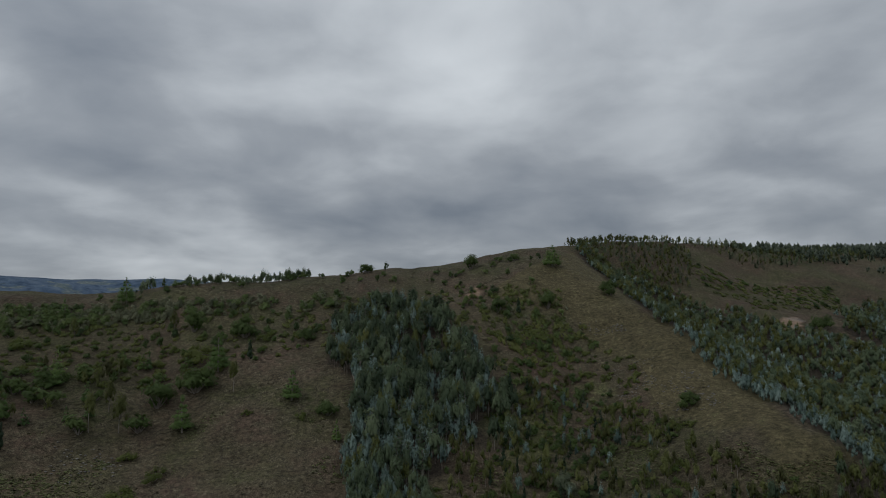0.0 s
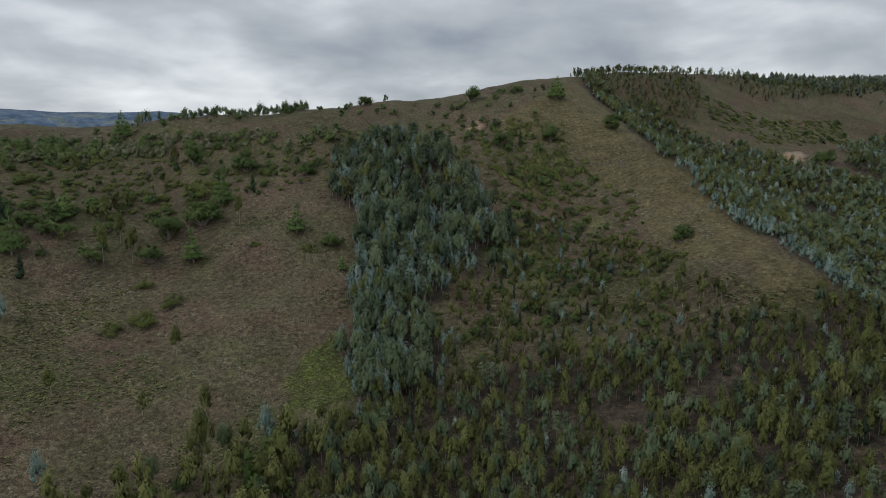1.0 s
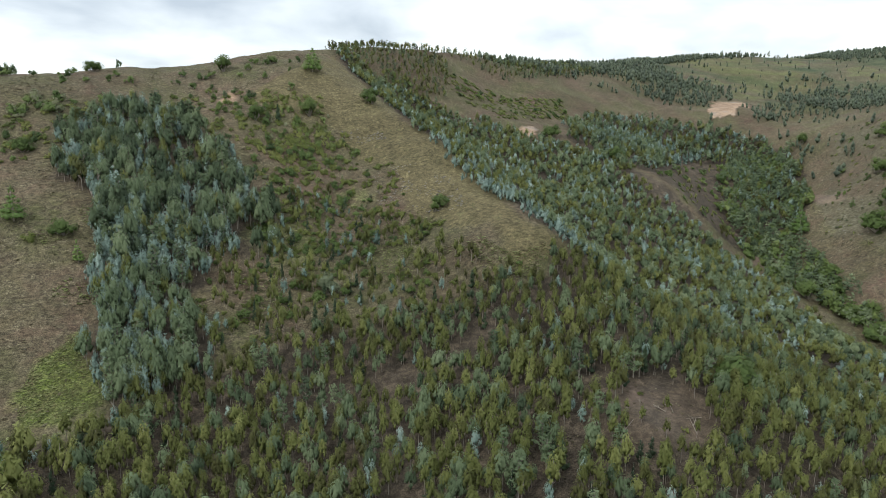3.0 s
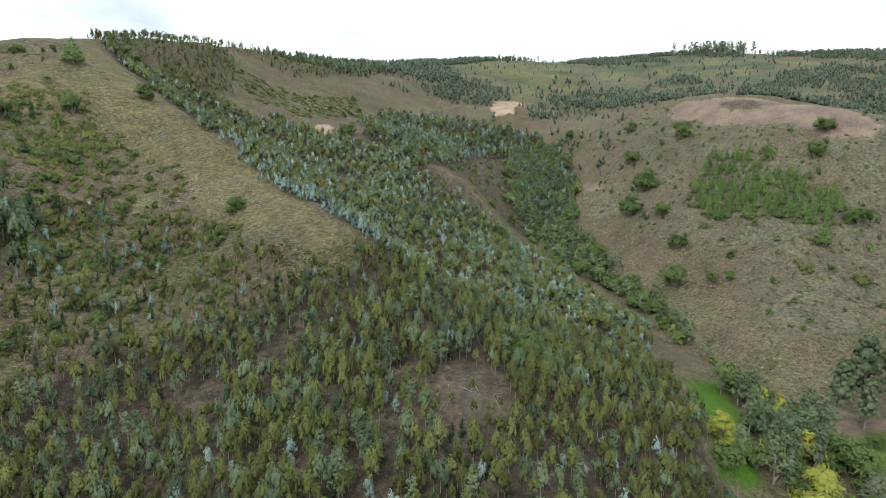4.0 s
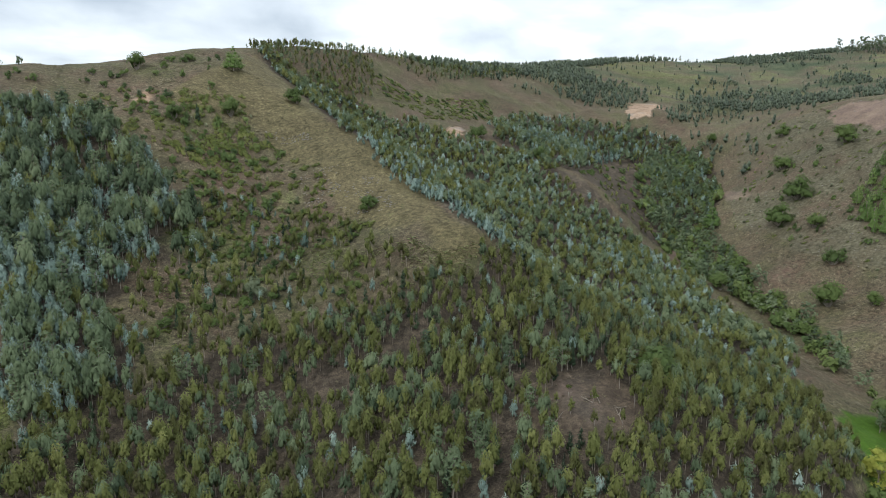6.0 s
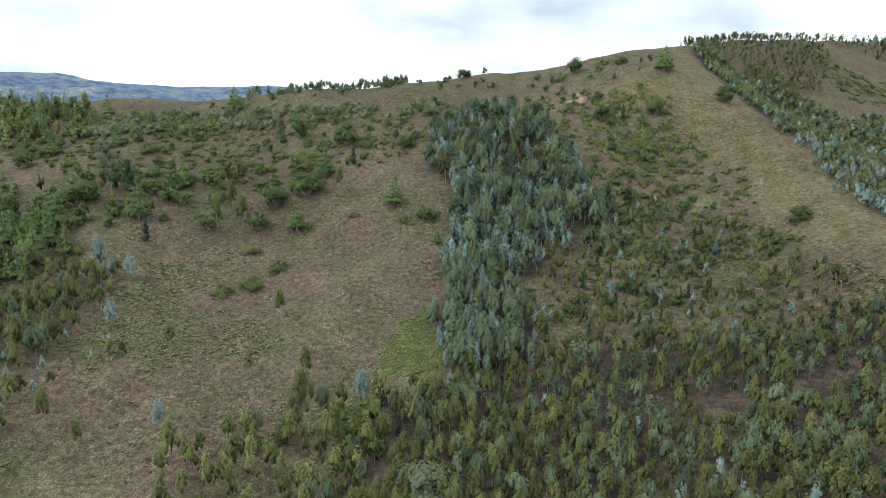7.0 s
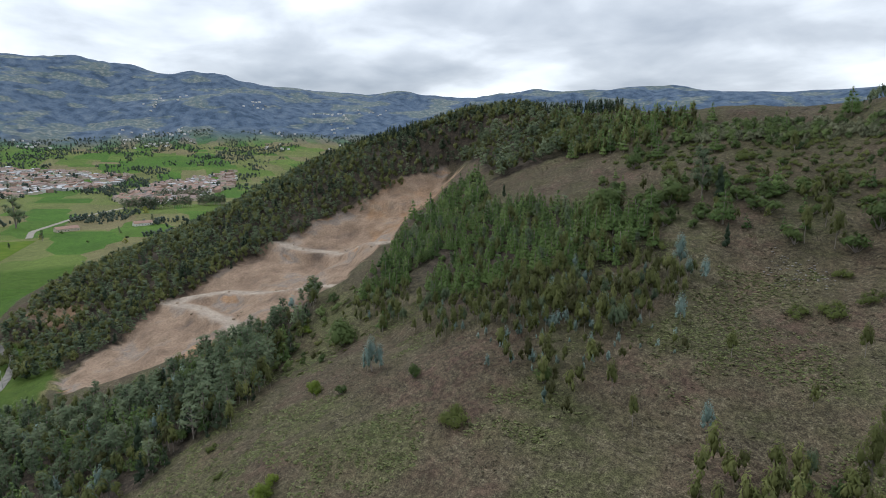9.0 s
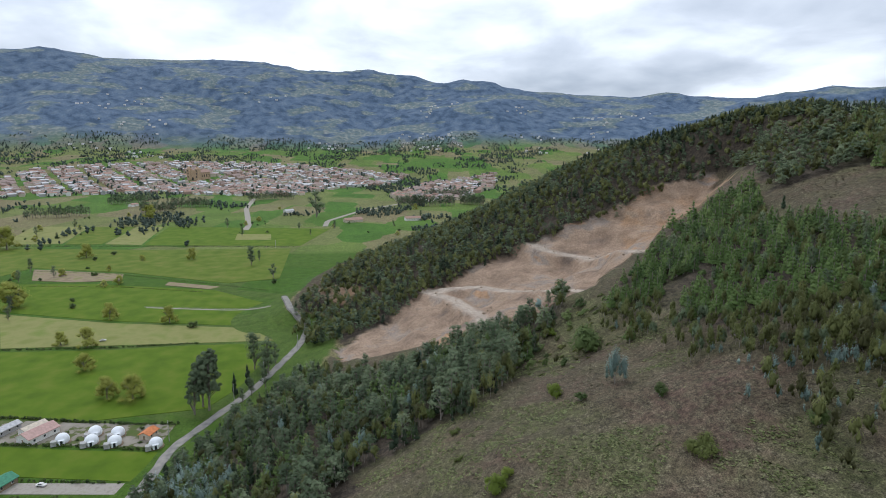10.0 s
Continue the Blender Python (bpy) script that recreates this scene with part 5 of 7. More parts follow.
# single trees and shrubs that stand out
SINGLES = {
    "lone": [(-152.5, 300, 13), (60.5, 338, 12.5)],
    "bright_bush": [(-181, 58, 5.5), (-136, 29, 5.5), (-140, 33, 3.5), (-246, 66, 4.5), (-252, 78, 4)],
    "pine": [(-224, 84, 7), (-210, 95, 7.5), (-86.6, 242.9, 15.3), (-86.3, 210.6, 12.4), (-53.3, 224, 10.9), (-140.4, 198.5, 15.8), (-207.9, 240.2, 10.8), (-188.6, 256.3, 10.1), (-167.3, 179.1, 12.3), (-166.3, 190, 14.5), (-171.6, 283.1, 10.3), (-214.2, 286.6, 10.7), (-33.6, 202.7, 7.1), (327.9, 256.3, 17.4), (328.1, 105.9, 14), (333, 166.3, 9.1), (373.8, 118, 10.7), (-318.2, 165.2, 12.8), (-291.2, 145.8, 12.9), (-242.6, 47.3, 14.7)],
    "bush": [(51, 297.8, 7.8), (26.5, 293.4, 7.3), (84.4, 310.9, 8.5), (100.3, 400.2, 6.8), (-210.5, 228.3, 7.9), (-169.5, 204.6, 11), (-189.8, 188.9, 14.7), (-85.2, 270.8, 9.4), (-58.1, 268.1, 7.1), (-109.6, 274.8, 9.2), (-100, 222.3, 9.9), (-39, 216.5, 5.9), (-41.3, 123, 6), (82.6, 211, 4.7), (79.8, 208.6, 3.6), (-43.5, 354.2, 6.5), (16.9, 351.6, 8.1), (42.5, 357.2, 5), (-90.8, 231.6, 11.5), (415.8, 141.1, 9.4), (278.1, 152.9, 11), (269.7, 172.3, 8.7), (305.2, 168.1, 9.3), (291.5, 208.9, 9.7), (257.9, 193.5, 8.7), (284.7, 138.1, 6.1), (287.4, 130.4, 4.8), (254.9, 146.3, 7.5), (383.1, 87.9, 11.2), (394.9, 70.4, 12.6), (353.6, 99.4, 10.7), (334.7, 216, 12.1), (334.8, 196.9, 8.1)]
    + [(358.7, 222.3, 13.5), (405.3, 224.5, 12), (422.4, 278.1, 8.4), (392.3, 136, 9.8), (418.1, 85.5, 9.6), (417.5, 70.8, 13.2), (389.2, 253.7, 10.4), (430.1, 342.1, 8.1), (118.3, 105.6, 10.3), (193.2, 83.9, 10.4), (224.7, -4.1, 9.4), (223.5, 14.7, 8.3), (205.2, 27.9, 9.5), (176.5, 44.8, 14.1), (212.2, 346.2, 9.5), (229.5, 302.6, 8.7), (240.2, 22.1, 10.6), (-152.5, 78.8, 3.9), (-118, 99, 4.5), (-169, 62, 3), (-283, -150, 1.6), (-287, -138, 1.4), (-281, -108, 1.8), (-295, -112, 2.2), (-303, -160, 2.5), (-296, -146, 1.5), (212, 27, 7), (176, 33, 6), (182, 33, 5), (172, 37, 7), (247, 24, 6), (223, -2, 6), (278, -7, 7), (271, -12, 6), (196, 44, 4), (-221.9, 83.1, 12.3), (-461.8, -132.8, 6.9), (-293.7, 94.5, 8.8), (-256.1, 32.2, 12.8)],
    "cypress": [(36, 293, 8.3), (-153.4, 213.6, 14.6), (-77.2, 251.3, 8.3), (-130.7, 188, 8.8), (24.9, 228.8, 13.8), (-331.4, -75.7, 13.4), (-339.4, -69.5, 14.4), (-213.9, 7.9, 12.9), (-275, 198.2, 7.3)],
    "gum": [(-319, -69, 9), (-328, -66, 11), (-337, -60, 12), (-360, -64, 16), (-376, -60, 14), (-300, -62, 9), (-275, 48, 13), (-265, 53, 15), (-267, 60, 12), (-266, 66, 11), (-287, 87, 9), (-161.3, 213.4, 21.5), (162.3, 54, 15.2), (-690.2, -130.7, 23.2), (-357.2, -61.3, 24.1), (-369.8, -71.7, 24.9), (-1102.5, -92.6, 51.4)],
    "sapling": [(-179.7, 176.9, 11.9), (-118.3, 275.7, 9.2), (-114.1, 204.7, 12.7), (-106.4, 208.7, 12.9), (-114.2, 216.5, 11.1), (-155.8, 264.6, 9.7), (-72.3, 161.4, 8.4), (-92.4, 138.7, 7.3), (-103.1, 108.3, 8.9), (-92.8, 104.6, 8.1), (-51.3, 122.7, 15.9), (-70.5, 137.3, 5.9), (-56.4, 139.8, 8.9), (-76.5, 230.9, 11.4), (121.4, 66.9, 8.5)],
    "bluegum": [(-176, 74, 9), (-173, 77, 8), (-134, 92, 4), (-133.4, 167.9, 11.4), (-128.3, 166.1, 6.5), (-123, 167.5, 7.6), (-111, 141.8, 9.1), (-81, 115.1, 7.3), (-114.4, 112.3, 4), (-40, 132, 9.7), (-130.9, 132.8, 6.1), (-173.2, 74.4, 11.5)],
    "mat": [(-125, 76, 3.2), (-182, 26, 2.2), (-160, 24, 1.8), (-88.2, 176.8, 4.1), (-97.5, 196.6, 3.3), (-147.6, 174.7, 4.2), (-83.5, 185.8, 3.8), (-94.2, 171.5, 3.3), (-66.9, 216.6, 2.1), (-47.7, 213.5, 2.9), (-98.4, 252.4, 6), (-112.2, 248.4, 3.5), (-137.5, 254.5, 3.1), (-170.9, 253.1, 4.7), (-192.1, 230.9, 3.9), (-75.3, 268.5, 3.6), (313.6, 85.2, 5.4), (307.9, 104.3, 4.2), (-123.6, 75.6, 4.6)],
    "pale_bush": [(-21, 108.9, 9.8), (34.4, 181.1, 7.7), (169.1, 34.7, 9.9)],
    "young_gum": [(15, 313, 5.5), (-60, 118, 7.5), (-48, 128, 8.5)],
    "big_gum": [(211, 58, 20), (215, 53, 29), (221, 44, 37), (218, 36, 34), (223, 31, 24), (229, 39, 31), (208, 50, 17), (-313.3, -84.8, 34), (-309, -91, 25), (-318, -89, 29)],
    "willow": [(187, 28, 9), (190, 22, 10), (160, 44, 8), (314, 47, 9), (279, 3, 8), (301.7, 17.3, 11.4), (287, 4, 10.1), (300, 45.2, 10.8), (152.9, 44.2, 11.8), (183.2, 26, 10.3), (185.6, 19.6, 12.2), (195.3, 14, 12.2), (179.6, 26.1, 3.7), (276.5, 22.3, 8.2), (147.3, 65.2, 9.7), (-335.4, -143.6, 14.6), (-332.1, -129, 15.8), (-379.7, -173.9, 12.7), (-424, -190.7, 16.5), (-431.1, -210.8, 11.1), (-491.4, -202.2, 15.4), (-476.2, -153.4, 15.1), (-757.8, -331.3, 19.2), (-731.7, -204.9, 16.2), (-829.5, -456.4, 32.4), (-537.3, -297.1, 25.2), (-1100.6, -372.9, 29.9)],
}
SINGLE_LOOK = {
    "lone": ("pine_tree", "broad dark green pine tree alone on the hill crest", "tree", 2600),
    "pine": ("pine_tree", "bright green bushy pine tree standing on open heath", "tree", 1500),
    "bush": ("shrub", "rounded dark green shrub on open ground", "bush", 1000),
    "bright_bush": ("bright_shrub", "bright yellow-green rounded leafy shrub on brown heath", "bush", 1200),
    "cypress": ("cypress_tree", "dark narrow cypress tree on open heath", "tree", 420),
    "gum": ("eucalyptus", "tall grey-green eucalyptus tree with a bare trunk", "tree", 1500),
    "sapling": ("young_eucalyptus", "slender olive-green young eucalyptus tree with a thin bare trunk", "tree", 900),
    "bluegum": ("blue_gum", "silvery blue young eucalyptus tree with dense upright foliage", "tree", 900),
    "young_gum": ("eucalyptus", "small grey-green eucalyptus tree on open ground", "tree", 900),
    "mat": ("low_shrub", "low spreading yellow-green shrub on the heath", "bush", 700),
    "pale_bush": ("pale_shrub", "large pale green rounded leafy shrub", "bush", 1700),
    "big_gum": ("eucalyptus", "very tall dark eucalyptus tree with a spreading clumped crown", "tree", 8000),
    "willow": ("willow", "yellow-green round-crowned willow tree in a pasture", "tree", 2600),
}
pick_single = random.Random(5)
for kind, rows in SINGLES.items():
    nm, lb, ct, n = SINGLE_LOOK[kind]
    for x, y, h in rows:
        set_plant(nm, kind, x, y, h * (1.15 if kind == "bush" and x > -240 else 1.0), lb, ct, "", n, pick_single)


# ---------------------------------------------------------------- tufts of grass and fern on the open slopes
def tufts(name, label, kind, x, y, size, rs):
    n = len(x)
    z = ground_z(x, y)
    blades = 3
    at = np.stack([np.repeat(x, blades), np.repeat(y, blades), np.repeat(z, blades)], 1)
    s = np.repeat(size, blades)
    at += rs.normal(0, 0.5, at.shape) * s[:, None] * (1, 1, 0) + np.stack([0 * s, 0 * s, 0.22 * s], 1)
    v, far = sprays(rs, at, rs.normal(0, 0.3, at.shape) + (0, 0, 0.9), s, 0.8)
    me = bpy.data.meshes.new(name)
    fill_mesh(me, *loose(v))
    rounded(me, far)
    me.materials.append(LEAVES[kind])
    tinted(me, np.repeat(np.clip(rs.normal(0.5, 0.3, n), 0, 1), blades * 3))
    return tagged(new(name, me), label, "grass", kind="stuff")


def open_tufts():
    rs = rnd(61)
    az, d = np.radians(rs.uniform(-92, 86, 62000)), np.sqrt(rs.uniform(95 ** 2, 400 ** 2, 62000))
    x, y = d * np.sin(az), d * np.cos(az)
    ok = (fractal(x, y, 9, 3) > -0.15 + rs.uniform(-0.5, 0.5, len(x))) & (ground_z(x, y) > 25)
    for n in ("gum_stand", "gully_wood", "pasture", "pit", "hay_field", "flank_wood", "plateau", "upper_pasture", "brook_pasture", "bare_patch", "green_strip"):
        ok &= ~inside(x, y, n)
    ok &= ~(inside(x, y, "grass_spur") & (rs.uniform(0, 1, len(x)) < 0.7))
    ok &= ~(inside(x, y, "young_wood") & ~inside(x, y, "clearing") & (rs.uniform(0, 1, len(x)) < 0.75))
    x, y = x[ok], y[ok]
    tufts("dry_grass", "straw-coloured and olive grass tufts on brown heath", "tuft", x, y, rs.uniform(0.12, 0.36, len(x)) * (1 + np.hypot(x, y) / 500), rs)
    x, y, rs = spread("fern_patch", 0.48, 62, 7.0)
    tufts("fern_bed", "bright yellow-green fern bed on the slope", "fern", x, y, rs.uniform(0.16, 0.4, len(x)), rs)
    # looser fern and herb patches on the open slope
    az, d = np.radians(rs.uniform(-100, 40, 110000)), np.sqrt(rs.uniform(95 ** 2, 240 ** 2, 110000))
    x, y = d * np.sin(az), d * np.cos(az)
    ok = (fractal(x + 300, y, 24, 4) > 0.48 - 0.2 * smooth(-70, -150, x) + rs.uniform(-0.12, 0.2, len(x))) & (ground_z(x, y) > 30)
    for n in HERBS:
        ok |= ragged(x, y, n, 5.0) & (fractal(x, y, 2.6, 3) > 0.0 + rs.uniform(-0.2, 0.2, len(x)))
    for n in ("gum_stand", "young_wood", "gully_wood", "pit", "flank_wood", "grass_spur"):
        ok &= ~inside(x, y, n)
    tufts("herb_patches", "patches of pale yellow-green herbs on brown heath", "fern", x[ok], y[ok], rs.uniform(0.2, 0.52, ok.sum()), rs)


open_tufts()


# ---------------------------------------------------------------- woods on the far hills and trees of the plain
def far_woods():
    rs = rnd(71)
    n = 60000
    az, d = np.radians(rs.uniform(14, 102, n)), np.sqrt(rs.uniform(470 ** 2, 1640 ** 2, n))
    x, y = d * np.sin(az), d * np.cos(az)
    deg = np.degrees(az)
    z = ground_z(x, y)
    belt = fractal(x, y, 120, 5, 0.6)
    ok = (belt > np.where(deg < 52, 0.24, 0.06) + rs.uniform(-0.2, 0.2, n)) & (z > 120)
    for a in ("plantation_1", "plantation_2", "plantation_3"):
        ok |= ragged(x, y, a, 9.0) & (belt > -0.45)
    ok |= (deg > 70) & (d > 1150) & (belt > -0.05 + rs.uniform(-0.15, 0.15, n))
    ok |= (deg > 80) & (d > 600) & (d < 1000) & (belt > 0.0)
    ok |= rs.uniform(0, 1, n) < 0.07
    for a in ("plateau", "spur_wood", "red_scar", "back_heath", "far_green", "meadow_strip"):
        ok &= ~inside(x, y, a)
    ok &= ~(inside(x, y, "far_meadow") & (rs.uniform(0, 1, n) < 0.7))
    ok &= ~((deg > 55) & (deg < 82) & (d < 530)) & ~((deg < 40) & (d < 600))
    thicket("far_wood", "grey-green belts of eucalyptus and pine on distant hills", "trees", "far_wood", x[ok], y[ok], rs.uniform(3.5, 8.5, ok.sum()) * (1 + 0.25 * belt[ok]), rs, 7, wood=False)
    # a clump on the skyline behind the knoll
    az, d = np.radians(rs.normal(63, 1.3, 60)), rs.uniform(1090, 1130, 60)
    thicket("skyline_clump", "clump of tall dark trees on the far skyline", "trees", "gum", d * np.sin(az), d * np.cos(az), rs.uniform(10, 22, 60), rs, 110)
    # scattered trees along the skyline
    n = 130
    az = np.radians(rs.uniform(33, 92, n))
    line = np.array(RELIEF["back_ridge"], float)
    la = np.arctan2(line[:, 0], line[:, 1])
    d = np.interp(az, la, np.hypot(line[:, 0], line[:, 1])) + rs.uniform(-30, 20, n)
    keep = fractal(az * 60, az * 0, 1.6, 2) > -0.1
    az, d = az[keep], d[keep]
    thicket("skyline_trees", "row of dark trees on the far skyline", "trees", "gum", d * np.sin(az), d * np.cos(az), rs.uniform(4, 11, len(az)), rs, 90)
    # open eucalyptus rows just behind the near crest
    az = np.radians(rs.uniform(-27, -5, 520))
    d = rs.uniform(340, 385, 520)
    ok = fractal(az * 90, d * 0, 3.0, 2) > -0.45 + 1.0 * smooth(-0.24, -0.06, az) + rs.uniform(-0.3, 0.3, 520)
    az, d = az[ok], d[ok]
    thicket("crest_row", "open row of eucalyptus behind the hill crest", "trees", "young_gum", d * np.sin(az), d * np.cos(az), rs.uniform(1.2, 5.8, len(az)) * (1 + 0.25 * fractal(az * 200, az * 0, 1.0, 2)), rs, 100)
    az = np.radians(rs.uniform(-30, 9, 60))
    d = rs.uniform(330, 364, 60)
    thicket("crest_shrubs", "dark shrubs scattered along the hill crest", "trees", "bush", d * np.sin(az), d * np.cos(az), rs.uniform(1.4, 4.5, 60), rs, 110)
    az = np.radians(rs.uniform(-68, -44, 420))
    line = np.array(RELIEF["main_crest"], float)
    la = np.arctan2(line[:, 0], line[:, 1])
    d = np.interp(az, la, np.hypot(line[:, 0], line[:, 1])) + rs.uniform(4, 34, 420)
    thicket("conifer_row", "spiky dark conifers along the hill crest", "trees", "cypress", d * np.sin(az), d * np.cos(az), rs.uniform(6, 11, 420), rs, 90)


def plain_trees():
    rs = rnd(72)
    n = 36000
    az, d = np.radians(rs.uniform(-125, -55, n)), rs.uniform(850, 3150, n)
    x, y = d * np.sin(az), d * np.cos(az)
    z = ground_z(x, y)
    belt = fractal(x * 0.8, y * 1.3, 130, 5, 0.6)
    want = np.interp(d, [600, 1100, 1500, 2150, 2400, 3000, 3400], [1.0, 0.85, 0.62, 0.42, 0.16, -0.12, -0.2])
    ok = (belt > want + rs.uniform(-0.3, 0.22, n)) & ((z < 2) | (d > 1900)) & ~in_town(x, y)
    thicket("plain_trees", "dark trees and hedgerows scattered over the valley plain", "trees", "plain_wood", x[ok], y[ok], rs.uniform(4, 11, ok.sum()), rs, 7, wood=False)
    # trees between the houses of the town
    n = 900
    az, d = np.radians(rs.uniform(-118, -76, n)), rs.uniform(1500, 2350, n)
    x, y = d * np.sin(az), d * np.cos(az)
    ok = in_town(x, y) & (fractal(x, y, 120, 3) > 0.0)
    thicket("town_trees", "dark trees standing between the houses of the town", "trees", "plain_wood", x[ok], y[ok], rs.uniform(8, 16, ok.sum()), rs, 12, wood=False)
    # nearer field trees
    for kind, nm, n, lo, hi in (("gum", "field_trees", 60, 9, 17), ("willow", "field_willows", 46, 6, 11), ("bush", "field_shrubs", 70, 3, 6)):
        az, d = np.radians(rs.uniform(-122, -84, n)), rs.uniform(560, 1250, n)
        x, y = d * np.sin(az), d * np.cos(az)
        ok = (ground_z(x, y) < 2) & (fractal(x, y, 90, 2) > 0.05)
        thicket(nm, "trees scattered between the valley pastures", "trees", kind, x[ok], y[ok], rs.uniform(lo, hi, ok.sum()), rs, 200)
    # rows of trees beside the town
    for k in range(9):
        a0, d0 = radians(rs.uniform(-118, -80)), rs.uniform(1250, 1560)
        m = 26
        t = np.linspace(-1, 1, m)
        ax, dx = a0 + t * radians(rs.uniform(0.8, 2.2)), d0 + rs.uniform(-14, 14, m)
        thicket("tree_row", "dark row of tall trees in front of the town", "trees", "gum", dx * np.sin(ax), dx * np.cos(ax), rs.uniform(14, 24, m), rs, 90)


TOWN = [[(-1554, -856), (-1895, -1037), (-2125, -1059), (-2316, -892), (-2393, -645), (-2387, -360), (-2228, -83), (-2048, 126), (-1826, 62), (-1704, -95), (-1530, -154), (-1534, -314), (-1638, -570), (-1584, -745)], [(-1448, 49), (-1878, 184), (-2064, 433), (-1653, 332), (-1341, 181), (-1294, 79)]]


def in_town(x, y):
    hit = np.zeros(np.shape(x), bool)
    for k, line in enumerate(TOWN):
        LAND["town_%d" % k] = line
        hit |= inside(x, y, "town_%d" % k)
    return hit


far_woods()
plain_trees()


# ---------------------------------------------------------------- fields, lanes and hedges of the plain
def mapped(name, stops, size, rough=0.95, stretch=(1, 1, 1)):
    m, nt, b = material(name, rough)
    N, K = nt.nodes.new, nt.links.new
    geo, mp, n, r = N("ShaderNodeNewGeometry"), N("ShaderNodeMapping"), N("ShaderNodeTexNoise"), N("ShaderNodeValToRGB")
    mp.inputs["Scale"].default_value = stretch
    n.inputs["Scale"].default_value, n.inputs["Detail"].default_value = 1 / size, 7
    e = r.color_ramp.elements
    while len(e) < len(stops):
        e.new(0.5)
    for el, (p, c) in zip(e, stops):
        el.position, el.color = p, (*c, 1)
    K(geo.outputs["Position"], mp.inputs[0])
    K(mp.outputs[0], n.inputs["Vector"])
    K(n.outputs["Fac"], r.inputs[0])
    K(r.outputs[0], b.inputs["Base Color"])
    b.inputs["Specular IOR Level"].default_value = 0.15
    return m


LUSH = mapped("lush_grass", [(0.3, (0.066, 0.114, 0.007)), (0.5, (0.090, 0.146, 0.009)), (0.7, (0.122, 0.158, 0.018))], 14)
MOWN = mapped("mown_grass", [(0.3, (0.170, 0.191, 0.051)), (0.5, (0.230, 0.225, 0.081)), (0.7, (0.162, 0.200, 0.047))], 18)
MEADOW = mapped("meadow_grass", [(0.3, (0.080, 0.124, 0.012)), (0.5, (0.110, 0.152, 0.018)), (0.7, (0.150, 0.166, 0.034))], 16)
TILLED = mapped("tilled_earth", [(0.3, (0.187, 0.149, 0.089)), (0.5, (0.272, 0.212, 0.136)), (0.7, (0.204, 0.196, 0.076))], 9)
GRAVEL = mapped("pale_gravel", [(0.3, (0.255, 0.225, 0.187)), (0.5, (0.340, 0.306, 0.264)), (0.7, (0.281, 0.264, 0.204))], 2.5)
YARD = mapped("gravel_and_grass", [(0.36, (0.085, 0.120, 0.030)), (0.47, (0.105, 0.115, 0.045)), (0.50, (0.230, 0.205, 0.165)), (0.7, (0.300, 0.270, 0.225))], 7)
TARMAC = mapped("worn_road", [(0.3, (0.18, 0.170, 0.155)), (0.5, (0.25, 0.235, 0.212)), (0.75, (0.33, 0.30, 0.26))], 3)


def field(outline, mat, label, lift=0.2):
    bm = bmesh.new()
    top = [bm.verts.new((x, y, lift)) for x, y in outline]
    low = [bm.verts.new((x, y, -0.4)) for x, y in outline]
    bm.faces.new(top)
    for i in range(len(top)):
        j = (i + 1) % len(top)
        bm.faces.new((low[i], low[j], top[j], top[i]))
    bmesh.ops.recalc_face_normals(bm, faces=bm.faces)
    me = bpy.data.meshes.new("field")
    bm.to_mesh(me)
    bm.free()
    me.materials.append(mat)
    return tagged(new("field", me), label, "field", kind="structure")


field([(-421, -244), (-417, -172), (-420, -124), (-418, -66), (-372, -66), (-336, -78), (-316, -87), (-307, -146), (-315, -176), (-317, -188), (-330, -240)], LUSH, "lush green pasture on the valley floor")
field([(-517, -296), (-482, -201), (-455, -90), (-424, -68), (-425, -126), (-429, -248)], MOWN, "yellow-green mown hay field on the valley floor")
field([(-625, -354), (-620, -275), (-578, -144), (-520, -84), (-462, -98), (-488, -203), (-524, -300)], LUSH, "lush green pasture on the valley floor")
field([(-695, -358), (-660, -254), (-630, -245), (-628, -291), (-640, -333)], TILLED, "strip of bare tan soil between pastures", 0.35)
field([(-617, -196), (-591, -142), (-582, -149), (-604, -196)], TILLED, "strip of bare tan soil between pastures", 0.35)
field([(-839, -470), (-804, -286), (-791, -100), (-620, -91), (-606, -138), (-668, -254), (-704, -363), (-664, -375)], MEADOW, "green meadow on the valley floor")
field([(-1039, -528), (-1028, -439), (-865, -407), (-866, -484)], MOWN, "yellow-green mown hay field on the valley floor")
field([(-1027, -434), (-1019, -367), (-854, -353), (-860, -401)], MEADOW, "green meadow on the valley floor")
field([(-1017, -363), (-1013, -323), (-843, -299), (-854, -349)], MOWN, "yellow-green mown hay field on the valley floor")
field([(-921, -192), (-915, -143), (-863, -135), (-870, -185)], MOWN, "pale mown plot on the valley floor")
field([(-1013, -315), (-960, -60), (-810, -90), (-840, -295)], LUSH, "lush green pasture on the valley floor", 0.12)
field([(-285, -171), (-278, -138), (-271, -97), (-247, -99), (-256, -145), (-260, -175)], LUSH, "lush green pasture on the valley floor")
field([(-314, -192), (-313, -178), (-306, -145), (-299, -97), (-276, -99), (-288, -172), (-290, -192)], YARD, "gravelled yard of the dome camp with grass plots", 0.14)
field([(-252, -150), (-246, -102), (-238, -103), (-244, -150)], GRAVEL, "gravelled farm yard beside the road")


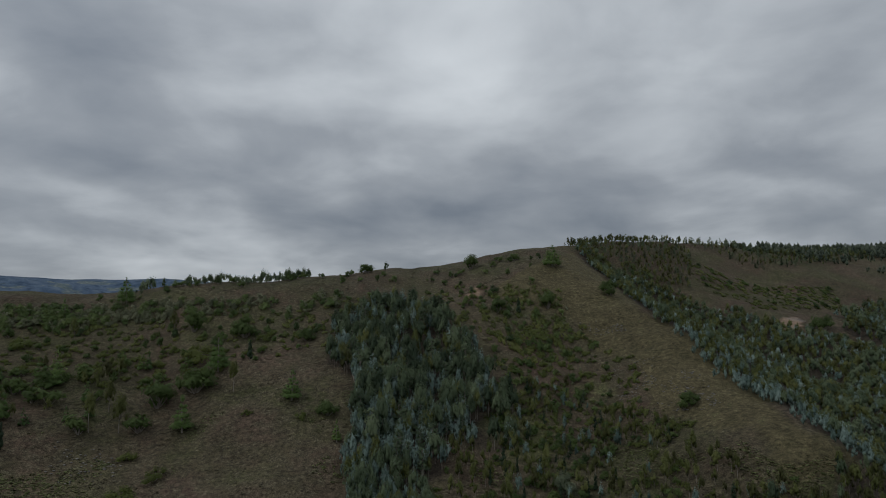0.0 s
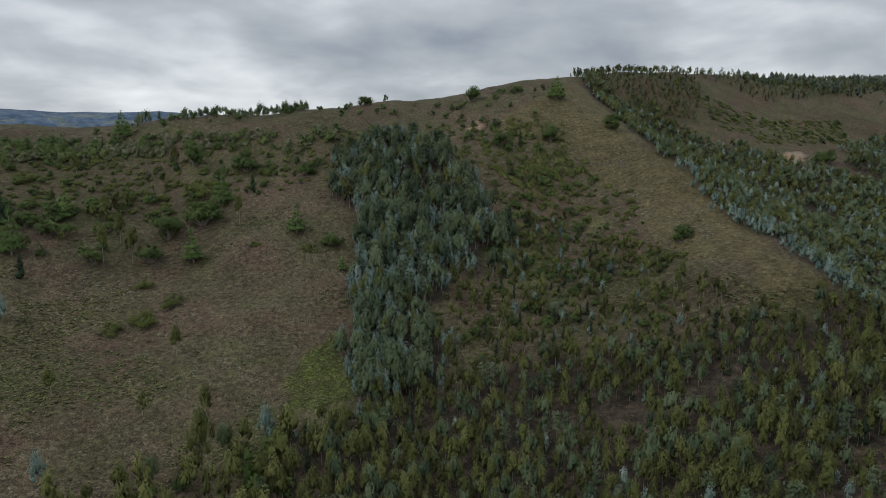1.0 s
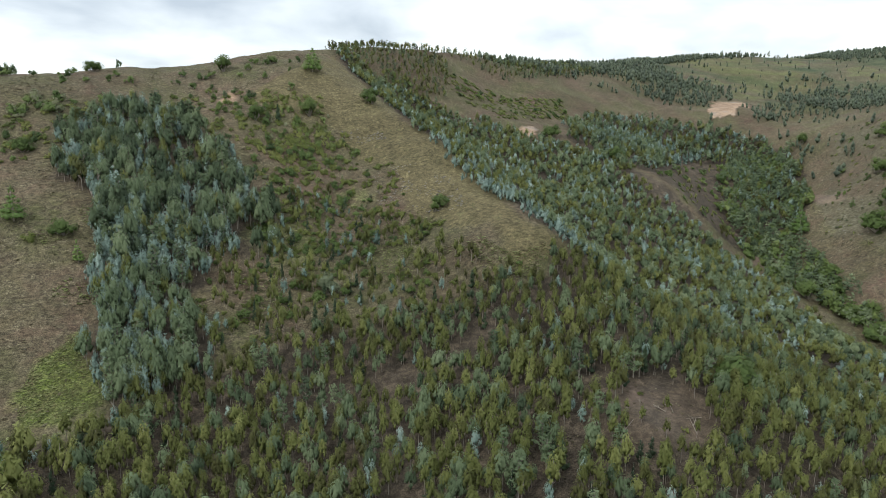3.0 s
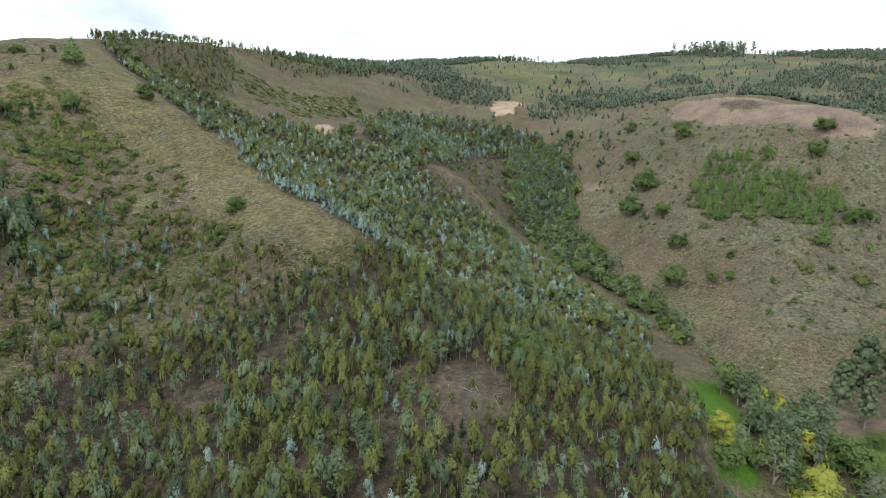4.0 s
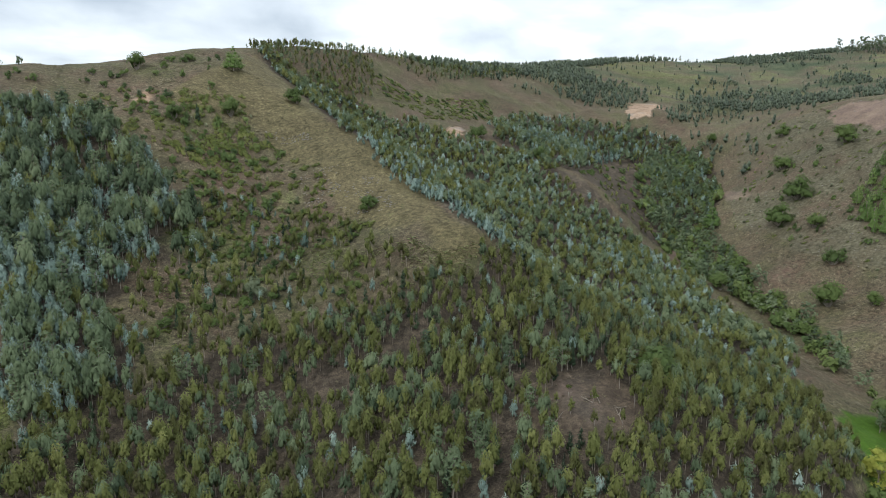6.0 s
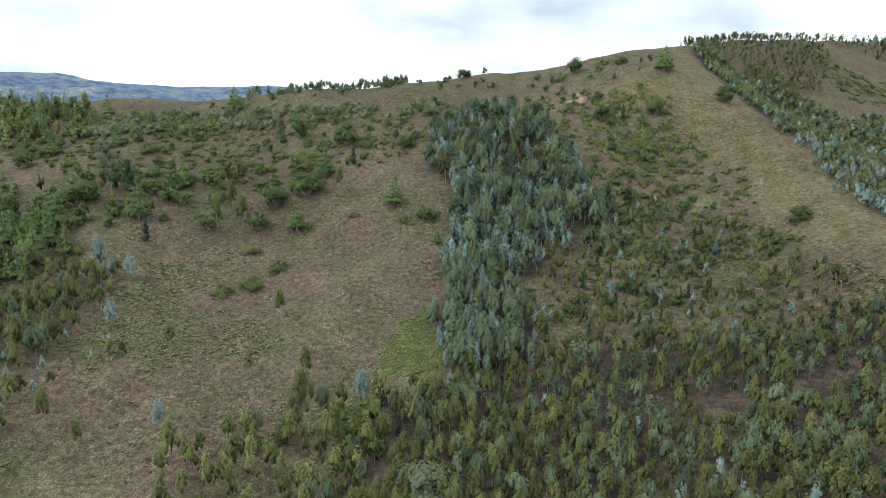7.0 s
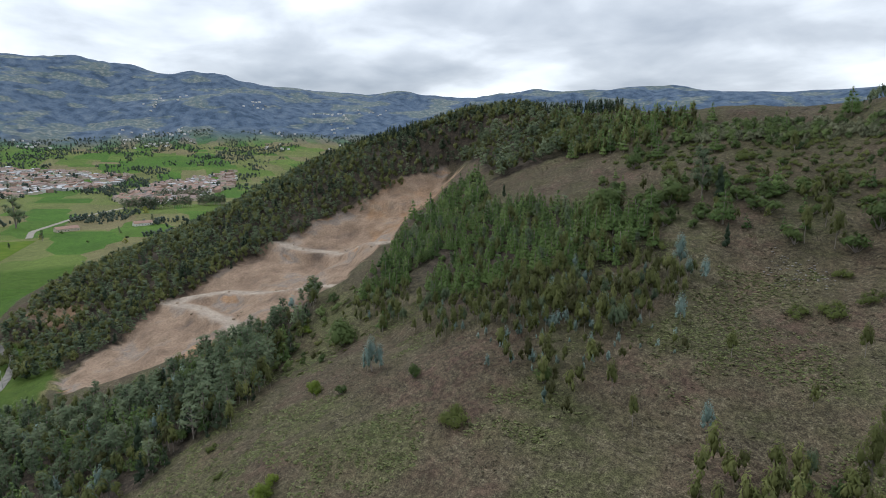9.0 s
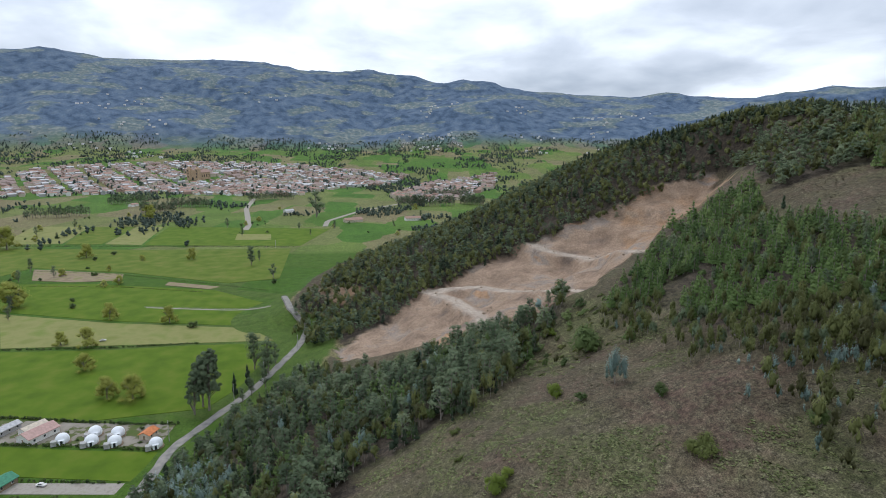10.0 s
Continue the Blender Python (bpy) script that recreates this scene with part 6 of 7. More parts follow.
def lane(name, line, width, mat, label, lift=0.25):
    """A ribbon that follows the ground, with a shallow edge."""
    pts = []
    for a, c in zip(line, line[1:]):
        a, c = Vector(a), Vector(c)
        n = max(2, int((c - a).length / 4))
        pts += [a.lerp(c, k / n) for k in range(n)]
    pts.append(Vector(line[-1]))
    for _ in range(6):
        pts = [pts[0]] + [(pts[i - 1] + pts[i] * 2 + pts[i + 1]) / 4 for i in range(1, len(pts) - 1)] + [pts[-1]]
    bm = bmesh.new()
    rows = []
    for i, p in enumerate(pts):
        d = (pts[min(i + 1, len(pts) - 1)] - pts[max(i - 1, 0)]).normalized()
        s = Vector((-d.y, d.x))
        zc = float(ground_z(p.x, p.y)[0])
        z = max(zc, *[float(ground_z(p.x + s.x * k, p.y + s.y * k)[0]) for k in (-width / 2, width / 2)]) + lift
        wob = width * (0.5 + 0.06 * math.sin(i * 1.7))
        rows.append([bm.verts.new((p.x + s.x * k * wob, p.y + s.y * k * wob, z - dz)) for k, dz in ((-1.25, 1.2), (-1, 0), (0, -0.06), (1, 0), (1.25, 1.2))])
    for a, c in zip(rows, rows[1:]):
        for k in range(4):
            bm.faces.new((a[k], a[k + 1], c[k + 1], c[k]))
    me = bpy.data.meshes.new(name)
    bm.to_mesh(me)
    bm.free()
    me.materials.append(mat)
    return tagged(new(name, me), label, "road", kind="structure")


lane("road", [(-200, -104), (-236, -93), (-253, -92), (-273, -92), (-288, -85), (-306, -79), (-330, -68), (-367, -58), (-408, -49), (-445, -46), (-470, -62), (-540, -76)], 4.4, TARMAC, "pale worn road along the foot of the hill")
lane("track", [(-960, -188), (-1009, -192), (-1120, -214), (-1253, -241), (-1461, -262)], 9.0, GRAVEL, "pale gravel track across the valley fields")
lane("track", [(-1300, 60), (-1180, -20), (-1050, -70), (-985, -70)], 8.0, GRAVEL, "pale gravel track across the valley fields")
lane("field_path", [(-505, -82), (-507, -118), (-523, -186)], 2.4, GRAVEL, "pale footpath across a pasture")


def hedge(line, h, spacing, kind, label, seed):
    rs = rnd(seed)
    xs, ys = [], []
    for (x0, y0), (x1, y1) in zip(line, line[1:]):
        n = max(2, int(math.hypot(x1 - x0, y1 - y0) / spacing))
        t = np.arange(n) / n
        xs.append(x0 + (x1 - x0) * t)
        ys.append(y0 + (y1 - y0) * t)
    x, y = np.concatenate(xs), np.concatenate(ys)
    x, y = x + rs.normal(0, 0.25, len(x)), y + rs.normal(0, 0.25, len(x))
    ok = rs.uniform(0, 1, len(x)) > 0.08
    thicket("hedge", label, "hedge", kind, x[ok], y[ok], h * rs.uniform(0.7, 1.25, ok.sum()), rs, 90)


DARK_HEDGE = "dark clipped hedge between pastures"
hedge([(-425, -246), (-421, -173), (-424, -118)], 1.5, 1.5, "bush", DARK_HEDGE, 81)
hedge([(-316, -194), (-316, -180), (-307, -146), (-301, -117), (-299, -95)], 1.8, 1.3, "bush", DARK_HEDGE, 82)
hedge([(-288, -180), (-282, -140), (-273, -99)], 1.7, 1.3, "bush", DARK_HEDGE, 83)
hedge([(-853, -477), (-825, -258), (-800, -95)], 2.0, 3.0, "bush", DARK_HEDGE, 84)
hedge([(-691, -373), (-657, -255), (-595, -137), (-568, -91)], 1.3, 3.0, "bush", "rough grassy bank between pastures", 85)
hedge([(-256, -160), (-252, -140), (-246, -103)], 1.6, 1.6, "bush", DARK_HEDGE, 86)
hedge([(-237, -150), (-236, -130), (-234, -108)], 3.0, 5.0, "bush", "row of round shrubs beside a farm yard", 87)
hedge([(-620, -350), (-600, -230), (-570, -150)], 1.2, 4.0, "mat", "rough grassy bank between pastures", 88)
hedge([(182, 20), (166, 38), (156, 44)], 3.5, 2.6, "bush", "thick dark hedge along a pasture", 89)
hedge([(208, 12), (197, 14), (186, 20)], 3.0, 2.6, "bush", "thick dark hedge along a pasture", 90)
hedge([(226, 22), (214, 32), (206, 30)], 5.0, 3.5, "bush", "thick dark hedge along a pasture", 91)
hedge([(288, 3), (276, 20), (272, 38)], 3.5, 3.5, "bush", "thick dark hedge along a pasture", 92)


# ---------------------------------------------------------------- buildings
def paint_mat(name, colour, rough=0.7, vary=0.15, size=1.2):
    return plain_material(name, colour, rough, vary, size)


WHITE = paint_mat("white_plaster", (0.72, 0.70, 0.66))
CANVAS = paint_mat("white_canvas", (0.80, 0.81, 0.82), 0.55, 0.05)
CREAM = paint_mat("cream_plaster", (0.55, 0.48, 0.38))
BRICKY = paint_mat("brick_wall", (0.36, 0.25, 0.20))
GREY = paint_mat("grey_render", (0.38, 0.37, 0.36))
TILE = paint_mat("terracotta_roof", (0.34, 0.22, 0.17), 0.8, 0.3)
ORANGE = paint_mat("orange_roof", (0.55, 0.20, 0.08), 0.8, 0.2)
PINK = paint_mat("faded_red_roof", (0.46, 0.30, 0.26), 0.7, 0.15)
SLATE = paint_mat("grey_sheet_roof", (0.46, 0.45, 0.45), 0.6, 0.2)
BROWN = paint_mat("old_tile_roof", (0.29, 0.22, 0.19), 0.85, 0.3)
GREEN_SHEET = paint_mat("green_sheet_roof", (0.06, 0.22, 0.13), 0.6, 0.2)
TIMBER = paint_mat("weathered_timber", (0.24, 0.18, 0.12), 0.85, 0.3)
STONE = paint_mat("tan_church_stone", (0.44, 0.31, 0.20), 0.85, 0.2, 4.0)
STEEL = paint_mat("galvanised_steel", (0.5, 0.5, 0.5), 0.4, 0.1)
PANE = paint_mat("dark_glass", (0.03, 0.035, 0.04), 0.1, 0.1)
TYRE = paint_mat("tyre_rubber", (0.02, 0.02, 0.02), 0.8, 0.1)
CONCRETE = paint_mat("concrete", (0.40, 0.39, 0.37), 0.85, 0.2)


def part(name, bm, mat, parent, label=""):
    me = bpy.data.meshes.new(name)
    bm.to_mesh(me)
    bm.free()
    me.materials.append(mat)
    ob = new(name, me)
    ob.parent = parent
    if label:
        tagged(ob, label)
    return ob


def block(x0, x1, y0, y1, z0, z1, soft=0.0):
    bm = bmesh.new()
    bmesh.ops.create_cube(bm, size=1.0, matrix=Matrix.Translation(((x0 + x1) / 2, (y0 + y1) / 2, (z0 + z1) / 2)) @ Matrix.Diagonal((x1 - x0, y1 - y0, z1 - z0, 1)))
    if soft:
        bmesh.ops.bevel(bm, geom=list(bm.edges), offset=soft, segments=2, affect="EDGES")
    return bm


def prism(outline, z0, z1):
    bm = bmesh.new()
    a, c = [bm.verts.new((x, y, z0)) for x, y in outline], [bm.verts.new((x, y, z1)) for x, y in outline]
    bm.faces.new(a[::-1])
    bm.faces.new(c)
    for i in range(len(a)):
        j = (i + 1) % len(a)
        bm.faces.new((a[i], a[j], c[j], c[i]))
    return bm


def gable(w, d, z, rise, over=0.5, thick=0.25):
    """A two-sided roof along y, with thickness and overhang."""
    bm = bmesh.new()
    hw, hd = w / 2 + over, d / 2 + over
    drop = over * rise / (w / 2)
    prof = [(-hw, z - drop), (0, z + rise), (hw, z - drop), (hw, z - drop + thick), (0, z + rise + thick), (-hw, z - drop + thick)]
    a, c = [bm.verts.new((x, -hd, q)) for x, q in prof], [bm.verts.new((x, hd, q)) for x, q in prof]
    for i in range(6):
        j = (i + 1) % 6
        bm.faces.new((a[i], a[j], c[j], c[i]))
    for s in (a, c[::-1]):
        bm.faces.new((s[0], s[1], s[4], s[5]))
        bm.faces.new((s[1], s[2], s[3], s[4]))
    bmesh.ops.recalc_face_normals(bm, faces=bm.faces)
    return bm


def gabled_walls(w, d, z, rise):
    bm = bmesh.new()
    prof = [(-w / 2, -0.6), (w / 2, -0.6), (w / 2, z), (0, z + rise), (-w / 2, z)]
    a, c = [bm.verts.new((x, -d / 2, q)) for x, q in prof], [bm.verts.new((x, d / 2, q)) for x, q in prof]
    bm.faces.new(a)
    bm.faces.new(c[::-1])
    for i in range(5):
        j = (i + 1) % 5
        bm.faces.new((a[i], c[i], c[j], a[j]))
    bmesh.ops.recalc_face_normals(bm, faces=bm.faces)
    return bm


def house(x, y, w, d, h, turn, wall, roof, label, windows=True, rise=None, group=""):
    root = tagged(new("house"), label, "house", group)
    root.matrix_world = pose(x, y, float(ground_z(x, y)[0]) + 0.1, 0, 0, turn)
    rise = rise or w * 0.22
    part("wall", gabled_walls(w, d, h, rise), wall, root)
    part("roof", gable(w, d, h, rise), roof, root)
    if windows:
        for side in (-1, 1):
            for k in range(max(2, int(d / 4))):
                yy = -d / 2 + (k + 0.5) * d / max(2, int(d / 4))
                win = part("window", block(side * w / 2 - 0.06, side * w / 2 + 0.06, yy - 0.6, yy + 0.6, 1.0, 2.2), WHITE, root)
                part("pane", block(side * w / 2 - 0.08, side * w / 2 + 0.08, yy - 0.5, yy + 0.5, 1.1, 2.1), PANE, win)
        part("door", block(-0.5, 0.5, -d / 2 - 0.08, -d / 2 + 0.05, 0, 2.1), TIMBER, root)
    return root


house(-293, -158, 9, 15, 3.0, 62, WHITE, PINK, "long white house with faded red sheet roof", group="")
house(-299, -163, 6, 11, 2.8, 62, WHITE, CREAM, "white outbuilding with pale roof beside a house")
house(-287, -106, 5.2, 7, 2.6, 74, CREAM, ORANGE, "small cream house with orange tile roof")
house(-300, -176, 5, 12, 2.6, 66, GREY, SLATE, "long grey shed with sheet metal roof")
house(-249, -151, 7, 10, 2.6, 70, TIMBER, GREEN_SHEET, "open farm shed with green sheet roof")
house(-1035, -27, 14, 30, 4.0, 20, CREAM, TILE, "farmhouse with terracotta roof near a gravel track")
house(-1043, 73, 13, 26, 4.0, 10, WHITE, TILE, "farmhouse with terracotta roof near a gravel track")
house(-1180, -150, 10, 18, 4.0, 40, WHITE, SLATE, "white farm building with grey roof among fields")
house(-1330, -480, 10, 20, 4.0, 70, WHITE, TILE, "white farm building with terracotta roof among fields")


def dome_tent(x, y, r, turn):
    root = tagged(new("dome_tent"), "white canvas dome tent with a small entrance porch", "tent", "domes of the camp")
    root.matrix_world = pose(x, y, float(ground_z(x, y)[0]) + 0.2, 0, 0, turn)
    part("deck", prism([(1.18 * r * math.cos(k * math.pi / 6), 1.18 * r * math.sin(k * math.pi / 6)) for k in range(12)], -0.2, 0.35), TIMBER, root)
    bm = bmesh.new()
    bmesh.ops.create_icosphere(bm, subdivisions=3, radius=r, matrix=Matrix.Translation((0, 0, 0.38 * r + 0.35)))
    bmesh.ops.bisect_plane(bm, geom=list(bm.verts) + list(bm.edges) + list(bm.faces), plane_co=(0, 0, 0.34), plane_no=(0, 0, -1), clear_outer=True)
    part("dome", bm, CANVAS, root)
    porch = part("porch", block(r * 0.62, r * 1.25, -r * 0.42, r * 0.42, 0.35, 2.5, 0.08), CANVAS, root)
    part("door", block(r * 1.24, r * 1.28, -0.5, 0.5, 0.35, 2.3), PANE, porch)
    part("annexe", block(r * 0.35, r * 1.25, -r * 1.45, -r * 0.62, 0.1, 2.4, 0.06), CONCRETE, root, "grey box-shaped annexe")


for x, y in ((-286, -144), (-283, -130), (-281, -119), (-292, -132), (-290, -121), (-276.5, -99.5)):
    dome_tent(x, y, 3.05, 18)


def car(x, y, turn):
    root = tagged(new("car"), "small white car parked in a farm yard", "car")
    root.matrix_world = pose(x, y, float(ground_z(x, y)[0]) + 0.2, 0, 0, turn)
    part("body", block(-2.1, 2.1, -0.85, 0.85, 0.35, 0.95, 0.16), WHITE, root)
    bm = block(-1.15, 1.0, -0.76, 0.76, 0.93, 1.45, 0.14)
    for v in bm.verts:
        if v.co.z > 1.2:
            v.co.x *= 0.78
    part("cabin", bm, WHITE, root)
    for s in (-1, 1):
        part("window", block(-0.85, 0.75, s * 0.75 - 0.03, s * 0.75 + 0.03, 1.02, 1.34), PANE, root)
    for a in (-1.3, 1.3):
        for s in (-1, 1):
            bm = bmesh.new()
            bmesh.ops.create_cone(bm, cap_ends=True, segments=16, radius1=0.33, radius2=0.33, depth=0.22, matrix=pose(a, s * 0.78, 0.33, 90))
            wheel = part("wheel", bm, TYRE, root)
            bm = bmesh.new()
            bmesh.ops.create_cone(bm, cap_ends=True, segments=12, radius1=0.19, radius2=0.19, depth=0.25, matrix=pose(a, s * 0.78, 0.33, 90))
            part("rim", bm, STEEL, wheel)


car(-248, -135, 80)
car(-437, -186, 100)


def utility_pole(x, y, h, turn=0):
    root = tagged(new("utility_pole"), "grey concrete utility pole with a crossarm", "pole")
    root.matrix_world = pose(x, y, float(ground_z(x, y)[0]), 0, 0, turn)
    bm = bmesh.new()
    bmesh.ops.create_cone(bm, cap_ends=True, segments=10, radius1=0.18, radius2=0.1, depth=h + 0.5, matrix=Matrix.Translation((0, 0, h / 2 - 0.25)))
    part("pole", bm, CONCRETE, root)
    part("crossarm", block(-1.1, 1.1, -0.06, 0.06, h - 0.9, h - 0.75), STEEL, root)
    for k in (-1, -0.35, 0.35, 1):
        part("insulator", block(k - 0.05, k + 0.05, -0.05, 0.05, h - 0.75, h - 0.55), CANVAS, root)


for x, y in ((-281, -95), (-322, -74), (-352, -63), (-400, -49), (-800, -120), (-1120, -90)):
    utility_pole(x, y, 10.5, 20)


PALE_TIMBER = paint_mat("bleached_timber", (0.32, 0.30, 0.26), 0.85, 0.25)


def fence(line, spacing, label, mat=TIMBER):
    root = tagged(new("fence"), label, "fence")
    prev = None
    for (x0, y0), (x1, y1) in zip(line, line[1:]):
        n = max(1, int(math.hypot(x1 - x0, y1 - y0) / spacing))
        for k in range(n + 1):
            x, y = x0 + (x1 - x0) * k / n, y0 + (y1 - y0) * k / n
            z = float(ground_z(x, y)[0])
            part("post", block(x - 0.09, x + 0.09, y - 0.09, y + 0.09, z - 0.3, z + 1.35), mat, root)
            if prev and math.hypot(x - prev[0], y - prev[1]) > 0.5:
                for up in (0.55, 1.1):
                    v, f = tube([(prev[0], prev[1], prev[2] + up), (x, y, z + up)], (0.06, 0.06), 4)
                    bm = bmesh.new()
                    vs = [bm.verts.new(q) for q in v]
                    for q in f:
                        bm.faces.new([vs[i] for i in q])
                    part("rail", bm, mat, root)
            prev = (x, y, z)


fence([(180, 4), (183, 0), (184, -6), (187, -11), (190, -17), (194, -30)], 2.0, "pale weathered post and rail fence across a pasture", PALE_TIMBER)
fence([(-505, -84), (-509, -120), (-524, -188)], 7.0, "pale timber fence across a pasture", PALE_TIMBER)


# ---------------------------------------------------------------- the town
def town():
    rs = random.Random(9)
    walls, roofs = (WHITE, CREAM, BRICKY, GREY, CREAM), (BROWN, TILE, BROWN, SLATE, BROWN, TILE)
    protos = []
    for k in range(12):
        w, d, h = rs.uniform(9, 14), rs.uniform(12, 22), rs.uniform(4.0, 8.0)
        root = tagged(new("house"), "low town house with tiled roof in a dense block", "house", "houses of the town")
        part("wall", gabled_walls(w, d, h, w * 0.2), walls[k % 5], root)
        part("roof", gable(w, d, h, w * 0.2), roofs[k % 6], root)
        protos.append(root)
    spots = []
    for name, along in (("town_0", 0.55), ("town_1", 0.5)):
        px, py = np.array(LAND[name], float).T
        c, s = math.cos(along), math.sin(along)
        for i in range(-75, 75):
            for j in range(-75, 75):
                if i % 7 == 0 or j % 5 == 0:
                    continue
                u, v = i * 15.5 + rs.uniform(-3, 3), j * 18.0 + rs.uniform(-3, 3)
                x, y = px.mean() + u * c - v * s, py.mean() + u * s + v * c
                if inside(np.array([x]), np.array([y]), name)[0] and rs.random() < 0.86 and math.hypot(x + 1980, y + 512) > 62:
                    spots.append((x, y, math.degrees(along) + rs.choice((0, 90)) + rs.uniform(-9, 9)))
    spots.sort(key=lambda q: math.hypot(q[0], q[1]))
    for k, (x, y, a) in enumerate(spots[:288]):
        m = pose(x, y, float(ground_z(x, y)[0]), 0, 0, a)
        if k < 12:
            protos[k].matrix_world = m
        else:
            copy_thing(protos[k % 12], m)
    # the houses further back
    for w_mat, r_mat, part_of in ((WHITE, TILE, 0), (CREAM, BROWN, 1), (GREY, SLATE, 2), (BRICKY, BROWN, 3)):
        v_all, w_f, r_f = [], [], []
        bm = bmesh.new()
        for k, (x, y, a) in enumerate(spots[288:]):
            if k % 4 != part_of:
                continue
            w, d, h = rs.uniform(9, 14), rs.uniform(12, 22), rs.uniform(4, 8)
            z = float(ground_z(x, y)[0])
            m = pose(x, y, z, 0, 0, a)
            for src, idx in ((gabled_walls(w, d, h, w * 0.2), 0), (gable(w, d, h, w * 0.2), 1)):
                src.transform(m)
                o = len(v_all)
                src.verts.index_update()
                v_all += [tuple(q.co) for q in src.verts]
                (w_f if idx == 0 else r_f).extend([tuple(q.index + o for q in f.verts) for f in src.faces])
                src.free()
        bm.free()
        me = bpy.data.meshes.new("town_blocks")
        me.from_pydata(v_all, [], w_f + r_f)
        me.materials.append(w_mat)
        me.materials.append(r_mat)
        me.polygons.foreach_set("material_index", np.array([0] * len(w_f) + [1] * len(r_f), np.int32))
        tagged(new("town_blocks", me), "close-set low houses in the back of the town", "houses", kind="stuff")


town()


def hamlets():
    """White farmhouses scattered in clusters over the foot of the mountains."""
    rs = random.Random(19)
    v_all, w_f, r_f = [], [], []
    for _ in range(26):
        a0, d0 = radians(rs.uniform(-116, -58)), rs.uniform(2750, 3750)
        for _ in range(rs.randrange(4, 11)):
            a, d = a0 + radians(rs.gauss(0, 0.9)), d0 + rs.gauss(0, 60)
            x, y = d * math.sin(a), d * math.cos(a)
            w, dp, h = rs.uniform(6, 9), rs.uniform(8, 14), rs.uniform(3.5, 6)
            m = pose(x, y, float(ground_z(x, y)[0]), 0, 0, rs.uniform(0, 180))
            for src, faces in ((gabled_walls(w, dp, h, w * 0.2), w_f), (gable(w, dp, h, w * 0.2), r_f)):
                src.transform(m)
                src.verts.index_update()
                o = len(v_all)
                v_all += [tuple(q.co) for q in src.verts]
                faces.extend([tuple(q.index + o for q in f.verts) for f in src.faces])
                src.free()
    me = bpy.data.meshes.new("hamlet")
    me.from_pydata(v_all, [], w_f + r_f)
    me.materials.append(WHITE)
    me.materials.append(SLATE)
    me.polygons.foreach_set("material_index", np.array([0] * len(w_f) + [1] * len(r_f), np.int32))
    tagged(new("hamlet", me), "white farmhouses with grey roofs below the mountains", "houses", kind="stuff")


hamlets()


def church(x, y, turn):
    root = tagged(new("church"), "large tan stone church with two towers above the town", "church")
    root.matrix_world = pose(x, y, float(ground_z(x, y)[0]), 0, 0, turn)
    nave = part("nave", gabled_walls(26, 58, 22, 8), STONE, root)
    part("roof", gable(26, 58, 22, 8, 0.8, 0.6), TILE, root)
    for s in (-1, 1):
        tower = part("tower", block(s * 16 - 6, s * 16 + 6, -33, -21, -1, 34), STONE, root)
        for k in (8, 17, 26):
            part("tower_window", block(s * 16 - 1.6, s * 16 + 1.6, -33.3, -32.8, k, k + 5), PANE, tower)
        bm = bmesh.new()
        bmesh.ops.create_cone(bm, cap_ends=True, segments=8, radius1=6.4, radius2=1.2, depth=7, matrix=Matrix.Translation((s * 16, -27, 37.5)))
        part("tower_cap", bm, STONE, tower)
    part("facade", block(-10.2, 10.2, -31.5, -28.8, -1, 30), STONE, root)
    part("portal", block(-2.6, 2.6, -31.8, -31.3, 0, 8), PANE, root)
    for s in (-1, 1):
        for k in range(5):
            part("nave_window", block(s * 13 - 0.3, s * 13 + 0.3, -18 + k * 10, -15 + k * 10, 8, 16), PANE, nave)


church(-1980, -512, 62)


# ---------------------------------------------------------------- stones and felled stems
LICHEN = plain_material("grey_lichen_stone", (0.20, 0.185, 0.165), 0.9, 0.4, 0.4)
QUARRY = plain_material("tan_quarry_stone", (0.33, 0.25, 0.18), 0.9, 0.35, 0.8)
DEADWOOD = plain_material("bleached_dead_wood", (0.22, 0.19, 0.155), 0.9, 0.3, 0.3)


def stone_shapes(count, seed):
    """Angular lumps of unit size."""
    rs, out = rnd(seed), []
    for _ in range(count):
        bm = bmesh.new()
        bmesh.ops.create_icosphere(bm, subdivisions=1, radius=0.5)
        for v in bm.verts:
            v.co *= rs.uniform(0.7, 1.25)
            v.co.z *= 0.7
        bm.verts.index_update()
        out.append((np.array([tuple(v.co) for v in bm.verts]), np.array([[v.index for v in f.verts] for f in bm.faces])))
        bm.free()
    return out


STONES = stone_shapes(5, 91)


def stony_patch(area, n, low, high, seed, label):
    """A patch of loose stones half sunk in the soil."""
    rs = rnd(seed)
    px, py = np.array(LAND[area], float).T
    x, y = rs.uniform(px.min(), px.max(), n * 3), rs.uniform(py.min(), py.max(), n * 3)
    ok = ragged(x, y, area, 3.0) & (fractal(x, y, 5, 2) > -0.2)
    x, y = x[ok][:n], y[ok][:n]
    z = ground_z(x, y)
    parts = []
    for k in range(len(x)):
        v, f = STONES[k % 5]
        a, size = rs.uniform(0, 6.28), rs.uniform(low, high)
        c, d = math.cos(a), math.sin(a)
        parts.append((np.stack([(v[:, 0] * c - v[:, 1] * d) * size * 1.3 + x[k], (v[:, 0] * d + v[:, 1] * c) * size + y[k], v[:, 2] * size + z[k] + 0.08 * size], 1), f))
    if parts:
        me = bpy.data.meshes.new("stony_patch")
        fill_mesh(me, *join(parts))
        me.materials.append(LICHEN)
        tagged(new("stony_patch", me), label, "stones", kind="stuff")


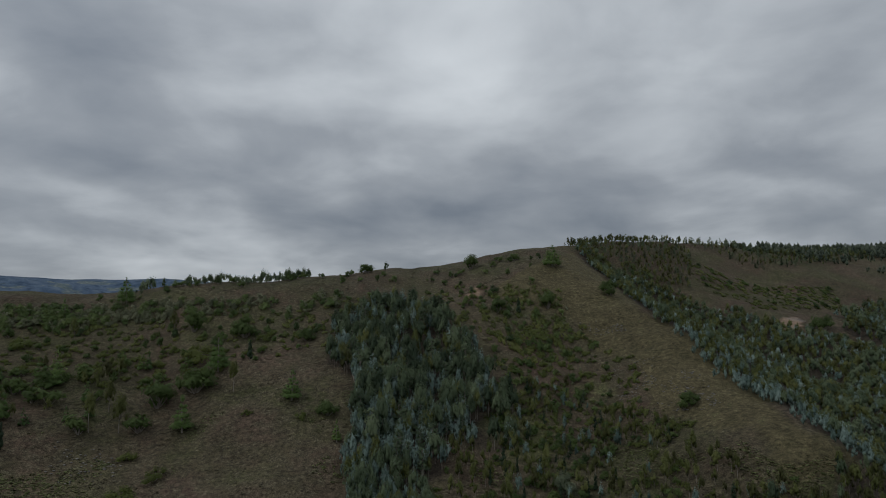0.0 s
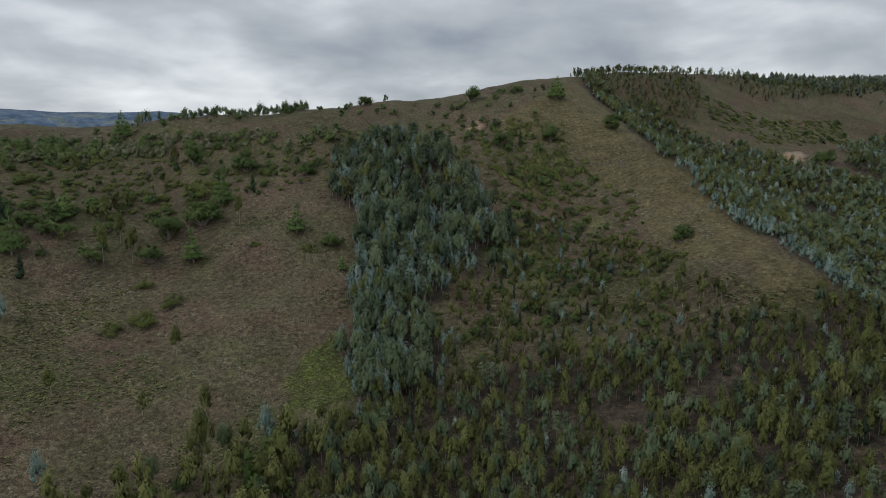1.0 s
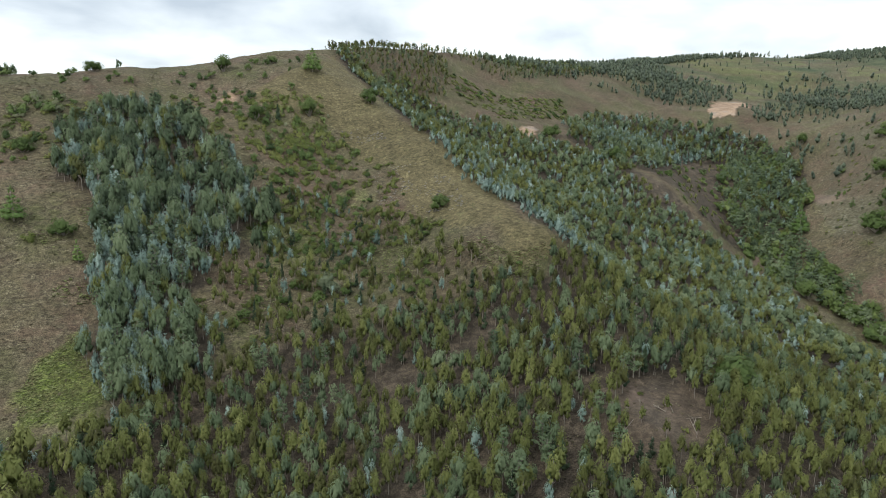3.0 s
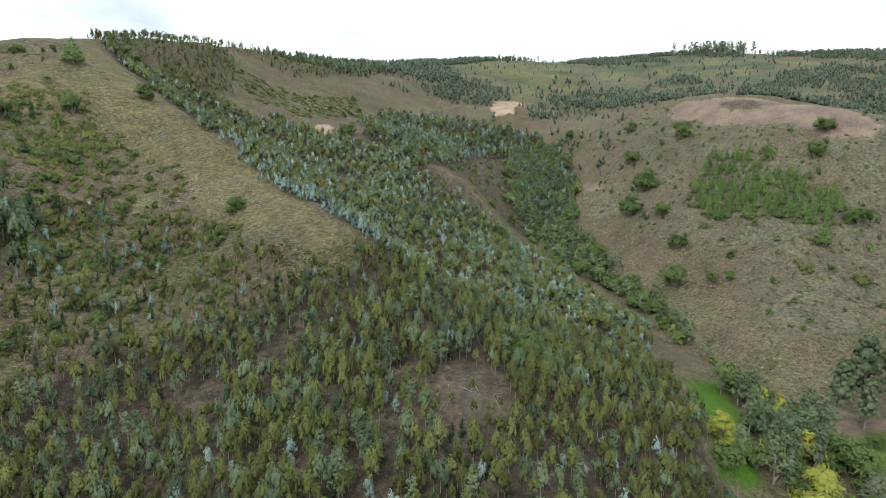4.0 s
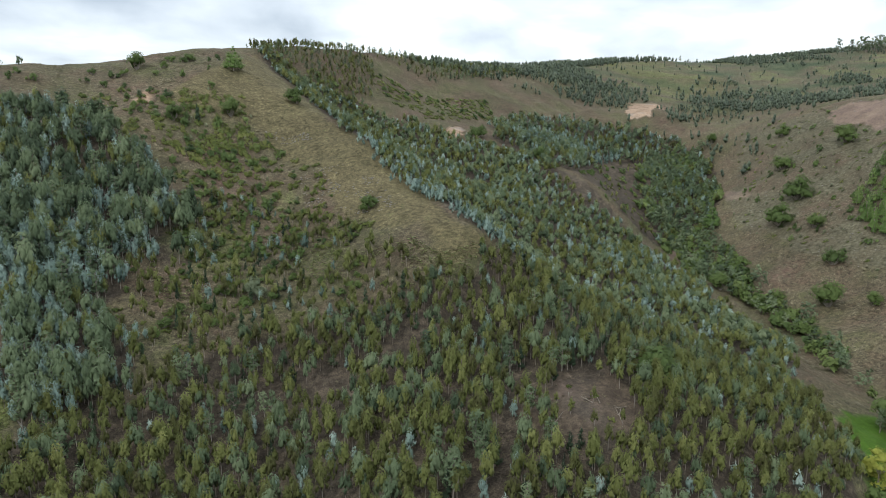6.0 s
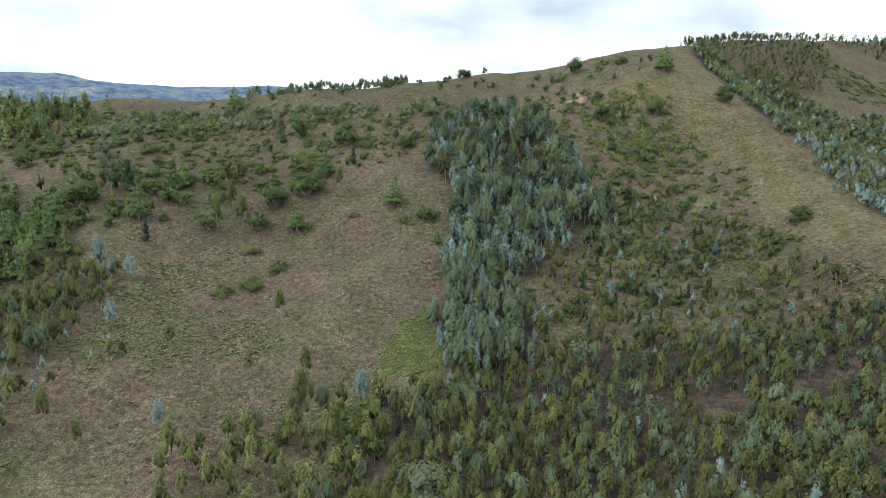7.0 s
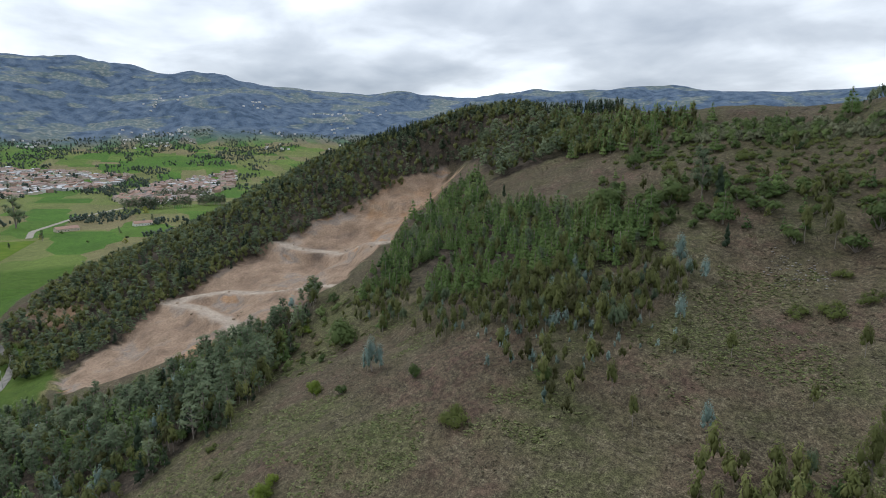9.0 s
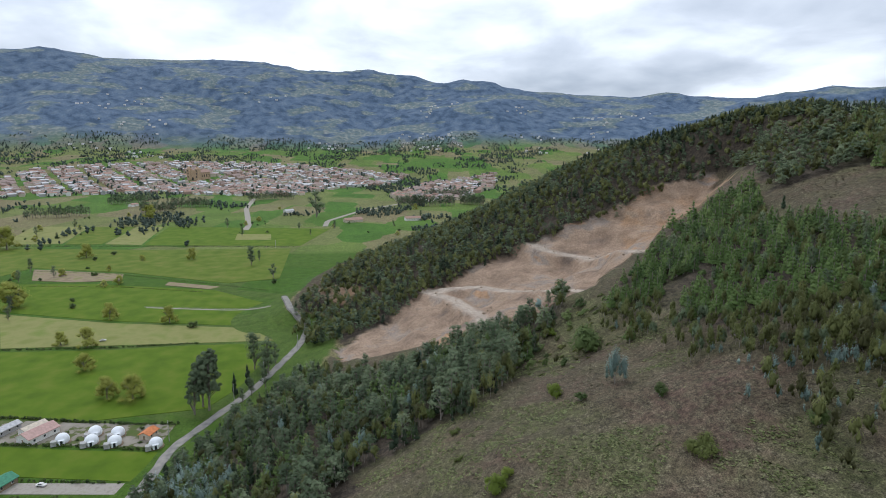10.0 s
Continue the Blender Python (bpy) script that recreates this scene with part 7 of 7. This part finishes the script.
LAND["stones_a"] = [(64, 290), (80, 287), (84, 276), (68, 279)]
LAND["stones_b"] = [(64, 250), (86, 250), (96, 227), (92, 205), (79, 208), (64, 232)]
LAND["stones_c"] = [(-120, 202), (-96, 198), (-88, 182), (-112, 178)]
for area, n, seed in (("stones_a", 110, 92), ("stones_b", 240, 93), ("stones_c", 90, 94)):
    stony_patch(area, n, 0.25, 0.8, seed, "loose grey stones scattered on the brown slope")
stony_patch("knoll", 900, 0.3, 0.95, 95, "loose grey stones on the dry knoll side")


def boulder(x, y, size, variant, turn):
    v, f = STONES[variant]
    me = bpy.data.meshes.new("boulder")
    fill_mesh(me, v * size, f)
    me.materials.append(QUARRY)
    ob = tagged(new("boulder", me), "tan angular boulder on the quarry floor", "rock", "boulders of the pit")
    ob.matrix_world = pose(x, y, float(ground_z(x, y)[0]) + 0.18 * size, 0, 0, turn)


rock_rnd = random.Random(96)
for line_of in PIT_ROADS:
    for x, y in line_of:
        for _ in range(3):
            boulder(x + rock_rnd.uniform(-14, 14), y + rock_rnd.uniform(-9, 9), rock_rnd.uniform(0.8, 2.4), rock_rnd.randrange(5), rock_rnd.uniform(0, 360))


def felled_stem(x, y, length, turn):
    """A thin felled trunk with a few branch stubs, lying on the slope."""
    root = tagged(new("felled_stem"), "bleached felled tree stem lying in the clearing", "log", "felled stems of the clearing")
    c, d = math.cos(radians(turn)), math.sin(radians(turn))
    ends = [(x + c * u, y + d * u, float(ground_z(x + c * u, y + d * u)[0]) + 0.16) for u in (-length / 2, 0, length / 2)]
    for name, (v, f) in [("stem", tube(ends, (0.10, 0.08, 0.04), 6))] + [("branch", tube([ends[1], (ends[1][0] + c * 0.9 - d * k, ends[1][1] + d * 0.9 + c * k, ends[1][2] + 0.25)], (0.05, 0.02), 4)) for k in (-0.9, 0.8)]:
        ob = new(name, mesh_of(name, v, f, DEADWOOD))
        ob.parent = root


for _ in range(9):
    felled_stem(rock_rnd.uniform(78, 98), rock_rnd.uniform(87, 104), rock_rnd.uniform(2.5, 5.5), rock_rnd.uniform(0, 180))
